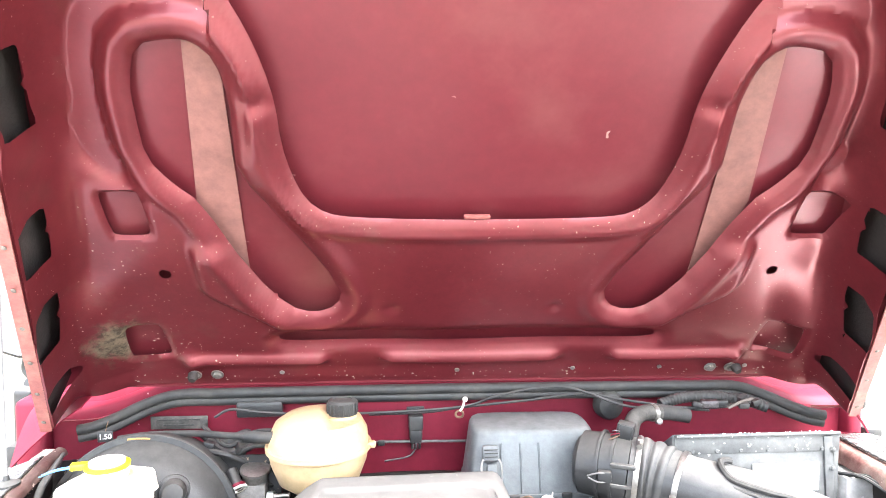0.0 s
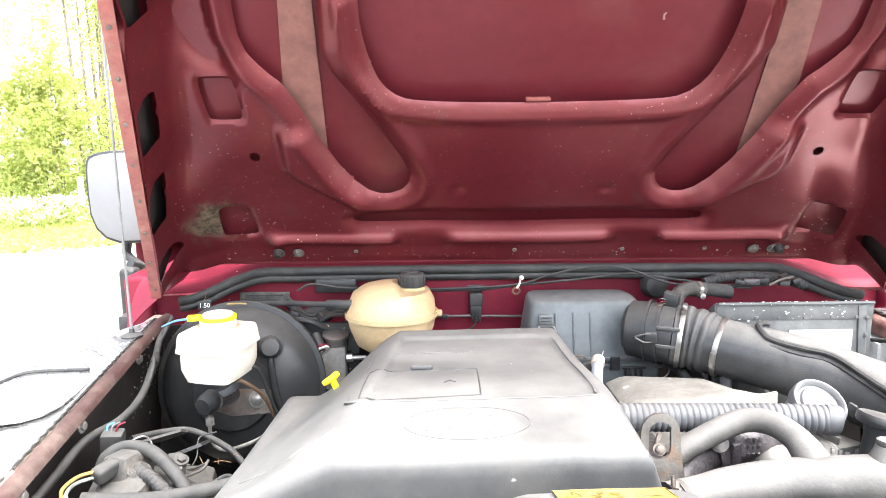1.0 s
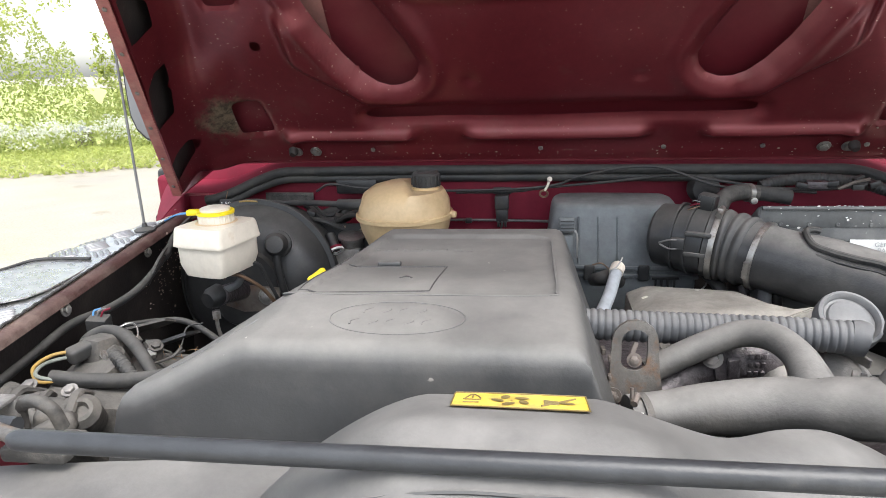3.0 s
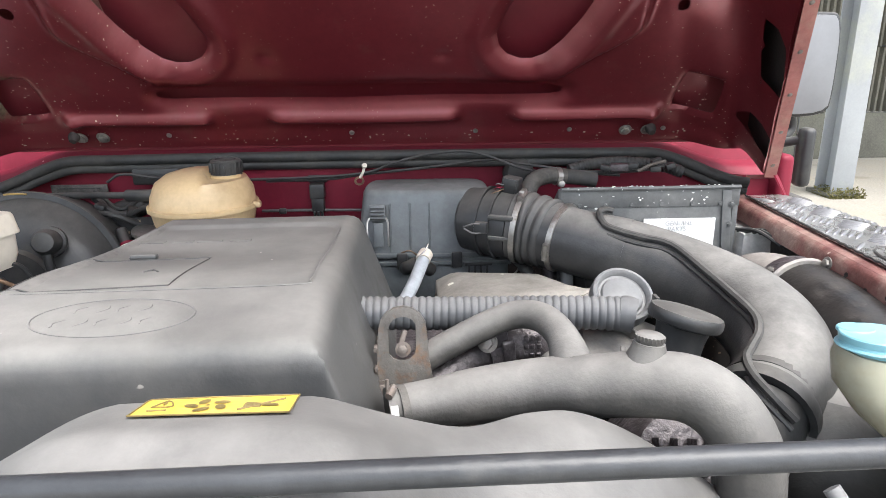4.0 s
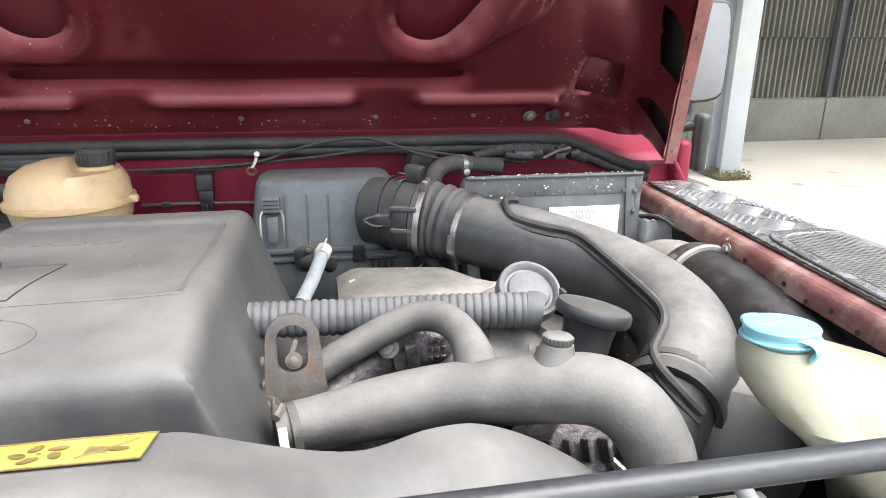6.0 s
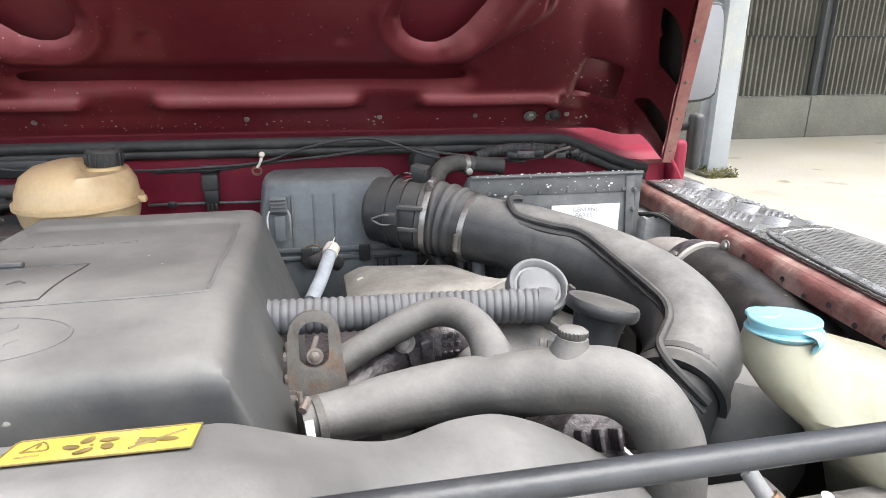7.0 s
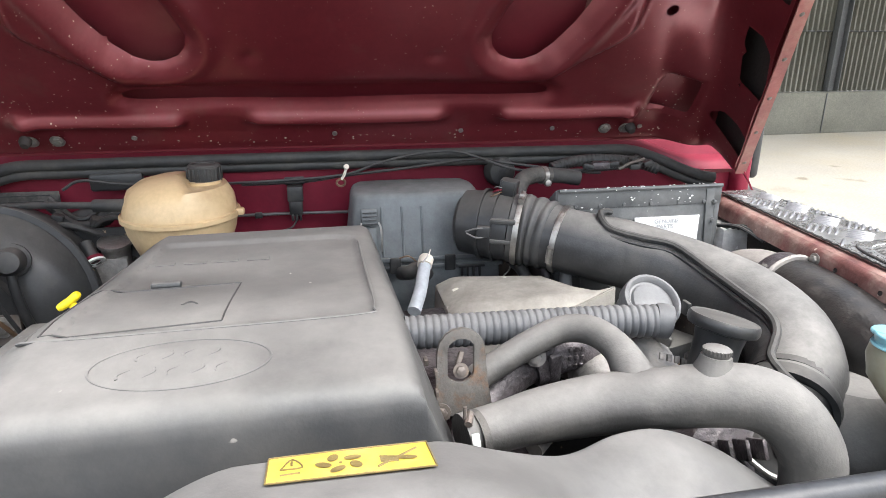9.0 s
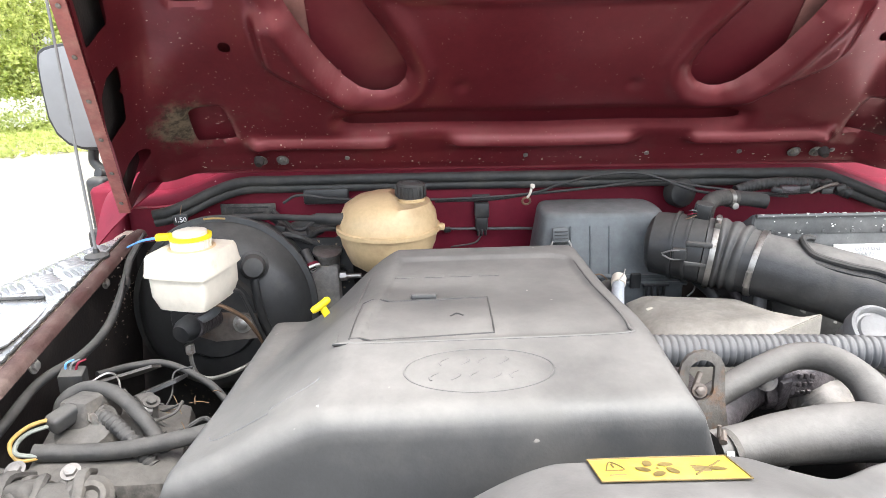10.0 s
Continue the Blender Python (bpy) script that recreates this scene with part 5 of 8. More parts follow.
def pipes():
    ip = thing("intercooler_pipe", (0.2, -0.6, 1.0), "dusty grey rubber intercooler hose with a bleed cap", "hose")
    pts = [(0.050, -0.600, 1.086, 0.0185), (0.085, -0.593, 1.087, 0.0195), (0.117, -0.588, 1.089, 0.022), (0.163, -0.590, 1.094, 0.0245), (0.203, -0.606, 1.104, 0.0245), (0.240, -0.624, 1.114, 0.0245), (0.269, -0.638, 1.117, 0.0248), (0.288, -0.652, 1.109, 0.0245),
           (0.301, -0.663, 1.090, 0.0240), (0.308, -0.668, 1.062, 0.0235), (0.311, -0.672, 0.98, 0.0235)]
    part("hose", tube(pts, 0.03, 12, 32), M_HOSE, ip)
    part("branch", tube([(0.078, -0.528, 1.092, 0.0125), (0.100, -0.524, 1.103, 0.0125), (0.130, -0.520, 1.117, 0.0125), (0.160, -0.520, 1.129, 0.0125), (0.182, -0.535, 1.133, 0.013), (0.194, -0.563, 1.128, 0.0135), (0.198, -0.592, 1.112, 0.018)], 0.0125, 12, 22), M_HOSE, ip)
    cp = part("bleed_cap", revolve([(0.0095, -0.003), (0.0105, -0.001), (0.0105, 0.0028), (0.0088, 0.0042), (0, 0.0046)], (0.246, -0.620, 1.1488), (0.10, 0.10, 1), 28), M_HOSE, ip, "ribbed bleed cap")
    for k in range(24):
        a = 2 * math.pi * k / 24
        part("rib", box((0.2462 + 0.0106 * math.cos(a), -0.6198 + 0.0106 * math.sin(a), 1.1498 - 0.0011 * math.cos(a) - 0.0011 * math.sin(a)), (0.0010, 0.0010, 0.0034), 0.0002), M_HOSE, cp)
    part("boss", revolve([(0.0235, -0.036), (0.0205, -0.026), (0.0160, -0.014), (0.0125, -0.006), (0.0115, -0.002), (0, -0.002)], (0.246, -0.620, 1.1480), (0.10, 0.10, 1), 28), M_HOSE, ip)
    cl = thing("jubilee_clip", (0.052, -0.604, 1.07), "worm drive hose clip with a pale band", "hose clip")
    part("band", revolve([(0.0190, -0.003), (0.0204, -0.003), (0.0204, 0.003), (0.0190, 0.003)], (0.062, -0.600, 1.086), (1, 0.25, 0.02), 32), M_GRIME, cl)
    sc = tube([(0.052, -0.612, 1.105), (0.056, -0.602, 1.108)], 0.0032, 2, 8)
    part("screw", sc, M_RUST, cl, "rusty clip screw")
    part("strap_end", tube([(0.056, -0.617, 1.100), (0.0575, -0.6215, 1.086), (0.0605, -0.6205, 1.064)], 0.0030, 5, 8, flat=0.4), M_PAPER, cl, "pale end of the clip band")
    part("screw_tail", tube([(0.051, -0.606, 1.106), (0.051, -0.605, 1.116)], 0.0016, 2, 8), M_RUST, cl)

    ch = thing("breather_hose", (0.15, -0.49, 1.0), "grey corrugated plastic breather hose", "hose")
    part("hose", tube([(0.025, -0.476, 1.118), (0.10, -0.480, 1.117), (0.16, -0.484, 1.117), (0.22, -0.494, 1.119), (0.268, -0.504, 1.120)], 0.0158, 110, 20, wave=lambda s: 1.02 - 0.085 * math.exp(-(((s / 0.0070) % 1.0 - 0.5) / 0.20) ** 2)), M_GREYHOSE, ch)
    part("end_fitting", tube([(0.264, -0.503, 1.120, 0.0165), (0.270, -0.505, 1.120, 0.017), (0.276, -0.507, 1.119, 0.016)], 0.017, 6, 20), M_GREYHOSE, ch)
    dv = thing("breather_valve", (0.28, -0.46, 1.0), "pale grey round breather valve", "valve")
    ax = (0.05, -0.62, 0.78)
    part("body", revolve([(0.026, -0.03), (0.028, -0.008), (0.0305, -0.006), (0.0305, 0.004), (0.0295, 0.008), (0.0265, 0.009), (0.0245, 0.007), (0.0235, 0.0025), (0.021, 0.0025), (0.0195, 0.0055), (0.012, 0.0085), (0, 0.009)], (0.276, -0.468, 1.122), ax, 40), M_PALE, dv)
    part("clip", box((0.300, -0.494, 1.126), (0.004, 0.012, 0.014), 0.001), M_BLACK, dv)
    rc = thing("oil_filler_cap", (0.31, -0.53, 1.0), "round dark grey plastic oil filler cap", "cap")
    ax = (0.24, 0.10, 0.95)
    part("cap", revolve([(0.028, -0.007), (0.0305, -0.006), (0.032, -0.003), (0.032, 0.002), (0.0305, 0.0048), (0.0285, 0.0040), (0.025, 0.0045), (0, 0.0055)], (0.309, -0.540, 1.131), ax, 44), M_BLACK, rc)
    part("neck", revolve([(0.0205, -0.05), (0.021, -0.02), (0.0235, -0.006), (0, -0.006)], (0.309, -0.540, 1.131), ax, 36), M_BLACK, rc)

    wp = thing("coolant_stub_pipe", (0.075, -0.26, 1.0), "pale grey coolant pipe with a spring clip", "hose")
    part("pipe", tube([(0.091, -0.218, 1.092), (0.086, -0.232, 1.085), (0.075, -0.268, 1.072), (0.062, -0.298, 1.058)], 0.0085, 8, 16), M_GREEN, wp)
    part("collar", tube([(0.093, -0.213, 1.0945), (0.090, -0.220, 1.092), (0.0885, -0.225, 1.0895)], 0.0100, 6, 16), M_RES, wp, "pale stained collar")
    part("spring_clip", tube([(0.084, -0.236, 1.098), (0.092, -0.232, 1.106), (0.096, -0.226, 1.112)], 0.0010, 5, 6), M_GALV, wp)


pipes()


# ---- castings on the engine's flank ----
def engine_flank():
    e = thing("engine_block", (0.1, -0.45, 0.9), "oily cast engine side with manifold and turbo", "engine")
    part("block", box((-0.15, -0.45, 0.93), (0.40, 0.44, 0.22), 0.02, 2), M_OILY, e)
    part("flank", box((0.085, -0.43, 0.97), (0.09, 0.36, 0.15), 0.015, 2), M_OILY, e)
    path = [(0.072, -0.535, 1.050, 0.020), (0.100, -0.510, 1.066, 0.0205), (0.128, -0.492, 1.077, 0.0205), (0.152, -0.487, 1.084, 0.021), (0.178, -0.486, 1.090, 0.022), (0.205, -0.480, 1.090, 0.023), (0.23, -0.465, 1.07, 0.022)]
    el = part("elbow", tube(path, 0.02, 8, 22), M_OILY, e, "oily black cast elbow")
    part("elbow_collar", revolve([(0.020, -0.009), (0.0255, -0.009), (0.0262, 0.0), (0.0255, 0.009), (0.020, 0.009)], (0.152, -0.487, 1.084), (1, 0.05, 0.25), 26), M_OILY, el)
    part("elbow_lug", box((0.146, -0.507, 1.103), (0.024, 0.016, 0.020), 0.004, m=rot(0, -12, 15)), M_OILY, el)
    part("elbow_strap", box((0.160, -0.511, 1.084), (0.012, 0.006, 0.040), 0.002, m=rot(18, -10, 8)), M_OILY, el)
    for k in range(9):
        part("cast_mark", box((0.176 + 0.006 * (k % 3), -0.5085 + 0.0012 * (k // 3), 1.101 - 0.009 * (k // 3)), (0.0042, 0.0028, 0.0052), 0.0008, m=rot(12 * (k // 3), 0, -8)), M_OILY, el)
    part("elbow_bolt", bolt((0.139, -0.515, 1.102), (-0.45, -0.85, 0.2), 0.0062), M_CAST, el)
    tb = part("turbo_housing", revolve([(0.020, -0.03), (0.042, -0.026), (0.047, -0.010), (0.044, 0.006), (0.030, 0.014), (0.014, 0.016), (0, 0.016)], (0.255, -0.490, 1.066), (0.12, -0.5, 0.8), 36), M_CAST, e, "pale rough cast turbo housing")
    for k in range(7):
        a = 0.5 + k * 0.35
        part("casting_fin", box((0.255 + 0.036 * math.cos(a), -0.494 + 0.030 * math.sin(a), 1.088), (0.004, 0.022, 0.010), 0.0015, m=rot(10, 0, math.degrees(a))), M_CAST, tb)
    for k in range(4):
        part("cast_mark", box((0.262 + 0.0075 * k, -0.522 - 0.001 * k, 1.0925 - 0.0022 * k), (0.0052, 0.003, 0.0068), 0.0008, m=rot(-25, 12, 0)), M_CAST, tb)
    part("manifold_finned", tube([(0.215, -0.520, 1.050, 0.022), (0.210, -0.490, 1.068, 0.026), (0.200, -0.455, 1.066, 0.024)], 0.02, 8, 16, wave=lambda s: 1 + 0.06 * math.sin(s * 500)), M_CAST, e, "finned rough casting")
    part("oil_pipe", tube([(0.115, -0.585, 1.055), (0.150, -0.555, 1.062), (0.175, -0.535, 1.072)], 0.008, 6, 12), M_CAST, e)
    part("stud", bolt((0.288, -0.530, 1.090), (0.2, -0.6, 0.7), 0.005), M_GALV, e)
    br = thing("lifting_eye", (0.062, -0.548, 1.08), "rusty steel lifting eye bracket", "bracket")
    o = []
    for a in np.linspace(0, math.pi, 9):
        o.append((0.0205 * math.cos(a), 0.044 + 0.0205 * math.sin(a)))
    outer = o + [(-0.0205, 0.02), (-0.019, -0.012), (0.032, -0.016), (0.024, 0.018)]
    inner = [(0.0120 * math.cos(a), 0.044 + 0.0105 * math.sin(a) + (0.001 if math.sin(a) > 0 else -0.017)) for a in np.linspace(0, 2 * math.pi, 15)[:-1]]
    mt = Matrix.Translation((0.060, -0.546, 1.085)) @ rot(83, 0, 0) @ rot(0, 0, -4)
    bm = bmesh.new()
    rings = []
    for z in (-0.002, 0.002):
        ov = [bm.verts.new((*p, z)) for p in outer]
        iv = [bm.verts.new((*p, z)) for p in inner]
        eds = [bm.edges.new((l[i], l[(i + 1) % len(l)])) for l in (ov, iv) for i in range(len(l))]
        bmesh.ops.triangle_fill(bm, use_beauty=True, edges=eds)
        rings.append((ov, iv))
    for a, b in zip(rings[0], rings[1]):
        for i in range(len(a)):
            j = (i + 1) % len(a)
            bm.faces.new((a[i], a[j], b[j], b[i]))
    bmesh.ops.recalc_face_normals(bm, faces=bm.faces)
    bmesh.ops.transform(bm, matrix=mt, verts=bm.verts)
    part("plate", bm, M_EYE, br)
    part("spanner_end", box((0.062, -0.536, 1.116), (0.005, 0.005, 0.020), 0.002, m=rot(-10, 20, 0)), M_RUST, br, "rusty peg behind the eye")
    part("rusty_bolt", bolt((0.063, -0.541, 1.110), (-0.1, -0.9, 0.3), 0.0042), M_RUST, br, "orange rusty bolt head")
    part("bolt", bolt((0.044, -0.553, 1.080), (-0.3, -0.9, 0.1), 0.005), M_RUST, br)
    for k, z in enumerate((1.115, 1.098, 1.085)):
        part("clip", box((0.040, -0.548 - 0.004 * k, z), (0.003, 0.008, 0.005), 0.001), M_RUST, br)
    for k, (x, y, z) in enumerate(((0.032, -0.36, 1.07), (0.034, -0.44, 1.075), (0.034, -0.50, 1.10))):
        part("cover_clip", box((x + 0.006, y, z), (0.004, 0.010, 0.006), 0.001), M_RUST, br)


engine_flank()


def heat_shield():
    h = thing("heat_shield", (0.19, -0.26, 1.0), "pale dusty pressed heat shield over the manifold", "heat shield")
    xs, ys = np.linspace(0, 1, 22), np.linspace(0, 1, 18)

    def f(u, v):
        k = max(0.0, (u - 0.66) / 0.34)
        yb = -0.212 - 0.045 * min(u / 0.66, 1) - 0.078 * k
        yf = -0.318 - 0.035 * min(u / 0.5, 1) + 0.012 * k
        z = 1.066 + 0.013 * u - 0.004 * v * (1 - k) + 0.018 * u * v - 0.011 * k - 0.15 * max(0, 0.12 - u) ** 1.2 - 0.10 * max(0, v - 0.86) * (1 - k) + 0.002 * math.sin(u * 14) * math.sin(v * 9)
        return (0.107 + u * 0.196, yb + (yf - yb) * v, z)
    part("top", sheet(f, xs, ys, thick=0.0015), M_SHIELD, h)
    part("front_side", sheet(lambda u, v: (f(u, 1)[0], f(u, 1)[1] - 0.004 * v, f(u, 1)[2] - 0.06 * v), xs, [0, 0.3, 1.0], thick=0.0015), M_SHIELD, h)
    part("end_side", sheet(lambda u, v: (f(0, u)[0] - 0.004 * v, f(0, u)[1], f(0, u)[2] - 0.08 * v), ys, [0, 0.3, 1.0], thick=0.0015), M_SHIELD, h)
    # panel added to make the gap beside the shield read as shade
    solo("dark_gap_panel", box((0.33, -0.36, 1.03), (0.09, 0.12, 0.02), 0.004, m=rot(0, 10, 30)), M_BLACK, "black panel added for the dark gap behind the heat shield", "panel")


heat_shield()


# ---- bulkhead side: tank, servo, air box, battery cover ----
def expansion_tank():
    t = thing("expansion_tank", (-0.23, -0.10, 1.08), "yellowed plastic coolant expansion tank with black cap", "coolant tank")
    prof = [(0, -0.070), (0.036, -0.067), (0.060, -0.050), (0.071, -0.022), (0.0745, -0.004), (0.0785, -0.003), (0.0785, 0.003), (0.0745, 0.004), (0.0725, 0.018), (0.064, 0.036), (0.048, 0.047), (0.026, 0.053), (0, 0.054)]
    b = revolve(prof, (0, 0, 0), (0, 0, 1), 56)
    for v in b.verts:
        x, y, z = v.co
        if z > 0.006:
            # flattened seat for the cap on one side, a low dome on the other
            k = float(sstep(0.010, 0.018, x))
            top = 0.040 - 0.05 * max(0, x - 0.055)
            v.co.z = z * (1 - k) + k * min(max(z, 0.006) + 0.012 * float(sstep(0.006, 0.03, z)), top)
        v.co.x *= 1.0
    bmesh.ops.transform(b, matrix=Matrix.Translation((-0.229, -0.10, 1.146)), verts=b.verts)
    part("body", b, M_TANK, t)
    part("neck", revolve([(0.024, -0.012), (0.024, 0.006), (0, 0.006)], (-0.196, -0.095, 1.184), (0, 0, 1), 24), M_TANK, t)
    cap = part("cap", revolve([(0.0225, 0), (0.0225, 0.019), (0.020, 0.022), (0.015, 0.0225), (0.014, 0.021), (0, 0.021)], (-0.194, -0.092, 1.189), (0.02, 0, 1), 32), M_BLACK, t, "black ribbed screw cap")
    for k in range(18):
        a = 2 * math.pi * k / 18
        part("rib", box((-0.194 + 0.0226 * math.cos(a), -0.092 + 0.0226 * math.sin(a), 1.199), (0.0025, 0.0025, 0.016), 0.0006), M_BLACK, cap)
    part("spout", tube([(-0.262, -0.125, 1.166), (-0.282, -0.122, 1.166), (-0.295, -0.118, 1.166)], 0.0085, 5, 14), M_BLACK, t)
    part("seam_lug", box((-0.150, -0.11, 1.147), (0.012, 0.012, 0.010), 0.003), M_TANK, t)
    h = thing("overflow_hose", (-0.4, -0.06, 1.14), "black rubber hose running to the expansion tank", "hose")
    part("thick_end", tube([(-0.278, -0.124, 1.166), (-0.300, -0.118, 1.165), (-0.335, -0.105, 1.163)], 0.0085, 6, 14), M_RUBBER, h)
    part("hose", tube([(-0.330, -0.106, 1.163), (-0.37, -0.085, 1.160), (-0.42, -0.06, 1.156), (-0.49, -0.045, 1.152), (-0.54, -0.04, 1.145)], 0.005, 8, 12), M_RUBBER, h)


expansion_tank()


def servo():
    s = thing("brake_servo", (-0.45, -0.1, 0.88), "dusty black brake servo drum with master cylinder", "brake servo")
    c, ax = Vector((-0.478, -0.125, 1.035)), Vector((-0.02, -1, 0.14)).normalized()
    part("drum", revolve([(0, 0.060), (0.060, 0.058), (0.064, 0.050), (0.100, 0.042), (0.118, 0.026), (0.128, 0.004), (0.131, 0.0), (0.131, -0.06), (0.11, -0.10), (0, -0.10)], c, ax, 64), M_BLACK, s)
    part("rim", revolve([(0.128, -0.004), (0.138, -0.004), (0.1395, -0.001), (0.138, 0.002), (0.130, 0.003)], c, ax, 64), M_BLACK, s, "rolled rim of the drum")
    part("yellow_mark", tube([tuple(c + Vector((0.141 * math.cos(a) - 0.0, -0.004 + 0.14 * 0.141 * math.sin(a) * 0 , 0.139 * math.sin(a)))) for a in np.linspace(1.46, 1.68, 5)], 0.0014, 4, 6), M_YWIRE, s, "yellow paint mark")
    n = c + ax * 0.058
    part("flange_plate", prism([(-0.04, -0.018), (0.03, -0.022), (0.052, -0.006), (0.050, 0.012), (0.02, 0.022), (-0.04, 0.018)], 0, 0.006, m=Matrix.Translation(n + Vector((0.022, 0, -0.014))) @ aim(ax) @ rot(0, 0, 180)), M_RUST, s, "dull steel flange plate")
    part("flange_nut", bolt(tuple(n + Vector((0.042, -0.008, -0.008))), tuple(ax), 0.0085), M_GALV, s)
    m = part("master_cylinder", tube([tuple(n + Vector((0.0, 0.0, 0.0))), tuple(n + Vector((-0.004, -0.03, 0.006))), tuple(n + Vector((-0.008, -0.062, 0.012)))], 0.0145, 4, 20), M_OILY, s, "dull cast master cylinder")
    part("end_cap", revolve([(0, 0.016), (0.012, 0.014), (0.0165, 0.004), (0.0165, -0.012), (0.010, -0.012)], (-0.494, -0.247, 1.054), (-0.3, -0.9, -0.1), 22), M_BLACK, m, "black rubber end cap")
    part("connector", tube([(-0.485, -0.24, 1.060), (-0.462, -0.236, 1.070), (-0.45, -0.24, 1.085)], 0.0055, 5, 12), M_PALE, m)
    vp = part("vacuum_port", revolve([(0.0, 0.03), (0.013, 0.028), (0.017, 0.018), (0.017, 0.0), (0.021, -0.002), (0.021, -0.010), (0.014, -0.012)], tuple(c + Vector((0.062, -0.055, 0.082))), (0.25, -1, 0.25), 26), M_BLACK, s, "black rubber vacuum port")
    part("vacuum_pipe", tube([(-0.413, -0.192, 1.118), (-0.412, -0.196, 1.09), (-0.409, -0.192, 1.05), (-0.402, -0.182, 1.015), (-0.398, -0.175, 1.0)], 0.006, 6, 10), M_BLACK, s)
    for pts, r, mt, nm in (([(-0.474, -0.250, 1.084), (-0.462, -0.262, 1.094), (-0.440, -0.262, 1.092), (-0.420, -0.24, 1.065), (-0.412, -0.215, 1.03), (-0.408, -0.20, 1.005)], 0.0028, M_COPPER, "brown_brake_pipe"),
                           ([(-0.445, -0.250, 1.098), (-0.432, -0.25, 1.108), (-0.420, -0.24, 1.10), (-0.412, -0.225, 1.06), (-0.402, -0.205, 1.01)], 0.0028, M_BLACK, "brake_pipe"),
                           ([(-0.492, -0.252, 1.035), (-0.492, -0.252, 1.005), (-0.485, -0.250, 0.986), (-0.465, -0.245, 0.980), (-0.43, -0.225, 0.985), (-0.40, -0.205, 1.000), (-0.385, -0.195, 1.006)], 0.0030, M_STEEL, "brake_pipe")):
        part(nm, tube(pts, r, 8, 8), mt, s)
    part("pipe_nut", tube([(-0.492, -0.252, 1.034), (-0.492, -0.252, 1.022)], 0.0065, 2, 6), M_STEEL, s)
    part("curved_shadow_rib", tube([tuple(n + Vector((0.058 * math.cos(a), -0.002, 0.058 * math.sin(a)))) for a in np.linspace(-2.6, -0.4, 12)], 0.004, 3, 8), M_BLACK, s)

    r = thing("brake_fluid_reservoir", (-0.46, -0.28, 1.10), "cream plastic brake fluid reservoir with yellow ringed cap", "reservoir")
    bt = bmesh.new()
    rings = []
    for kx, ky, z in ((0.74, 0.82, -0.036), (0.80, 0.86, -0.035), (0.95, 0.94, -0.018), (0.96, 0.95, 0.007), (1.04, 1.04, 0.0075), (1.05, 1.05, 0.010), (1.03, 1.03, 0.013), (0.99, 0.98, 0.030), (0.95, 0.94, 0.034)):
        oo = chaikin(trim([(-0.041 * kx, -0.044 * ky), (0.041 * kx, -0.044 * ky), (0.041 * kx, 0.044 * ky), (-0.041 * kx, 0.044 * ky)], 0.006), 2)
        rings.append([bt.verts.new((p[0], p[1], z)) for p in oo])
    for a, b in zip(rings, rings[1:]):
        for i in range(len(a)):
            j = (i + 1) % len(a)
            bt.faces.new((a[i], a[j], b[j], b[i]))
    bt.faces.new(rings[0][::-1])
    bt.faces.new(rings[-1])
    bmesh.ops.recalc_face_normals(bt, faces=bt.faces)
    bmesh.ops.transform(bt, matrix=Matrix.Translation((-0.466, -0.268, 1.139)) @ rot(0, 0, -15), verts=bt.verts)
    part("body", bt, M_RES, r)
    at = Vector((-0.467, -0.262, 1.1705))
    part("cap_flange", revolve([(0.034, -0.001), (0.0355, 0.0), (0.0355, 0.0018), (0.024, 0.003), (0, 0.003)], at, (0, 0, 1), 40), M_TANK, r, "stained round flange under the cap")
    skirt = part("cap_skirt", revolve([(0.0235, 0.0), (0.0235, 0.014), (0.021, 0.015), (0, 0.015)], at, (0, 0, 1), 32), M_RES, r, "ribbed cream cap")
    for k in range(20):
        a = 2 * math.pi * k / 20
        part("rib", box((at.x + 0.0236 * math.cos(a), at.y + 0.0236 * math.sin(a), at.z + 0.008), (0.002, 0.002, 0.010), 0.0005), M_RES, skirt)
    part("cap_ring", revolve([(0.020, 0.0145), (0.0255, 0.0145), (0.0258, 0.0185), (0.023, 0.0195), (0.018, 0.018)], at, (0, 0, 1), 32), M_YELLOW, r, "yellow cap ring")
    part("cap_top", revolve([(0.0205, 0.017), (0.0205, 0.0225), (0.014, 0.0245), (0, 0.0245)], at, (0, 0, 1), 28), M_RES, r)
    part("connector", box(tuple(at + Vector((-0.034, 0.004, 0.015))), (0.020, 0.012, 0.008), 0.002, m=rot(0, 0, 10)), M_YELLOW, r, "yellow level sensor plug")
    for k, dy in enumerate((-0.003, 0.003)):
        part("wire", tube([tuple(at + Vector((-0.042, dy, 0.015))), tuple(at + Vector((-0.060, dy, 0.012))), tuple(at + Vector((-0.082, 0.01 + dy, 0.002)))], 0.0011, 5, 6), M_PALEBLUE, r)


servo()


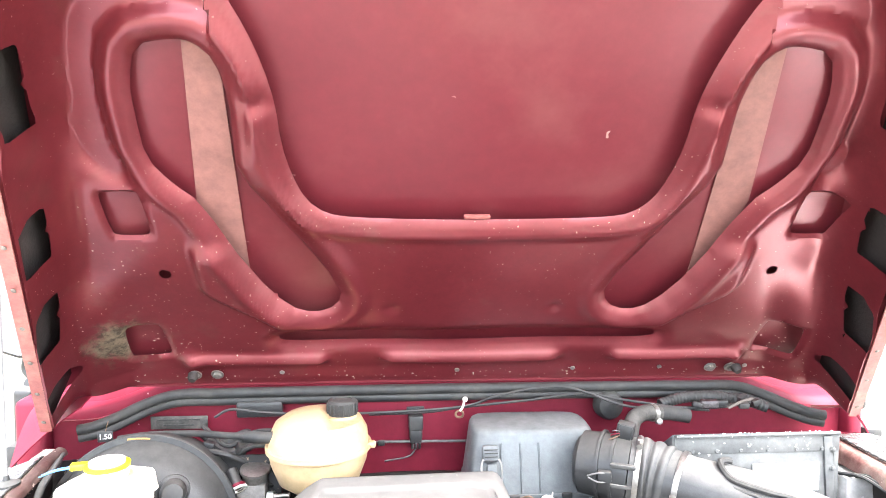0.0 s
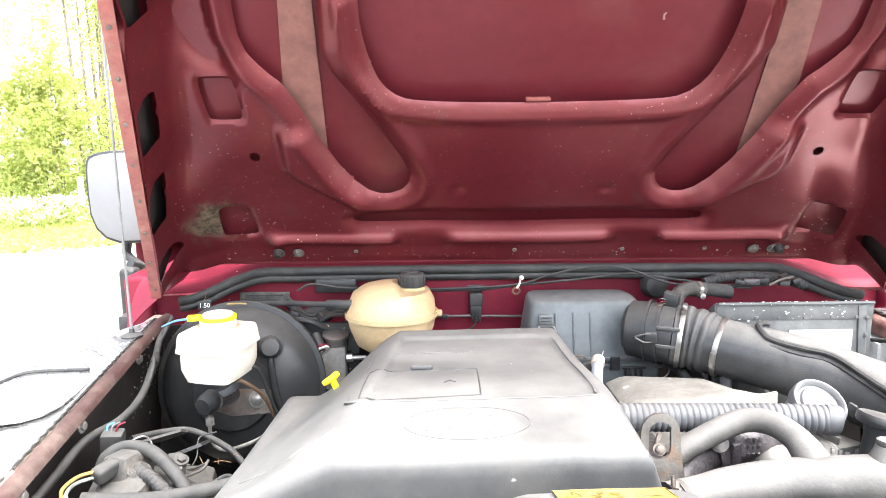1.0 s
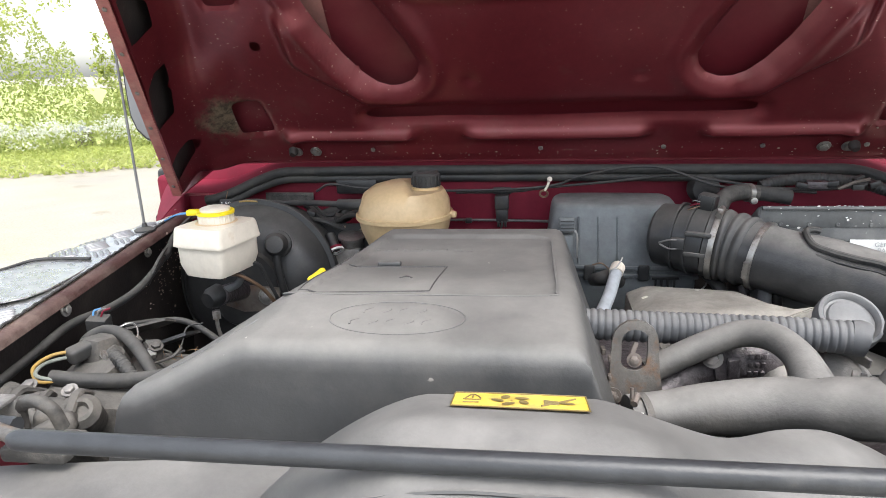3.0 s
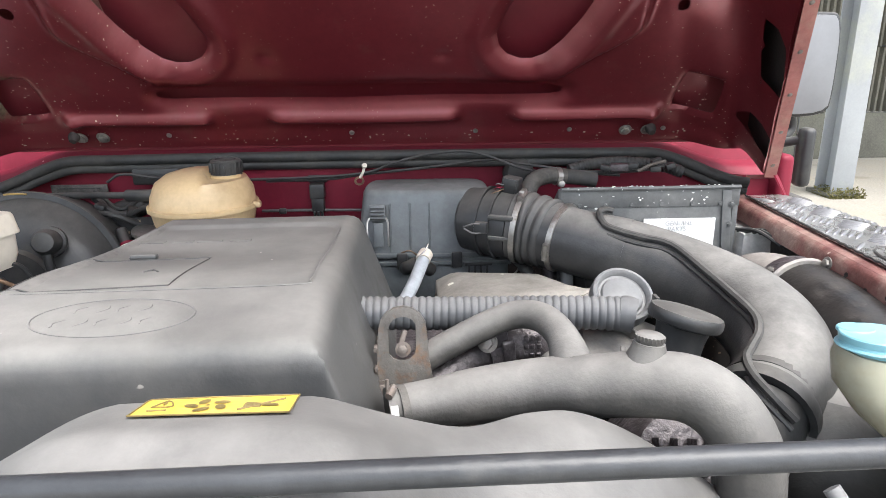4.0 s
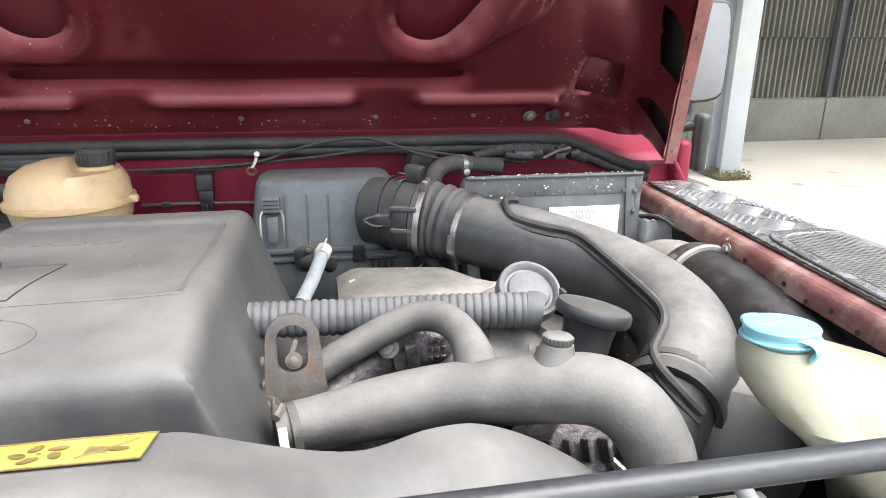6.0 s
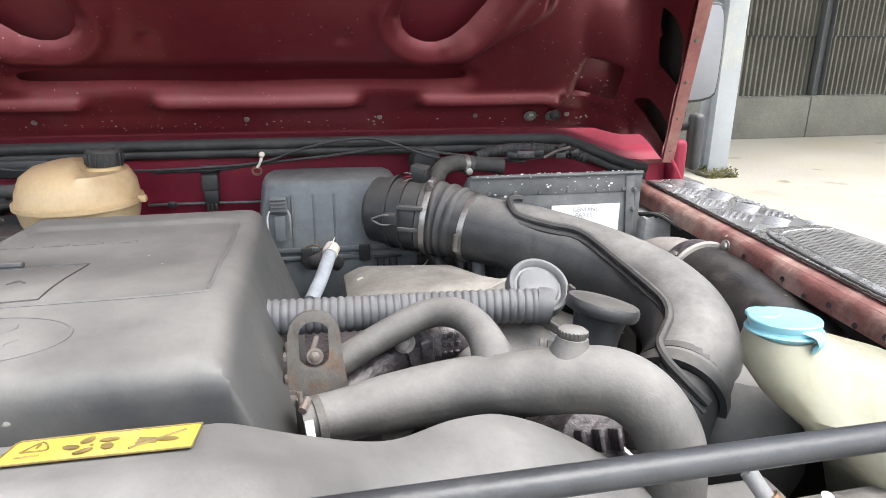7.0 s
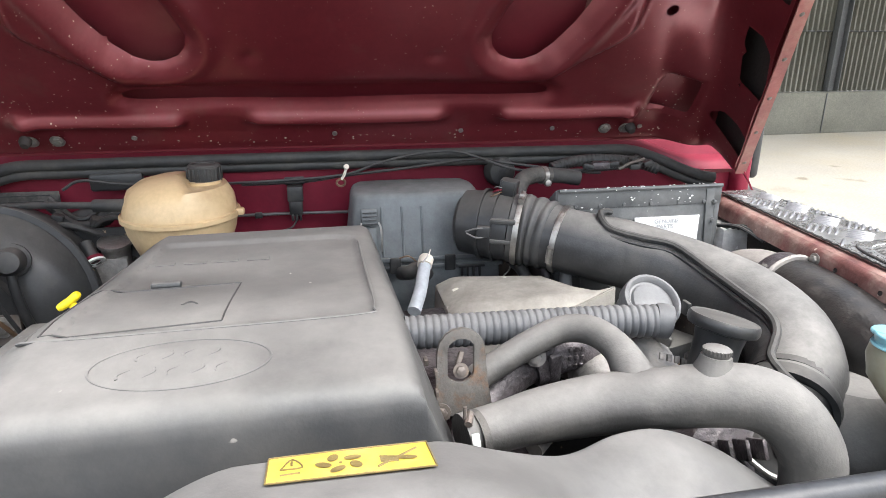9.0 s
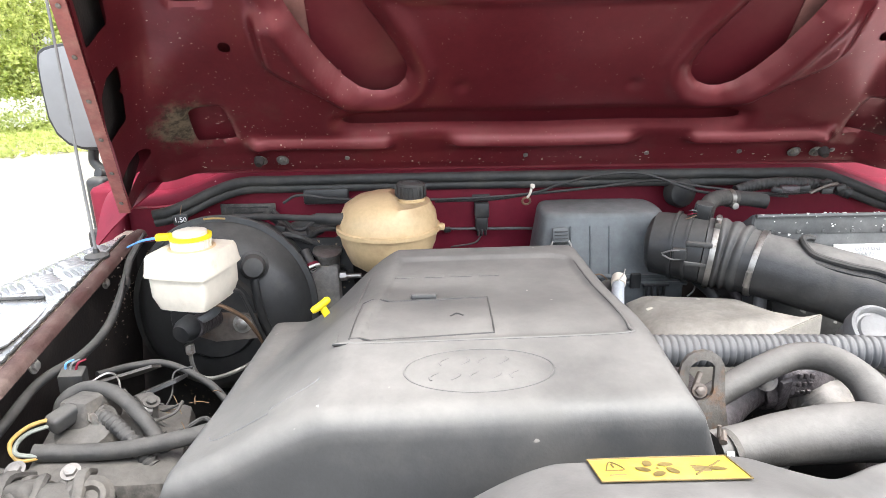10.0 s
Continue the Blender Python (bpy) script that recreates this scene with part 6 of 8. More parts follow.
def airbox():
    a = thing("air_filter_box", (0.1, -0.1, 0.9), "dark grey ribbed plastic air filter box with clips", "air filter box")
    # lid: bevelled block leaning back, cut corner on one side
    bt = bmesh.new()
    rings = []
    for x0, x1, yf, yb, z, d in ((-0.118, 0.108, -0.067, 0.062, -0.050, 0.010), (-0.116, 0.106, -0.066, 0.060, -0.046, 0.010), (-0.106, 0.084, -0.046, 0.056, 0.036, 0.016), (-0.103, 0.080, -0.043, 0.054, 0.0415, 0.016), (-0.098, 0.074, -0.038, 0.050, 0.044, 0.014)):
        rings.append([bt.verts.new((p[0], p[1], z)) for p in chaikin(trim([(x0, yf), (x1, yf), (x1, yb), (x0, yb)], d), 2)])
    for p, q in zip(rings, rings[1:]):
        for i in range(len(p)):
            j = (i + 1) % len(p)
            bt.faces.new((p[i], p[j], q[j], q[i]))
    bt.faces.new(rings[-1])
    bt.faces.new(rings[0][::-1])
    bmesh.ops.recalc_face_normals(bt, faces=bt.faces)
    bmesh.ops.transform(bt, matrix=Matrix.Translation((0.110, -0.078, 1.119)) @ rot(0, 0, -3), verts=bt.verts)
    lid = part("lid", bt, M_AIRBOX, a)
    for x in (0.044, 0.073, 0.101):
        part("rib", tube([(x, -0.144 - 0.05 * (x - 0.11), 1.076), (x, -0.134 - 0.05 * (x - 0.11), 1.115), (x, -0.1265 - 0.05 * (x - 0.11), 1.145)], 0.0016, 5, 8), M_AIRBOX, lid)
    part("lid_rim", box((0.115, -0.082, 1.070), (0.218, 0.128, 0.008), 0.003, m=rot(0, 0, -3)), M_AIRBOX, a)
    base = part("base", box((0.118, -0.080, 1.020), (0.205, 0.118, 0.095), 0.008, 3, m=rot(0, 0, -3)), M_AIRBOX, a)
    part("base_rim", box((0.117, -0.081, 1.057), (0.214, 0.125, 0.006), 0.002, m=rot(0, 0, -3)), M_AIRBOX, base)
    for x, z, w in ((0.060, 1.064, 0.016), (0.140, 1.064, 0.016)):
        part("clasp", box((x, -0.148, z), (w, 0.006, 0.024), 0.002), M_BLACK, a)
    sc = part("side_clip", box((0.026, -0.1335, 1.134), (0.024, 0.010, 0.024), 0.003, m=rot(-14, 0, 0)), M_AIRBOX, a, "ribbed snap clip with wire legs")
    for k in range(4):
        part("clip_ridge", box((0.026, -0.1395 - 0.0012 * k, 1.142 - 0.005 * k), (0.020, 0.002, 0.0018), 0.0005, m=rot(-14, 0, 0)), M_BLACK, sc)
    for dx in (-0.015, 0.015):
        part("clip_wire", tube([(0.026 + dx * 0.8, -0.140, 1.128), (0.026 + dx, -0.144, 1.120), (0.026 + dx, -0.149, 1.100), (0.026 + dx, -0.150, 1.088)], 0.0015, 4, 6), M_STEEL, sc)
    part("clip_leg", box((0.027, -0.146, 1.104), (0.014, 0.004, 0.034), 0.001, m=rot(-10, 0, 0)), M_AIRBOX, sc)
    for k in range(4):
        part("vent_tooth", box((0.158 + 0.009 * k, -0.1475, 1.047), (0.0035, 0.006, 0.016), 0.001), M_BLACK, base)
    part("vent_bar", box((0.172, -0.148, 1.056), (0.040, 0.006, 0.004), 0.001), M_BLACK, base)
    part("wire_clip", tube([(0.222, -0.146, 1.066), (0.230, -0.150, 1.058), (0.230, -0.150, 1.046), (0.222, -0.148, 1.036)], 0.0013, 6, 6), M_STEEL, base)


airbox()


def battery_cover():
    b = thing("battery_box", (0.4, -0.13, 0.9), "dark grey flecked battery box cover with a white label", "battery box")
    bm = box((0.395, -0.165, 1.084), (0.245, 0.105, 0.19), 0.005, 2, m=rot(0, 0, -2))
    for v in bm.verts:
        if v.co.z > 1.17 and v.co.y > -0.20:
            v.co.z -= 0.065
    part("body", bm, M_BATBOX, b)
    part("top_flange", box((0.395, -0.2175, 1.166), (0.243, 0.003, 0.028), 0.001, m=rot(0, 0, -2)), M_BATBOX, b)
    for x in (0.30, 0.335, 0.37, 0.41, 0.452, 0.49):
        part("rivet", revolve([(0.0030, 0), (0.0026, 0.0012), (0.0012, 0.0014), (0, 0.0006)], (x, -0.2195 - 0.035 * (x - 0.395), 1.156), (0, -1, 0), 10), M_BATBOX, b)
    part("front_edge_strip", box((0.5115, -0.2215, 1.09), (0.008, 0.003, 0.18), 0.001, m=rot(0, 0, -2)), M_BATBOX, b)
    lab = part("label", box((0.437, -0.2205, 1.116), (0.098, 0.0016, 0.040), 0, m=rot(0, 0, -2)), M_PAPER, b, "white printed label with grey writing")
    for words, x, z in (("GENUINE", 0.436, 1.1295), ("PARTS", 0.434, 1.1215)):
        fc = bpy.data.curves.new("lettering", "FONT")
        fc.body, fc.size, fc.align_x, fc.align_y, fc.extrude = words, 0.0088, "CENTER", "CENTER", 0.0002
        fo = new("lettering", fc)
        fo.data.materials.append(M_TEXT)
        fo.parent = lab
        fo.matrix_basis = (b.matrix_basis @ lab.matrix_basis).inverted() @ Matrix.Translation((x, -0.2222, z)) @ rot(90, 0, -2)
    strap = part("corner_strap", box((0.503, -0.2225, 1.10), (0.013, 0.004, 0.15), 0.0015, m=rot(0, -4, -2)), M_BATBOX, b)
    for z in (1.155, 1.128):
        part("strap_bolt", bolt((0.505, -0.2245, z), (0, -1, 0), 0.003), M_BATBOX, strap)
    M_FLAKE = mat("white_flake", (0.62, 0.62, 0.60), 0.7, vary=0.3, scale=60, bump=0.1)
    flakes("white_flakes", lambda r: ((r.uniform(0.28, 0.51), -0.2195 - 0.035 * 0.05, r.uniform(1.152, 1.178)), (1, 0, 0), (0, 0, 1)), 34, 0.0028, M_FLAKE, b, 8)
    flakes("white_flakes", lambda r: ((r.uniform(0.28, 0.51), r.uniform(-0.2235, -0.217), 1.1812), (1, 0, 0), (0, 1, 0)), 30, 0.0024, M_FLAKE, b, 9)
    part("edge_bead", tube([(0.275, -0.2165, 1.1785), (0.40, -0.2205, 1.1785), (0.515, -0.2245, 1.1785)], 0.0028, 4, 8), M_BATBOX, b)
    tray = box((0.568, -0.185, 1.065), (0.085, 0.09, 0.10), 0.010, 2, m=rot(0, 0, -2))
    solo("side_tray", tray, M_TRAY, "pale grey tray beside the battery box", "tray")


battery_cover()


def washer_bottle():
    w = thing("washer_bottle", (0.45, -0.62, 0.9), "yellowed translucent washer bottle with pale blue cap", "washer bottle")
    bt = bmesh.new()
    rings = []
    for z, x0, x1, y0, y1 in ((0.93, 0.515, 0.545, -0.700, -0.610), (1.00, 0.490, 0.545, -0.705, -0.605), (1.05, 0.452, 0.545, -0.705, -0.600), (1.09, 0.408, 0.540, -0.695, -0.600), (1.112, 0.392, 0.510, -0.672, -0.602), (1.130, 0.388, 0.456, -0.662, -0.605), (1.1405, 0.3895, 0.4345, -0.656, -0.609)):
        cx, cy = (x0 + x1) / 2, (y0 + y1) / 2
        o = chaikin([((x0 - cx), (y0 - cy)), ((x1 - cx), (y0 - cy)), ((x1 - cx), (y1 - cy)), ((x0 - cx), (y1 - cy))], 3)
        k = 1.10
        rings.append([bt.verts.new((cx + p[0] * k, cy + p[1] * k, z)) for p in o])
    for p, q in zip(rings, rings[1:]):
        for i in range(len(p)):
            j = (i + 1) % len(p)
            bt.faces.new((p[i], p[j], q[j], q[i]))
    bt.faces.new(rings[-1])
    bt.faces.new(rings[0][::-1])
    bmesh.ops.recalc_face_normals(bt, faces=bt.faces)
    part("body", bt, M_WASH, w)
    tilt = (0.0, 0.09, 1)
    cap = part("cap", revolve([(0.022, -0.0080), (0.0225, -0.0045), (0.0272, -0.0045), (0.0278, -0.0036), (0.0272, -0.0026), (0.0250, -0.0022), (0.0248, -0.0004), (0.0254, 0.0004), (0.0258, 0.0046), (0.0250, 0.0056), (0.019, 0.0052), (0.006, 0.0050), (0, 0.0050)], (0.4115, -0.633, 1.1465), tilt, 48), M_BLUE, w, "pale blue flip cap with a strap")
    part("hinge_lobe", revolve([(0.013, 0.0), (0.013, 0.0020), (0.012, 0.0030), (0, 0.0032)], (0.4045, -0.618, 1.1480), tilt, 28), M_BLUE, cap)
    part("strap", tube([(0.4085, -0.647, 1.1510), (0.4105, -0.653, 1.1508), (0.4165, -0.6600, 1.1490), (0.4185, -0.6630, 1.1440), (0.4170, -0.6600, 1.1375)], 0.0068, 5, 10, flat=0.3), M_BLUE, cap)


washer_bottle()

# ---- cables, clips and small fittings along the bulkhead ----
def bulkhead_fittings():
    c = thing("bonnet_cable", (0, -0.02, 1.16), "pair of thin black cables looping along the bulkhead", "cable")
    part("upper_cable", tube([(-0.40, -0.02, 1.168), (-0.373, -0.02, 1.180), (-0.31, -0.02, 1.172), (-0.155, -0.02, 1.167), (-0.007, -0.02, 1.172), (0.05, -0.03, 1.190), (0.106, -0.04, 1.204), (0.160, -0.05, 1.209), (0.20, -0.055, 1.200), (0.250, -0.065, 1.182), (0.30, -0.075, 1.175)], 0.0022, 8, 8), M_RUBBER, c)
    part("lower_cable", tube([(-0.155, -0.012, 1.162), (-0.06, -0.012, 1.163), (0.0, -0.014, 1.170), (0.10, -0.022, 1.180), (0.20, -0.035, 1.192), (0.256, -0.055, 1.187), (0.353, -0.07, 1.174), (0.40, -0.075, 1.170)], 0.0022, 8, 8), M_RUBBER, c)
    cl = thing("cable_clip", (0, -0.01, 1.16), "small pale plastic cable clip on the bulkhead", "clip")
    part("head", revolve([(0, 0.004), (0.004, 0.003), (0.0045, 0.0), (0.003, -0.002), (0, -0.002)], (0.003, -0.022, 1.185), (0.3, -0.8, 0.5), 12), M_RES, cl)
    part("stem", tube([(0.003, -0.018, 1.184), (0.0, -0.022, 1.174), (-0.005, -0.022, 1.166)], 0.0022, 4, 8), M_RES, cl)
    part("ring", tube([(-0.006 + 0.0065 * math.cos(a), -0.022, 1.161 + 0.0055 * math.sin(a)) for a in np.linspace(0, 2 * math.pi, 13)], 0.0018, 2, 6), M_COPPER, cl)
    r = thing("relay", (-0.077, 0.0, 1.09), "black relay plugged to a bulkhead bracket", "relay")
    part("bracket", box((-0.077, 0.012, 1.160), (0.030, 0.004, 0.012), 0.001), M_BLACK, r)
    part("body", box((-0.077, 0.002, 1.142), (0.024, 0.018, 0.024), 0.002), M_BLACK, r)
    part("socket", box((-0.077, 0.004, 1.118), (0.020, 0.016, 0.024), 0.003, taper=(1.1, 1)), M_BLACK, r)
    for dx in (-0.006, 0, 0.006):
        part("terminal", box((-0.077 + dx, -0.003, 1.104), (0.004, 0.008, 0.010), 0.001), M_BLACK, r)
    part("wire", tube([(-0.078, 0.002, 1.102), (-0.080, 0.0, 1.094), (-0.092, -0.005, 1.086), (-0.13, -0.012, 1.083)], 0.0014, 6, 6), M_BLACK, r)
    for x, z, rr in ((-0.104, 1.125, 0.0038), (-0.147, 1.128, 0.0042), (0.62, 1.16, 0.004)):
        solo("bulkhead_screw", revolve([(0, 0.003), (rr * 0.6, 0.003), (rr, 0.0015), (rr, 0), (rr * 1.5, 0)], (x, bulk_y(x) - 0.002, z), (0, -1, 0), 12), M_RES, "pale screw head on the bulkhead", "screw", group="bulkhead screws")
    solo("brake_line", tube([(-0.17, 0.004, 1.110), (-0.10, 0.002, 1.110), (0.0, 0.0, 1.108), (0.05, -0.003, 1.107)], 0.0024, 6, 8), M_DKWIRE, "thin steel brake line clipped along the bulkhead", "pipe")
    solo("line_clip", box((-0.135, -0.001, 1.110), (0.012, 0.008, 0.009), 0.002), M_BLACK, "black clip on the brake line", "clip")
    p = thing("data_plate", (-0.47, 0.03, 1.13), "weathered grey metal data plate on the bulkhead", "plate")
    part("plate", box((-0.472, bulk_y(-0.472) - 0.004, 1.144), (0.094, 0.002, 0.022), 0.001, m=rot(0, 0, -2.6)), M_GRIME, p)
    for k in range(2):
        part("text_bar", box((-0.472, bulk_y(-0.472) - 0.0058, 1.149 - 0.009 * k), (0.07 - 0.02 * k, 0.001, 0.002), 0, m=rot(0, 0, -2.6)), M_BLACK, p)
    t = thing("hanging_tag", (-0.585, -0.06, 1.12), "small black tag with white number hung on wire", "tag")
    part("tag", box((-0.556, -0.048, 1.152), (0.022, 0.002, 0.017), 0.001, m=rot(0, 0, 8)), M_BLACK, t)
    part("wire", tube([(-0.556, -0.047, 1.160), (-0.556, -0.042, 1.166), (-0.556, -0.036, 1.172)], 0.0007, 5, 5), M_COPPER, t)
    fc = bpy.data.curves.new("number", "FONT")
    fc.body, fc.size, fc.align_x, fc.align_y, fc.extrude = "1.50", 0.011, "CENTER", "CENTER", 0.0003
    fo = new("number", fc)
    fo.data.materials.append(M_PAPER)
    fo.parent = t
    fo.matrix_basis = t.matrix_basis.inverted() @ Matrix.Translation((-0.5559, -0.0496, 1.152)) @ rot(90, 0, 8)
    # wiring behind the tank
    w = thing("wiring_loom", (-0.37, -0.03, 1.08), "taped black wiring bundle beside the servo", "wiring")
    random.seed(11)
    for k in range(9):
        y = -0.03 - 0.008 * (k % 4)
        z0 = 1.158 - 0.010 * k
        pts = [(-0.415 + random.uniform(-0.01, 0.01), y, z0), (-0.375, y - random.uniform(0, 0.03), z0 - random.uniform(0, 0.03)), (-0.335, y - random.uniform(0, 0.02), z0 + random.uniform(-0.03, 0.01)), (-0.29, y, z0 - random.uniform(0, 0.02))]
        part("cable", tube(pts, random.uniform(0.003, 0.007), 7, 8), M_BLACK if k % 3 else M_RUBBER, w)
    part("wrapped_bundle", box((-0.37, -0.03, 1.125), (0.07, 0.03, 0.035), 0.012, 3, m=rot(0, -20, 0)), M_RUBBER, w)
    part("mount_plate", box((-0.335, 0.012, 1.170), (0.075, 0.012, 0.026), 0.004), M_BLACK, w)
    for k, (x, z) in enumerate(((-0.40, 1.135), (-0.385, 1.112), (-0.352, 1.128))):
        part("connector", box((x, -0.055, z), (0.016, 0.016, 0.013), 0.003, m=rot(10 * k, 20, 15 * k)), M_BLACK, w)
    v = thing("fuel_valve_block", (-0.33, -0.07, 1.0), "grey cast valve block with round metal cap and plug", "valve block")
    part("block", box((-0.336, -0.065, 1.045), (0.052, 0.050, 0.075), 0.005, 2), M_CAST, v)
    part("round_cap", revolve([(0.019, -0.02), (0.019, 0.002), (0.0225, 0.003), (0.0225, 0.008), (0.018, 0.010), (0, 0.010)], (-0.328, -0.072, 1.096), (0.05, -0.25, 1), 28), M_GALV, v, "round bright metal cap")
    pl = part("plug", tube([(-0.362, -0.085, 1.106), (-0.356, -0.092, 1.096), (-0.350, -0.098, 1.086)], 0.009, 4, 12), M_BLACK, v, "black plug with a red and white collar")
    part("red_collar", revolve([(0.008, -0.002), (0.0125, -0.002), (0.0125, 0.002), (0.008, 0.002)], (-0.350, -0.098, 1.086), (0.4, -0.5, -0.7), 18), M_RED, pl)
    part("white_collar", revolve([(0.008, 0.003), (0.0135, 0.003), (0.0135, 0.006), (0.008, 0.006)], (-0.350, -0.098, 1.086), (0.4, -0.5, -0.7), 18), M_PAPER, pl)
    part("spigot", tube([(-0.312, -0.080, 1.062), (-0.296, -0.084, 1.063), (-0.275, -0.086, 1.064)], 0.004, 4, 10), M_STEEL, v)
    part("spigot_nut", tube([(-0.308, -0.081, 1.062), (-0.298, -0.083, 1.063)], 0.0075, 2, 6), M_STEEL, v)
    for k in range(3):
        part("loose_wire", tube([(-0.375, -0.09, 1.075 - 0.004 * k), (-0.362, -0.10, 1.066 - 0.004 * k), (-0.352, -0.098, 1.072)], 0.0011, 5, 5), (M_COPPER, M_YELLOW, M_BLACK)[k], v)


bulkhead_fittings()


def insulation():
    # black fill added over the red bulkhead so gaps in the bay stay dark
    b = sheet(lambda u, v: (u, bulk_y(u) - 0.022 + 0.006 * math.sin(u * 21) * math.sin(v * 17), v), np.linspace(-0.30, 0.60, 31), np.linspace(0.60, 1.055, 9), thick=0.006)
    solo("bulkhead_insulation", b, M_DARK, "black sheet added to darken the low bulkhead", "insulation")


insulation()


def upper_hoses():
    g = thing("bulkhead_grommet", (0.25, -0.02, 1.14), "round black rubber grommet on the bulkhead", "grommet")
    part("boot", revolve([(0.024, -0.01), (0.025, 0.006), (0.021, 0.014), (0.012, 0.018), (0, 0.018)], (0.252, -0.012, 1.166), (0.1, -1, 0.1), 28), M_RUBBER, g)
    e = thing("breather_elbow", (0.27, -0.08, 1.12), "grey brown rubber elbow hose with a bright clip", "hose")
    part("elbow", tube([(0.246, -0.125, 1.140), (0.250, -0.118, 1.160), (0.262, -0.105, 1.172), (0.285, -0.092, 1.175), (0.31, -0.085, 1.172)], 0.0125, 8, 18), M_GRIME, e)
    part("clip_band", revolve([(0.0125, -0.004), (0.014, -0.004), (0.014, 0.004), (0.0125, 0.004)], (0.298, -0.088, 1.1735), (1, 0.3, -0.05), 24), M_GALV, e, "bright worm clip")
    part("clip_screw", revolve([(0.0, 0.004), (0.005, 0.003), (0.006, -0.004), (0, -0.004)], (0.302, -0.103, 1.164), (0, -1, 0.1), 12), M_GALV, e)
    part("tail", tube([(0.305, -0.086, 1.1725), (0.33, -0.083, 1.170), (0.36, -0.085, 1.165)], 0.0115, 6, 16), M_RUBBER, e)
    h = thing("vacuum_hose", (0.40, -0.06, 1.15), "black corrugated conduit lying behind the battery box", "hose")
    part("conduit", tube([(0.325, -0.055, 1.176), (0.36, -0.05, 1.184), (0.40, -0.052, 1.187), (0.440, -0.058, 1.185), (0.475, -0.066, 1.180), (0.50, -0.075, 1.172)], 0.009, 30, 14, wave=lambda s: 1 + 0.05 * math.sin(s * 2 * math.pi / 0.006)), M_RUBBER, h)
    part("thin_pipe", tube([(0.30, -0.075, 1.180), (0.36, -0.078, 1.176), (0.42, -0.082, 1.178), (0.465, -0.085, 1.184)], 0.003, 8, 8), M_BLACK, h)
    part("joiner", box((0.395, -0.085, 1.184), (0.030, 0.012, 0.012), 0.003, m=rot(0, 0, -5)), M_OILY, h)
    for x, y, z in ((0.372, -0.09, 1.184), (0.415, -0.09, 1.186), (0.452, -0.085, 1.192), (0.475, -0.085, 1.184), (0.448, -0.095, 1.182)):
        part("fitting", box((x, y, z), (0.016, 0.010, 0.009), 0.002, m=rot(0, random.uniform(-25, 25), random.uniform(-25, 25))), M_BLACK, h)
    part("lever", tube([(0.420, -0.098, 1.180), (0.44, -0.100, 1.190), (0.462, -0.096, 1.194)], 0.0025, 5, 8), M_RUST, h)
    # under the duct: dark hoses and a pale stub
    d = thing("lower_hose_run", (0.25, -0.2, 1.0), "dark hoses and brackets under the intake duct", "hose")
    for k, pts in enumerate(([(0.225, -0.165, 1.070), (0.235, -0.20, 1.060), (0.25, -0.21, 1.02)], [(0.245, -0.18, 1.075), (0.262, -0.21, 1.065), (0.275, -0.22, 1.01)], [(0.28, -0.20, 1.07), (0.30, -0.22, 1.06), (0.31, -0.22, 1.0)])):
        part("hose", tube(pts, 0.009 - 0.002 * (k == 1), 6, 12), M_BLACK if k != 1 else M_OILY, d)
    part("pale_stub", tube([(0.278, -0.245, 1.085), (0.279, -0.246, 1.07), (0.28, -0.247, 1.05)], 0.0085, 4, 14), M_PALE, d)
    part("dark_pipe", tube([(0.065, -0.175, 1.062), (0.072, -0.20, 1.072), (0.085, -0.195, 1.075), (0.10, -0.18, 1.06)], 0.010, 6, 14), M_BLACK, d)
    part("clip_wire", tube([(0.060, -0.190, 1.090), (0.072, -0.196, 1.094), (0.085, -0.190, 1.082)], 0.0012, 5, 6), M_COPPER, d)


upper_hoses()


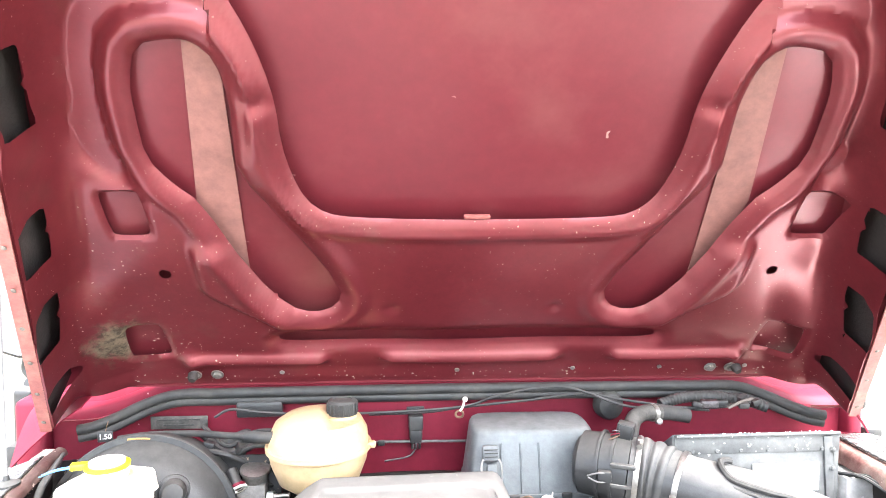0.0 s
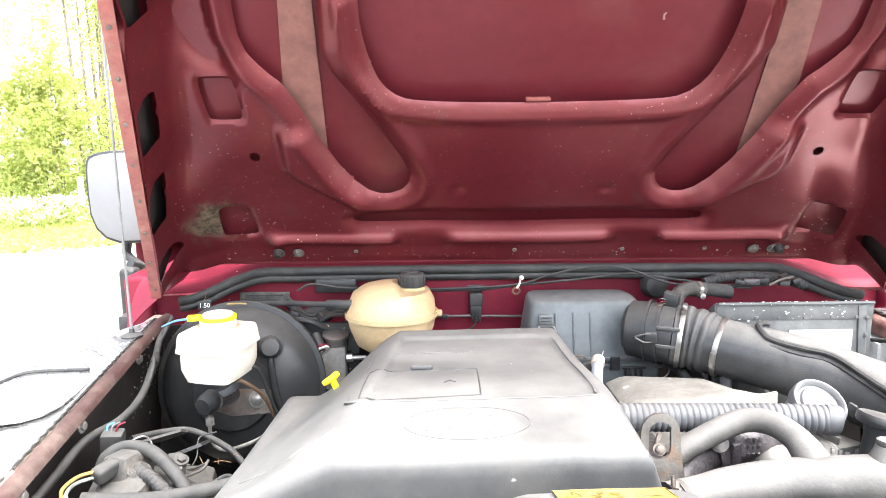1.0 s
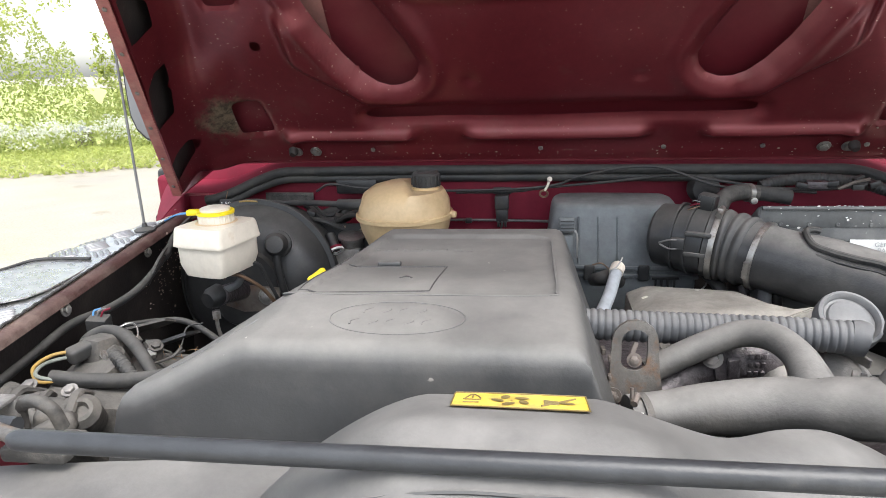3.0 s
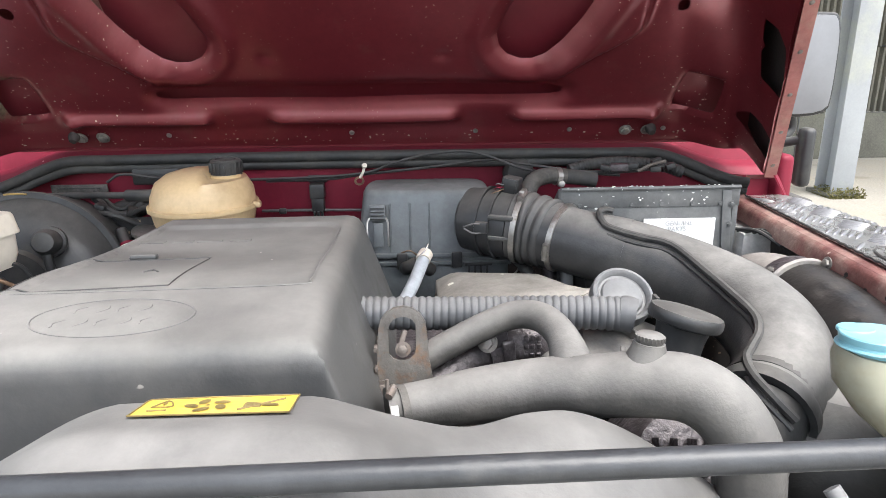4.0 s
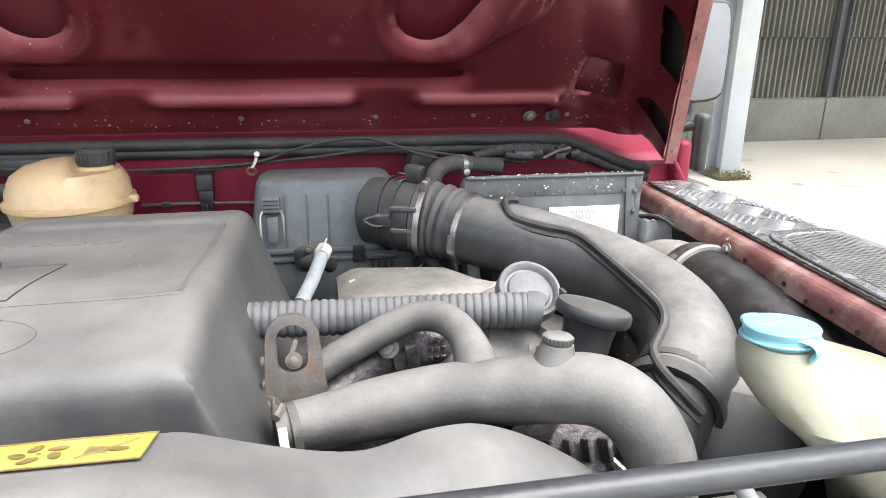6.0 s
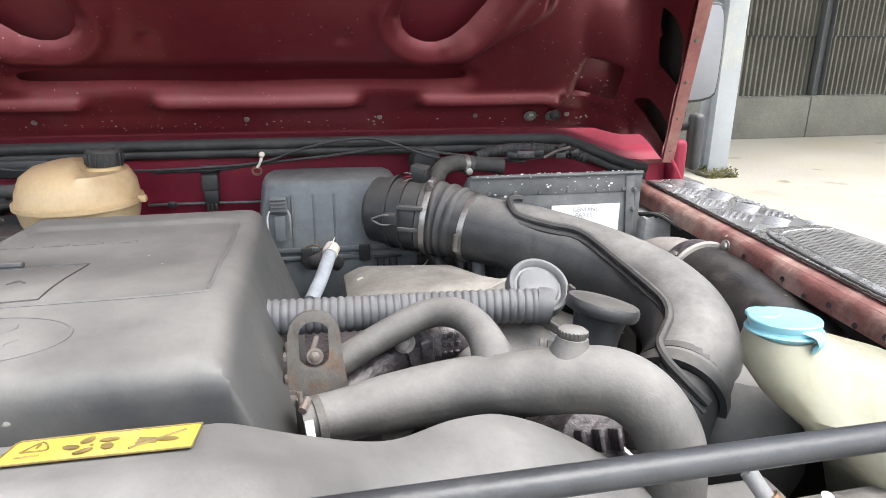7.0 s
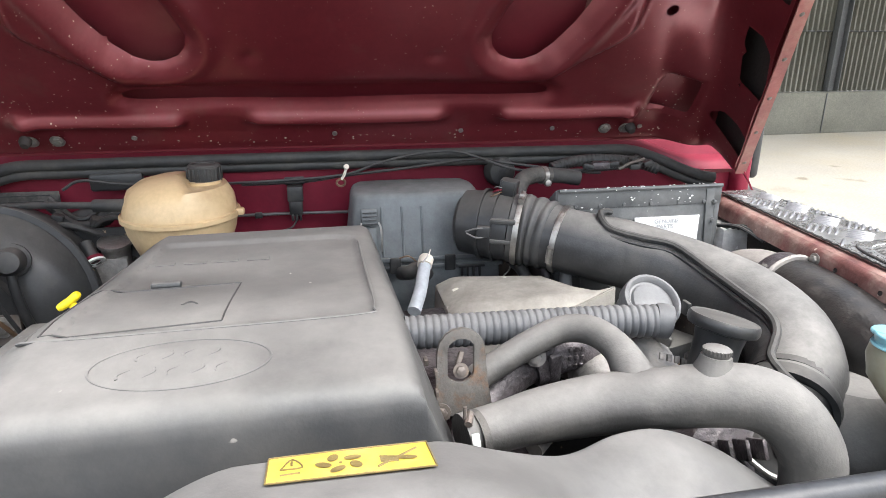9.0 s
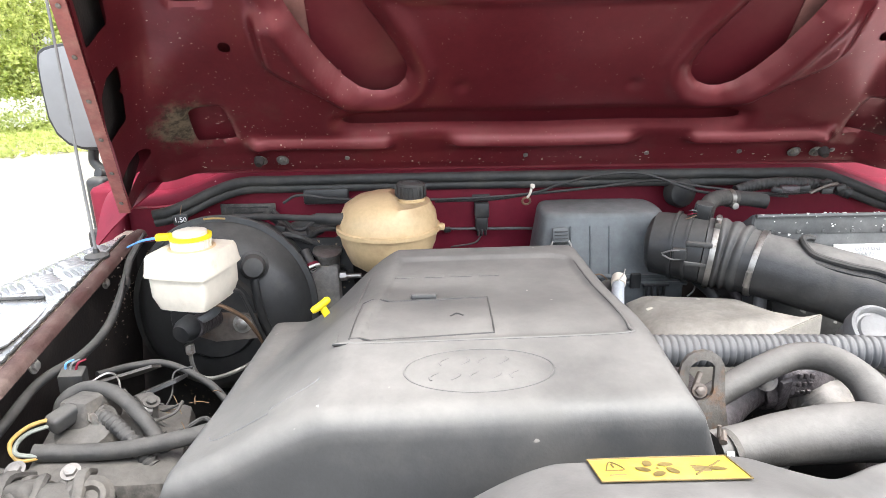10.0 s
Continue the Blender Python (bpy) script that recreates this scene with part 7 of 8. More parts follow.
# ---- duct and metalwork beside the right wing ----
def side_duct():
    s = thing("side_air_duct", (0.54, -0.36, 0.9), "dirty black air duct box with a metal strap beside the wing", "air duct")
    part("elbow", tube([(0.478, -0.318, 1.040, 0.036), (0.490, -0.318, 1.068, 0.040), (0.506, -0.334, 1.076, 0.042), (0.520, -0.372, 1.074, 0.042)], 0.040, 10, 28), M_ELBOW, s, "brown dusty elbow")
    part("duct", tube([(0.518, -0.368, 1.074, 0.046), (0.522, -0.40, 1.073, 0.047), (0.526, -0.46, 1.066, 0.048), (0.530, -0.53, 1.050, 0.048), (0.532, -0.60, 1.020, 0.046)], 0.047, 12, 32), M_DUCTBLACK, s)
    strap = part("strap", revolve([(0.043, -0.014), (0.0475, -0.014), (0.0485, -0.011), (0.0485, 0.006), (0.044, 0.008)], (0.517, -0.366, 1.074), (0.10, -1, -0.03), 40), M_OILY, s, "dark metal strap")
    part("raised_edge", revolve([(0.046, 0.006), (0.0505, 0.006), (0.0525, 0.009), (0.0505, 0.012), (0.046, 0.012)], (0.517, -0.366, 1.074), (0.10, -1, -0.03), 40), M_CAST, strap, "pale worn edge")
    part("strap_bolt", bolt((0.485, -0.368, 1.108), (-0.6, -0.2, 0.7), 0.0045), M_GRIME, s)
    part("lower_bulge", revolve([(0, 0.06), (0.04, 0.052), (0.062, 0.02), (0.066, -0.03), (0.05, -0.08), (0, -0.09)], (0.455, -0.545, 1.000), (0.1, 0.1, 1), 32), M_HOSE, s, "dusty grey bulge below the duct")
    for k in range(5):
        part("wire", tube([(0.515 + 0.008 * k, -0.215, 1.118 - 0.003 * k), (0.530 + 0.006 * k, -0.25, 1.124), (0.545 + 0.004 * k, -0.285, 1.112)], 0.0022, 5, 6), M_BLACK, s)
    c = thing("alternator", (0.30, -0.58, 0.95), "grey finned alternator under the hose", "alternator")
    part("body", revolve([(0, 0.035), (0.045, 0.03), (0.055, 0.015), (0.055, -0.04), (0, -0.05)], (0.292, -0.575, 1.005), (0.1, -0.8, 0.55), 32), M_OILY, c)
    for k in range(6):
        part("fin", box((0.255 + 0.015 * k, -0.590 - 0.002 * k, 1.036), (0.0045, 0.030, 0.018), 0.0015, m=rot(-30, 0, 0)), M_OILY, c)
    part("wire_loop", tube([(0.300, -0.600, 1.035), (0.318, -0.618, 1.022), (0.340, -0.622, 1.018), (0.352, -0.615, 1.028)], 0.0028, 6, 8), M_STEEL, c)
    r = thing("radiator_corner", (0.38, -0.70, 0.95), "dull aluminium radiator corner with a rusty clip", "radiator")
    part("tank", box((0.395, -0.735, 1.012), (0.15, 0.06, 0.05), 0.008, 2), M_STEEL, r)
    part("plate", box((0.43, -0.71, 1.036), (0.09, 0.05, 0.004), 0.001, m=rot(-14, 0, 0)), M_CAST, r)
    part("hole", revolve([(0, 0.0005), (0.0042, 0.0005), (0.0046, 0)], (0.413, -0.700, 1.0425), (0, -0.25, 1), 14), M_PAPER, r)
    part("stub", tube([(0.352, -0.690, 1.066), (0.358, -0.700, 1.055), (0.364, -0.712, 1.044)], 0.006, 5, 12), M_PALE, r)
    part("clip", revolve([(0.006, -0.005), (0.0095, -0.005), (0.0095, 0.005), (0.006, 0.005)], (0.361, -0.706, 1.049), (0.5, -0.7, -0.7), 14), M_COPPER, r)
    part("strip", box((0.24, -0.735, 1.062), (0.13, 0.012, 0.006), 0.002), M_BLACK, r)


side_duct()


# ---- left of the engine: steering pump, hoses, wiring ----
def left_bay():
    s = thing("steering_box", (-0.49, -0.50, 0.95), "grimy grey steering box with cast lugs", "steering box")
    part("body", box((-0.480, -0.505, 1.025), (0.13, 0.14, 0.07), 0.012, 2, m=rot(0, 8, 12)), M_GRIME, s)
    part("turret", revolve([(0.030, -0.03), (0.030, 0.012), (0.022, 0.018), (0, 0.018)], (-0.500, -0.500, 1.060), (-0.2, -0.3, 1), 28), M_GRIME, s)
    part("motor", box((-0.505, -0.480, 1.078), (0.030, 0.055, 0.036), 0.006, 2, m=rot(-10, 0, -10)), M_GRIME, s)
    part("ring", revolve([(0.011, -0.003), (0.017, -0.003), (0.0175, 0.003), (0.011, 0.003)], (-0.500, -0.505, 1.072), (-0.2, -1, 0.25), 22), M_GALV, s)
    part("cover_plate", prism([(-0.025, -0.02), (0.03, -0.025), (0.045, 0.012), (0.0, 0.03)], 0, 0.004, m=Matrix.Translation((-0.485, -0.405, 1.050)) @ rot(-25, -10, 30)), M_BLACK, s)
    part("lug", box((-0.462, -0.462, 1.065), (0.018, 0.022, 0.03), 0.004, m=rot(0, 10, 40)), M_GRIME, s)
    part("bolt", bolt((-0.452, -0.470, 1.078), (0.3, -0.3, 0.9), 0.0050), M_GRIME, s)
    p = thing("pump_casting", (-0.49, -0.60, 1.0), "dull ribbed aluminium pump casting with lugs", "pump")
    rng = np.random.default_rng(31)
    for k in range(9):
        c = (-0.492 + rng.uniform(-0.036, 0.036), -0.606 + rng.uniform(-0.018, 0.018), 1.062 + rng.uniform(-0.012, 0.012))
        part("lobe" if k else "body", box(c, (rng.uniform(0.026, 0.05), rng.uniform(0.022, 0.04), rng.uniform(0.02, 0.036)), 0.007, 3, m=rot(rng.uniform(-25, 25), rng.uniform(-25, 25), rng.uniform(-40, 40))), M_GRIME, p)
    for k in range(7):
        x, y, z = -0.525 + 0.0115 * k, -0.600 + rng.uniform(-0.008, 0.008), 1.080 + rng.uniform(-0.006, 0.006)
        part("rib", tube([(x, y - 0.022, z - 0.010, 0.0045), (x + rng.uniform(-0.006, 0.006), y, z + 0.004, 0.0055), (x + rng.uniform(-0.008, 0.008), y + 0.022, z - 0.008, 0.004)], 0.005, 5, 8, flat=0.8), M_GRIME, p)
    part("lobe", revolve([(0.018, -0.02), (0.018, 0.006), (0.012, 0.012), (0.008, 0.012), (0.006, 0.006), (0, 0.006)], (-0.452, -0.600, 1.068), (0.3, -0.6, 0.8), 22), M_GRIME, p)
    for c in ((-0.515, -0.585, 1.088), (-0.470, -0.588, 1.086)):
        part("bolt", bolt(c, (0.1, -0.4, 0.9), 0.0048), M_CAST, p)
    tw = thing("dry_debris", (-0.5, -0.45, 1.05), "dry brown twigs and needles caught in the bay", "debris", kind="stuff")
    sticks = bmesh.new()
    for k in range(8):
        c = Vector((rng.uniform(-0.50, -0.40), rng.uniform(-0.48, -0.40), rng.uniform(1.050, 1.070)))
        d = Vector((rng.normal(), rng.normal(), rng.normal() * 0.35)).normalized() * rng.uniform(0.005, 0.012)
        tube([tuple(c - d), tuple(c + Vector((0, 0, 0.002))), tuple(c + d)], 0.0004, 2, 4, bm=sticks)
    part("twigs", sticks, M_TWIG, tw)
    h = thing("steering_hose", (-0.48, -0.48, 1.0), "black rubber steering hose arching over the box", "hose")
    part("hose", tube([(-0.540, -0.478, 1.062), (-0.533, -0.474, 1.085), (-0.512, -0.468, 1.095), (-0.482, -0.478, 1.094), (-0.455, -0.495, 1.082), (-0.432, -0.512, 1.060), (-0.42, -0.52, 1.02)], 0.0070, 9, 16), M_RUBBER, h)
    c = thing("corrugated_conduit", (-0.47, -0.46, 1.0), "black corrugated wiring conduit", "conduit")
    part("conduit", tube([(-0.500, -0.492, 1.078), (-0.480, -0.502, 1.080), (-0.455, -0.520, 1.072), (-0.430, -0.535, 1.050)], 0.0070, 26, 12, wave=lambda t: 1 + 0.10 * math.sin(t * 2 * math.pi / 0.006)), M_RUBBER, c)
    f = thing("lower_hose", (-0.45, -0.54, 1.05), "straight black rubber hose across the bay", "hose")
    part("hose", tube([(-0.525, -0.545, 1.076), (-0.49, -0.540, 1.071), (-0.45, -0.536, 1.070), (-0.405, -0.528, 1.073), (-0.38, -0.52, 1.075)], 0.0078, 9, 16), M_RUBBER, f)
    w = thing("sensor_wiring", (-0.54, -0.50, 1.05), "yellowed and green wires looping from a black plug", "wiring")
    for k, (mt, dr) in enumerate(((M_YWIRE, 0.0), (M_WIREGREEN, 0.006))):
        part("wire", tube([(-0.518, -0.515, 1.092 - dr), (-0.535, -0.528, 1.092 - dr), (-0.543 + dr, -0.545, 1.086), (-0.532, -0.555, 1.076 + dr), (-0.515, -0.548, 1.074)], 0.0020, 7, 8), mt, w)
    part("plug_body", box((-0.515, -0.508, 1.088), (0.017, 0.030, 0.018), 0.005, 3, m=rot(8, 10, -30)), M_BLACK, w)
    k = thing("loose_connector", (-0.54, -0.44, 1.07), "black connector with blue and red wires", "connector")
    part("shell", box((-0.540, -0.440, 1.088), (0.024, 0.020, 0.026), 0.003, m=rot(8, 5, 10)), M_BLACK, k)
    for j, mt in enumerate((M_PALEBLUE, M_PALE, M_RED)):
        part("wire", tube([(-0.546 + 0.005 * j, -0.440, 1.100), (-0.545 + 0.006 * j, -0.438, 1.107), (-0.540 + 0.006 * j, -0.432, 1.108)], 0.0012, 4, 6), mt, k)
    part("pigtail", tube([(-0.538, -0.438, 1.076), (-0.520, -0.415, 1.082), (-0.506, -0.42, 1.078), (-0.498, -0.437, 1.064), (-0.497, -0.445, 1.05)], 0.0011, 7, 6), M_STEEL, k)
    g = thing("engine_bay_wiring", (-0.5, -0.42, 1.0), "thin grimy wires and unions around the steering box", "wiring")
    random.seed(23)
    for j in range(11):
        x0, y0 = random.uniform(-0.55, -0.43), random.uniform(-0.50, -0.38)
        pts = [(x0, y0, 1.045 + random.uniform(0, 0.03))]
        for _ in range(3):
            pts.append((pts[-1][0] + random.uniform(-0.025, 0.03), pts[-1][1] + random.uniform(-0.03, 0.015), pts[-1][2] + random.uniform(-0.018, 0.012)))
        part("wire", tube(pts, random.uniform(0.0010, 0.0028), 7, 7), (M_BLACK, M_RUBBER, M_GRIME)[j % 3], g)
    for j in range(6):
        c = (random.uniform(-0.54, -0.44), random.uniform(-0.52, -0.43), random.uniform(1.055, 1.085))
        part("union", revolve([(0.004, -0.008), (0.0065, -0.006), (0.0065, 0.004), (0.004, 0.006), (0, 0.006)], c, (random.uniform(-1, 1), random.uniform(-1, 0), random.uniform(0, 1)), 6), (M_GRIME, M_STEEL)[j % 2], g)
    part("thin_bracket", prism([(-0.02, -0.012), (0.034, -0.016), (0.040, 0.004), (0.012, 0.018), (-0.018, 0.014)], 0, 0.003, m=Matrix.Translation((-0.508, -0.408, 1.072)) @ rot(-32, -8, 18)), M_GRIME, g)
    l = thing("wing_loom", (-0.58, -0.3, 1.08), "black taped loom running along the wing rail", "wiring")
    part("loom", tube([(-0.600, -0.10, 1.135), (-0.588, -0.17, 1.128), (-0.576, -0.224, 1.112), (-0.553, -0.326, 1.100), (-0.548, -0.40, 1.098), (-0.562, -0.46, 1.098), (-0.562, -0.528, 1.088), (-0.560, -0.60, 1.08)], 0.0050, 9, 12), M_RUBBER, l)
    part("thin_cable", tube([(-0.598, -0.09, 1.142), (-0.585, -0.15, 1.138), (-0.583, -0.20, 1.120), (-0.560, -0.27, 1.116), (-0.556, -0.31, 1.095)], 0.003, 8, 8), M_BLACK, l)
    part("branch", tube([(-0.540, -0.395, 1.070), (-0.515, -0.36, 1.062), (-0.48, -0.355, 1.060), (-0.43, -0.375, 1.045), (-0.40, -0.40, 1.03)], 0.0042, 9, 10), M_RUBBER, l)
    part("tape", tube([(-0.577, -0.215, 1.1135), (-0.573, -0.235, 1.1105)], 0.0065, 3, 12), M_BLACK, l)
    b = thing("inner_arch_panel", (-0.5, -0.3, 0.85), "mud spattered black inner arch panel", "panel")
    part("panel", sheet(lambda u, v: (-0.585 + 0.26 * u, -0.26 - 0.06 * u - 0.02 * math.sin(v * 3), 0.70 + 0.22 * v), np.linspace(0, 1, 8), np.linspace(0, 1, 8), thick=0.003), M_SPLASH, b)
    part("footwell_panel", sheet(lambda u, v: (-0.70 + 0.41 * u, -0.045 - 0.02 * u, 0.72 + (0.40 - 0.05 * max(0, 0.25 - u)) * v), np.linspace(0, 1, 8), np.linspace(0, 1, 8), thick=0.003), M_SPLASH, b)
    # sheet added in front of red paint; its black stands for shade here
    q = thing("inner_arch_panel", (0.45, -0.1, 0.8), "spattered black sheet added to keep the gap under the battery dark", "panel")
    part("panel", sheet(lambda u, v: (0.10 + 0.56 * u, -0.055 - 0.035 * u, 0.60 + 0.38 * v), np.linspace(0, 1, 8), np.linspace(0, 1, 8), thick=-0.003), M_SPLASH, q)


M_SPLASH = mat("spattered_black", (0.022, 0.022, 0.023), 0.55, vary=0.3, scale=12, bump=0.2, specks=(0.40, 0.30, 0.20), speckscale=110, specksize=0.28, speckmask=0.70)
left_bay()


def mud_specks():
    b = thing("mud_spatter", (-0.62, -0.15, 1.05), "small dried pale mud specks on the inner wing wall", "dirt", kind="stuff")
    m = mat("dried_mud", (0.42, 0.33, 0.27), 0.8, vary=0.3, scale=60, bump=0.1)

    def at(r):
        y, z = r.normal(-0.15, 0.035), r.normal(1.062, 0.030)
        return (inL(y) - 0.012 - 0.1 * (1.136 - z) + 0.0045, y, z), (0.0, 1, 0), (0.1, 0, 1)
    flakes("specks", at, 110, 0.0026, m, b, 17)


mud_specks()


# ---- doors, mirrors, aerial ----
def mirror(sx, at, yaw):
    m = thing("door_mirror", (sx * 0.80, 0.15, 1.10), "black door mirror seen from behind on a bent arm", "mirror", group="door mirrors")
    o = chaikin([(-0.066, -0.092), (0.062, -0.094), (0.070, -0.05), (0.070, 0.088), (0.040, 0.094), (-0.060, 0.090), (-0.073, 0.06)], 2)
    mt = Matrix.Translation(at) @ rot(88, 0, yaw)
    part("shell", prism([tuple(q) for q in o], -0.018, 0.020, m=mt, bevel=0.008), M_BLACK, m)
    part("back_face", prism([(x * 0.93, y * 0.94) for x, y in o], 0.0205, 0.0235, m=mt, bevel=0.001), M_MIRRORBACK, m, "pale grey mirror back")
    x0 = at[0]
    fx = 0.752 if sx < 0 else 0.806
    part("arm", tube([(x0 + 0.01 * sx, at[1], at[2] - 0.092), (x0 + 0.012 * sx, at[1], at[2] - 0.120), (x0 - 0.022 * sx, at[1] - 0.02, at[2] - 0.140), (sx * fx, at[1] - 0.05, at[2] - 0.130)], 0.009, 6, 12), M_BLACK, m)
    part("foot", box((sx * fx, at[1] - 0.055, at[2] - (0.190 if sx < 0 else 0.163)), (0.034 if sx < 0 else 0.024, 0.034, 0.11), 0.010, 3), M_BLACK, m)


M_MIRRORBACK = mat("mirror_back", (0.16, 0.167, 0.175), 0.4, vary=0.1, scale=6, bump=0.05, mottle=0.04)
mirror(-1, (-0.766, 0.17, 1.328), 8)
mirror(1, (0.795, 0.16, 1.325), -8)


def doors():
    for sx, x0 in ((-1, -0.757), (1, 0.757)):
        d = thing("front_door", (sx * 0.8, 0.5, 0.4), "dark red painted vehicle door", "door", group="front doors")
        part("panel", box((x0, 0.60, 0.86), (0.05, 0.86, 0.62), 0.012, 3), M_RED, d)
        part("window_frame", box((x0, 0.22, 1.40), (0.035, 0.05, 0.46), 0.008, 2), M_RED, d)
        part("frame_top", box((x0, 0.62, 1.62), (0.035, 0.80, 0.05), 0.008, 2), M_RED, d)
        part("handle", box((x0 + sx * 0.03, 0.90, 1.08), (0.02, 0.12, 0.03), 0.006, 2), M_BLACK, d)
    a = thing("aerial", (-0.614, -0.205, 1.150), "thin grey whip aerial on the wing", "aerial")
    z0 = atL(-0.614, -0.205).z
    part("base", revolve([(0.0155, -0.001), (0.0155, 0.0020), (0.012, 0.0035), (0.0045, 0.006), (0.0032, 0.012), (0, 0.012)], (-0.614, -0.205, z0), (0, 0, 1), 24), M_BLACK, a, "flat black rubber base")
    part("mast", tube([(-0.614, -0.205, z0 + 0.010, 0.0022), (-0.616, -0.203, z0 + 0.20, 0.0019), (-0.620, -0.198, z0 + 0.60, 0.0014)], 0.0020, 6, 8), M_PALE, a)


doors()

# ---- verge, hedge and trees beyond the yard ----
M_LEAF = [leaf_mat("leaf_bright", (0.33, 0.39, 0.11), (0.60, 0.62, 0.26)), leaf_mat("leaf_mid", (0.27, 0.33, 0.10), (0.50, 0.53, 0.23)), leaf_mat("leaf_dark", (0.19, 0.25, 0.08), (0.37, 0.42, 0.18))]
M_FLOWER = leaf_mat("white_flower", (0.55, 0.56, 0.48), (0.80, 0.80, 0.74))
M_BLADE = leaf_mat("grass_blade", (0.36, 0.41, 0.12), (0.56, 0.59, 0.24))
M_BARK = mat("bark", (0.17, 0.145, 0.11), 0.9, vary=0.3, scale=8, bump=0.8, bscale=40)
M_BIRCH = mat("pale_bark", (0.34, 0.32, 0.27), 0.85, vary=0.3, scale=10, bump=0.5, bscale=40)


def tree(x, y, h, spread, seed, leaf, bark, stems=1, low=0.25, count=5200, label="leafy green tree behind the yard"):
    rng = np.random.default_rng(seed)
    t = thing("tree", (x, y, 0), label, "tree", group="trees beyond the yard")
    tips = []
    for k in range(stems):
        ox, oy = (rng.uniform(-0.5, 0.5, 2) if stems > 1 else (0, 0))
        lean = rng.uniform(-0.06, 0.06, 2) * h
        r0 = h * (0.018 if stems == 1 else 0.0045)
        pts = [(x + ox, y + oy, -0.1, r0 * 1.3), (x + ox + lean[0] * 0.2, y + oy + lean[1] * 0.2, h * 0.2, r0), (x + ox + lean[0] * 0.6, y + oy + lean[1] * 0.6, h * 0.55, r0 * 0.65), (x + ox + lean[0], y + oy + lean[1], h * 0.93, r0 * 0.15)]
        part("trunk", tube(pts, 0.1, 5, 9), bark, t)
        for j in range(9):
            u = rng.uniform(low, 0.9)
            c = np.array([x + ox + lean[0] * u, y + oy + lean[1] * u, h * u])
            a = rng.uniform(0, 2 * math.pi)
            ln = spread * (1.05 - 0.55 * u) * rng.uniform(0.6, 1.0)
            e = c + np.array([math.cos(a) * ln, math.sin(a) * ln, ln * rng.uniform(0.2, 0.7)])
            m = (c + e) / 2 + np.array([0, 0, -0.06 * ln])
            rr = r0 * (0.45 - 0.25 * u)
            part("limb", tube([(*c, rr), (*m, rr * 0.6), (*e, rr * 0.15)], 0.03, 4, 6), bark, t)
            tips += [e, m * 0.4 + e * 0.6, m]
        tips.append(np.array([x + ox + lean[0], y + oy + lean[1], h * 0.95]))
    tips = np.array(tips)
    # clumps of leaves round the limbs' ends, of uneven size
    cl = tips[rng.integers(0, len(tips), count // 34)] + rng.normal(size=(count // 34, 3)) * np.array([spread, spread, spread * 0.8]) * 0.20
    c = cl[rng.integers(0, len(cl), count)] + rng.normal(size=(count, 3)) * spread * rng.uniform(0.03, 0.09, (count, 1))
    c = c[c[:, 2] > 0.3]
    crown = new("crown", quads(c, rng.uniform(0.028, 0.066, len(c)), rng, "crown", leaf))
    crown.parent = t
    crown.matrix_basis = t.matrix_basis.inverted()
    return t


def polar(az, d):
    return (-0.2 - d * math.sin(radians(az)), -1.1 + d * math.cos(radians(az)))


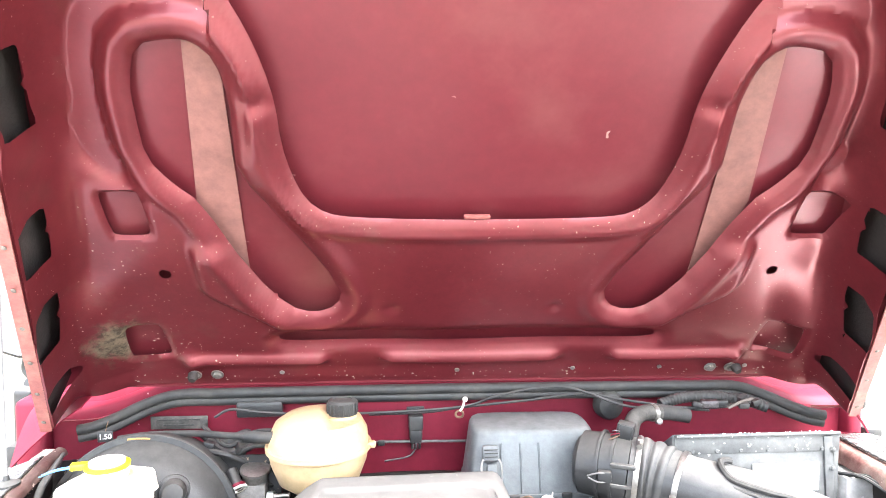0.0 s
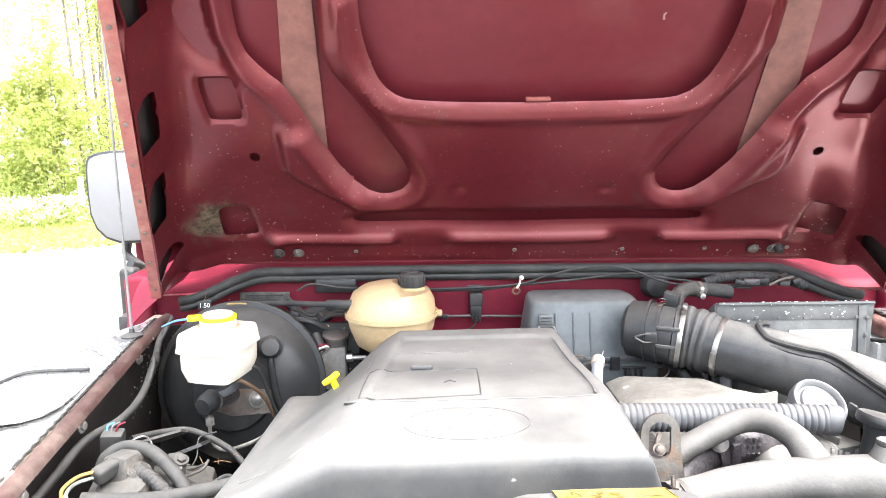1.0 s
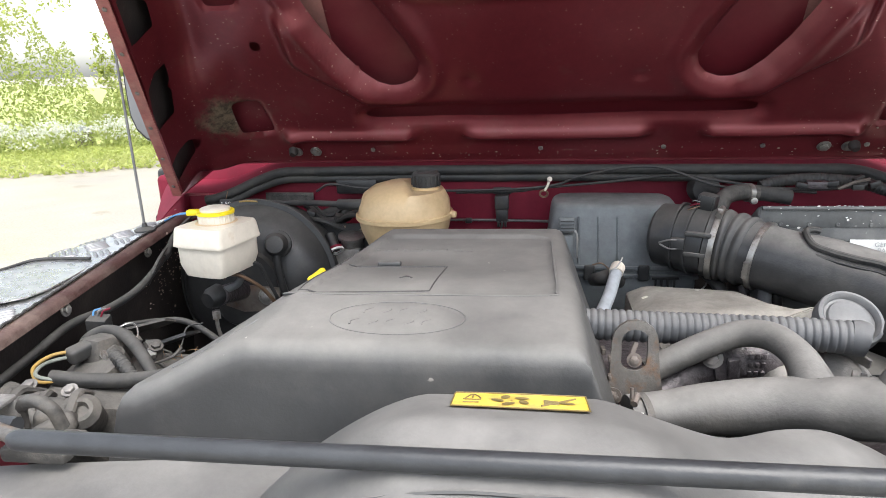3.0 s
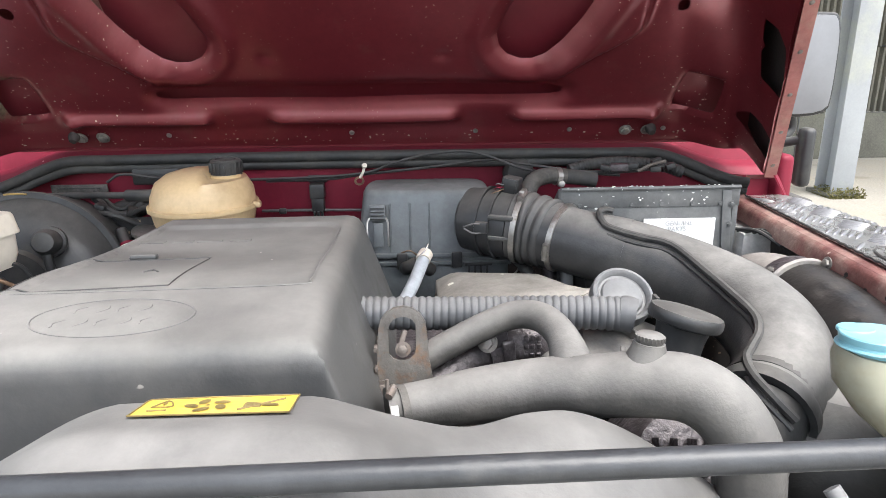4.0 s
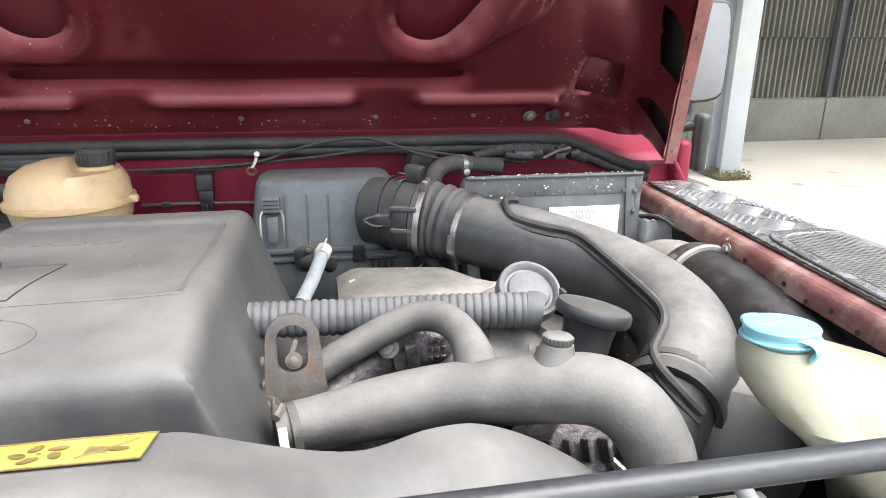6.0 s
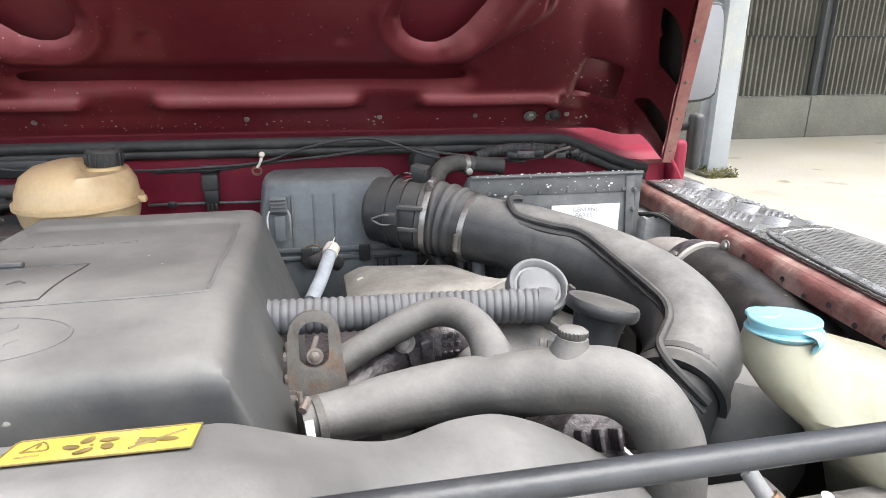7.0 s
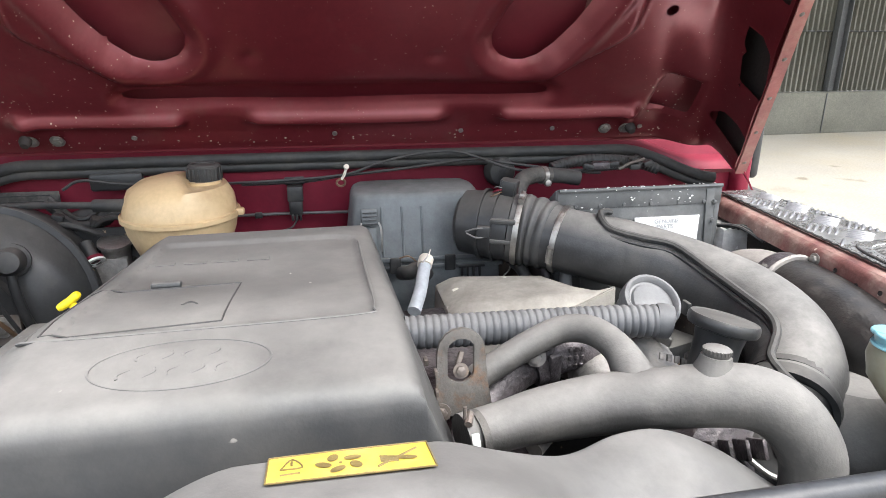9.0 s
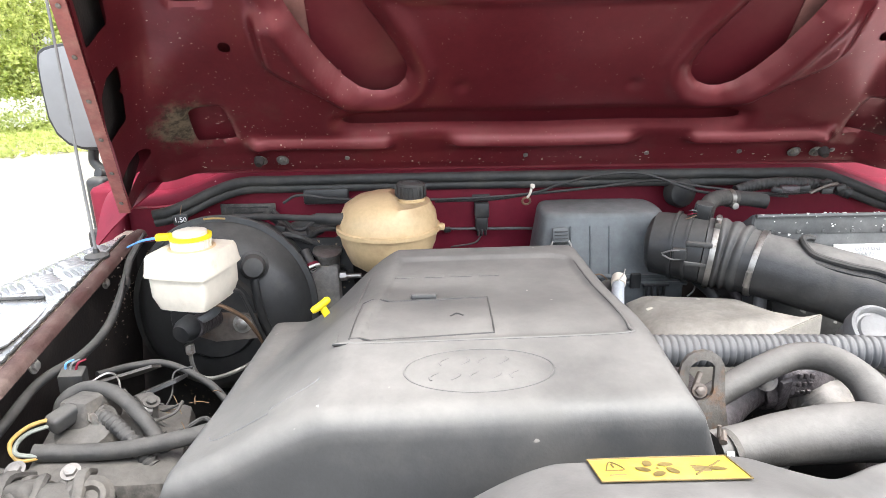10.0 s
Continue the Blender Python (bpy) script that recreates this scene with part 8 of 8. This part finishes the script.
def outdoors():
    # grass verge along the far side of the yard
    us, vs = np.linspace(-34, 3.0, 60), np.linspace(0, 1, 40)
    edge = lambda x: 10.72 + 0.505 * x
    rng = np.random.default_rng(5)
    wob = {round(float(u), 3): rng.normal() * 0.08 for u in us}
    b = sheet(lambda u, v: (u - 300.0 * v, edge(u) + wob[round(float(u), 3)] * (1 - min(1.0, v * 10)) + v * 300.0, -0.015 + 0.25 * min(1.0, v * 8) + 0.04 * min(1.0, v * 40) + 0.05 * math.sin(u * 1.3 + v * 30) * v), us, vs ** 3.0)
    solo("grass_verge", b, M_GRASS, "sunlit grass verge beyond the yard", "grass", kind="stuff")
    n = 22000
    x = rng.uniform(-16, 0, n)
    d = rng.uniform(0, 1, n) ** 1.1 * 4
    c = np.stack([x, edge(x) + d, 0.02 + 0.06 * rng.uniform(0, 1, n)], 1)
    tagged(new("grass_blades", quads(c, rng.uniform(0.025, 0.065, n), rng, "grass_blades", M_BLADE)), "long pale green grass blades on the verge", "grass", kind="stuff")
    # cow parsley: heads of small white florets over thin green stems
    heads = []
    for _ in range(420):
        hx = rng.uniform(-15, -1)
        hd = rng.normal(3.7, 0.35)
        heads.append((hx, edge(hx) + hd, rng.uniform(0.22, 0.55)))
    heads = np.array(heads)
    c = heads[rng.integers(0, len(heads), 8000)] + rng.normal(size=(8000, 3)) * np.array([0.10, 0.10, 0.045])
    tagged(new("white_wildflowers", quads(c, rng.uniform(0.025, 0.05, len(c)), rng, "white_wildflowers", M_FLOWER)), "white cow parsley flowers along the verge", "flowers", kind="stuff")
    c = heads[rng.integers(0, len(heads), 9000)] * np.array([1, 1, 0]) + np.stack([rng.normal(size=9000) * 0.15, rng.normal(size=9000) * 0.15, rng.uniform(0.04, 0.36, 9000)], 1)
    tagged(new("flower_foliage", quads(c, rng.uniform(0.03, 0.06, len(c)), rng, "flower_foliage", M_LEAF[1])), "green stems and leaves of the verge flowers", "foliage", kind="stuff")
    # trees
    spec = [(42.3, 17.0, 9.0, 1.9, 1, 0, 1, 0.14), (51.5, 18.5, 9.0, 2.6, 3, 0, 1, 0.2), (30.6, 18.0, 2.9, 1.0, 4, 0, 3, 0.12), (29.4, 17.2, 3.6, 1.3, 5, 0, 4, 0.15),
            (26.5, 18.2, 8.2, 2.2, 6, 0, 4, 0.18), (25.0, 19.5, 9.0, 2.8, 7, 0, 3, 0.18), (22.0, 22.0, 9.5, 3.0, 8, 2, 1, 0.2), (18.0, 21.0, 9.0, 3.0, 9, 1, 1, 0.2), (52.0, 20.0, 9.0, 3.2, 12, 1, 1, 0.2),
            (22.0, 26.0, 7.0, 3.0, 13, 1, 1, 0.1)]
    for az, dd, h, sp, seed, lf, stems, low in spec:
        px, py = polar(az, dd)
        tree(px, py, h, sp, seed, M_LEAF[lf], M_BARK, stems, low * 0.6 if stems > 1 else low, 9500 if stems > 1 else 7500, "bright green birch clump behind the verge" if stems > 1 else "tall leafy green tree behind the verge")
    # undergrowth
    n = 26000
    az = rng.uniform(12, 56, n)
    dd = rng.uniform(15.6, 19.0, n)
    zz = rng.uniform(0, 1, n) ** np.where(az > 36, 0.9, 1.5) * (1.5 + 0.8 * np.clip((az - 35.5) / 2, 0, 1) + 0.5 * np.sin(az * 1.1) + 0.4 * np.sin(az * 2.7)) * (1 - 0.55 * np.exp(-((az - 34.5) / 1.3) ** 2))
    c = np.stack([-0.2 - dd * np.sin(np.radians(az)), -1.1 + dd * np.cos(np.radians(az)), zz + 0.2], 1)
    tagged(new("undergrowth", quads(c, rng.uniform(0.03, 0.06, n), rng, "undergrowth", M_LEAF[1])), "tangled green undergrowth below the trees", "foliage", kind="stuff")
    # fence posts and a small hut between the trees
    for az, dd, hh in ((41.6, 15.3, 0.9), (27.0, 15.6, 0.85)):
        px, py = polar(az, dd)
        solo("fence_post", box((px, py, hh / 2), (0.10, 0.10, hh), 0.01), M_BIRCH, "weathered pale wooden fence post", "post", group="fence posts")
    px, py = -8.63, 10.64
    hut = thing("garden_shelter", (px, py, 0), "small low shelter with a pale pitched roof among the flowers", "shelter")
    part("hut_body", box((px, py, 0.16), (0.24, 0.24, 0.34), 0.01), M_BARK, hut)
    part("roof", prism([(-0.21, 0.0), (0.21, 0.0), (0.0, 0.11)], -0.18, 0.18, m=Matrix.Translation((px, py, 0.33)) @ rot(90, 0, 37)), M_POST, hut)


outdoors()
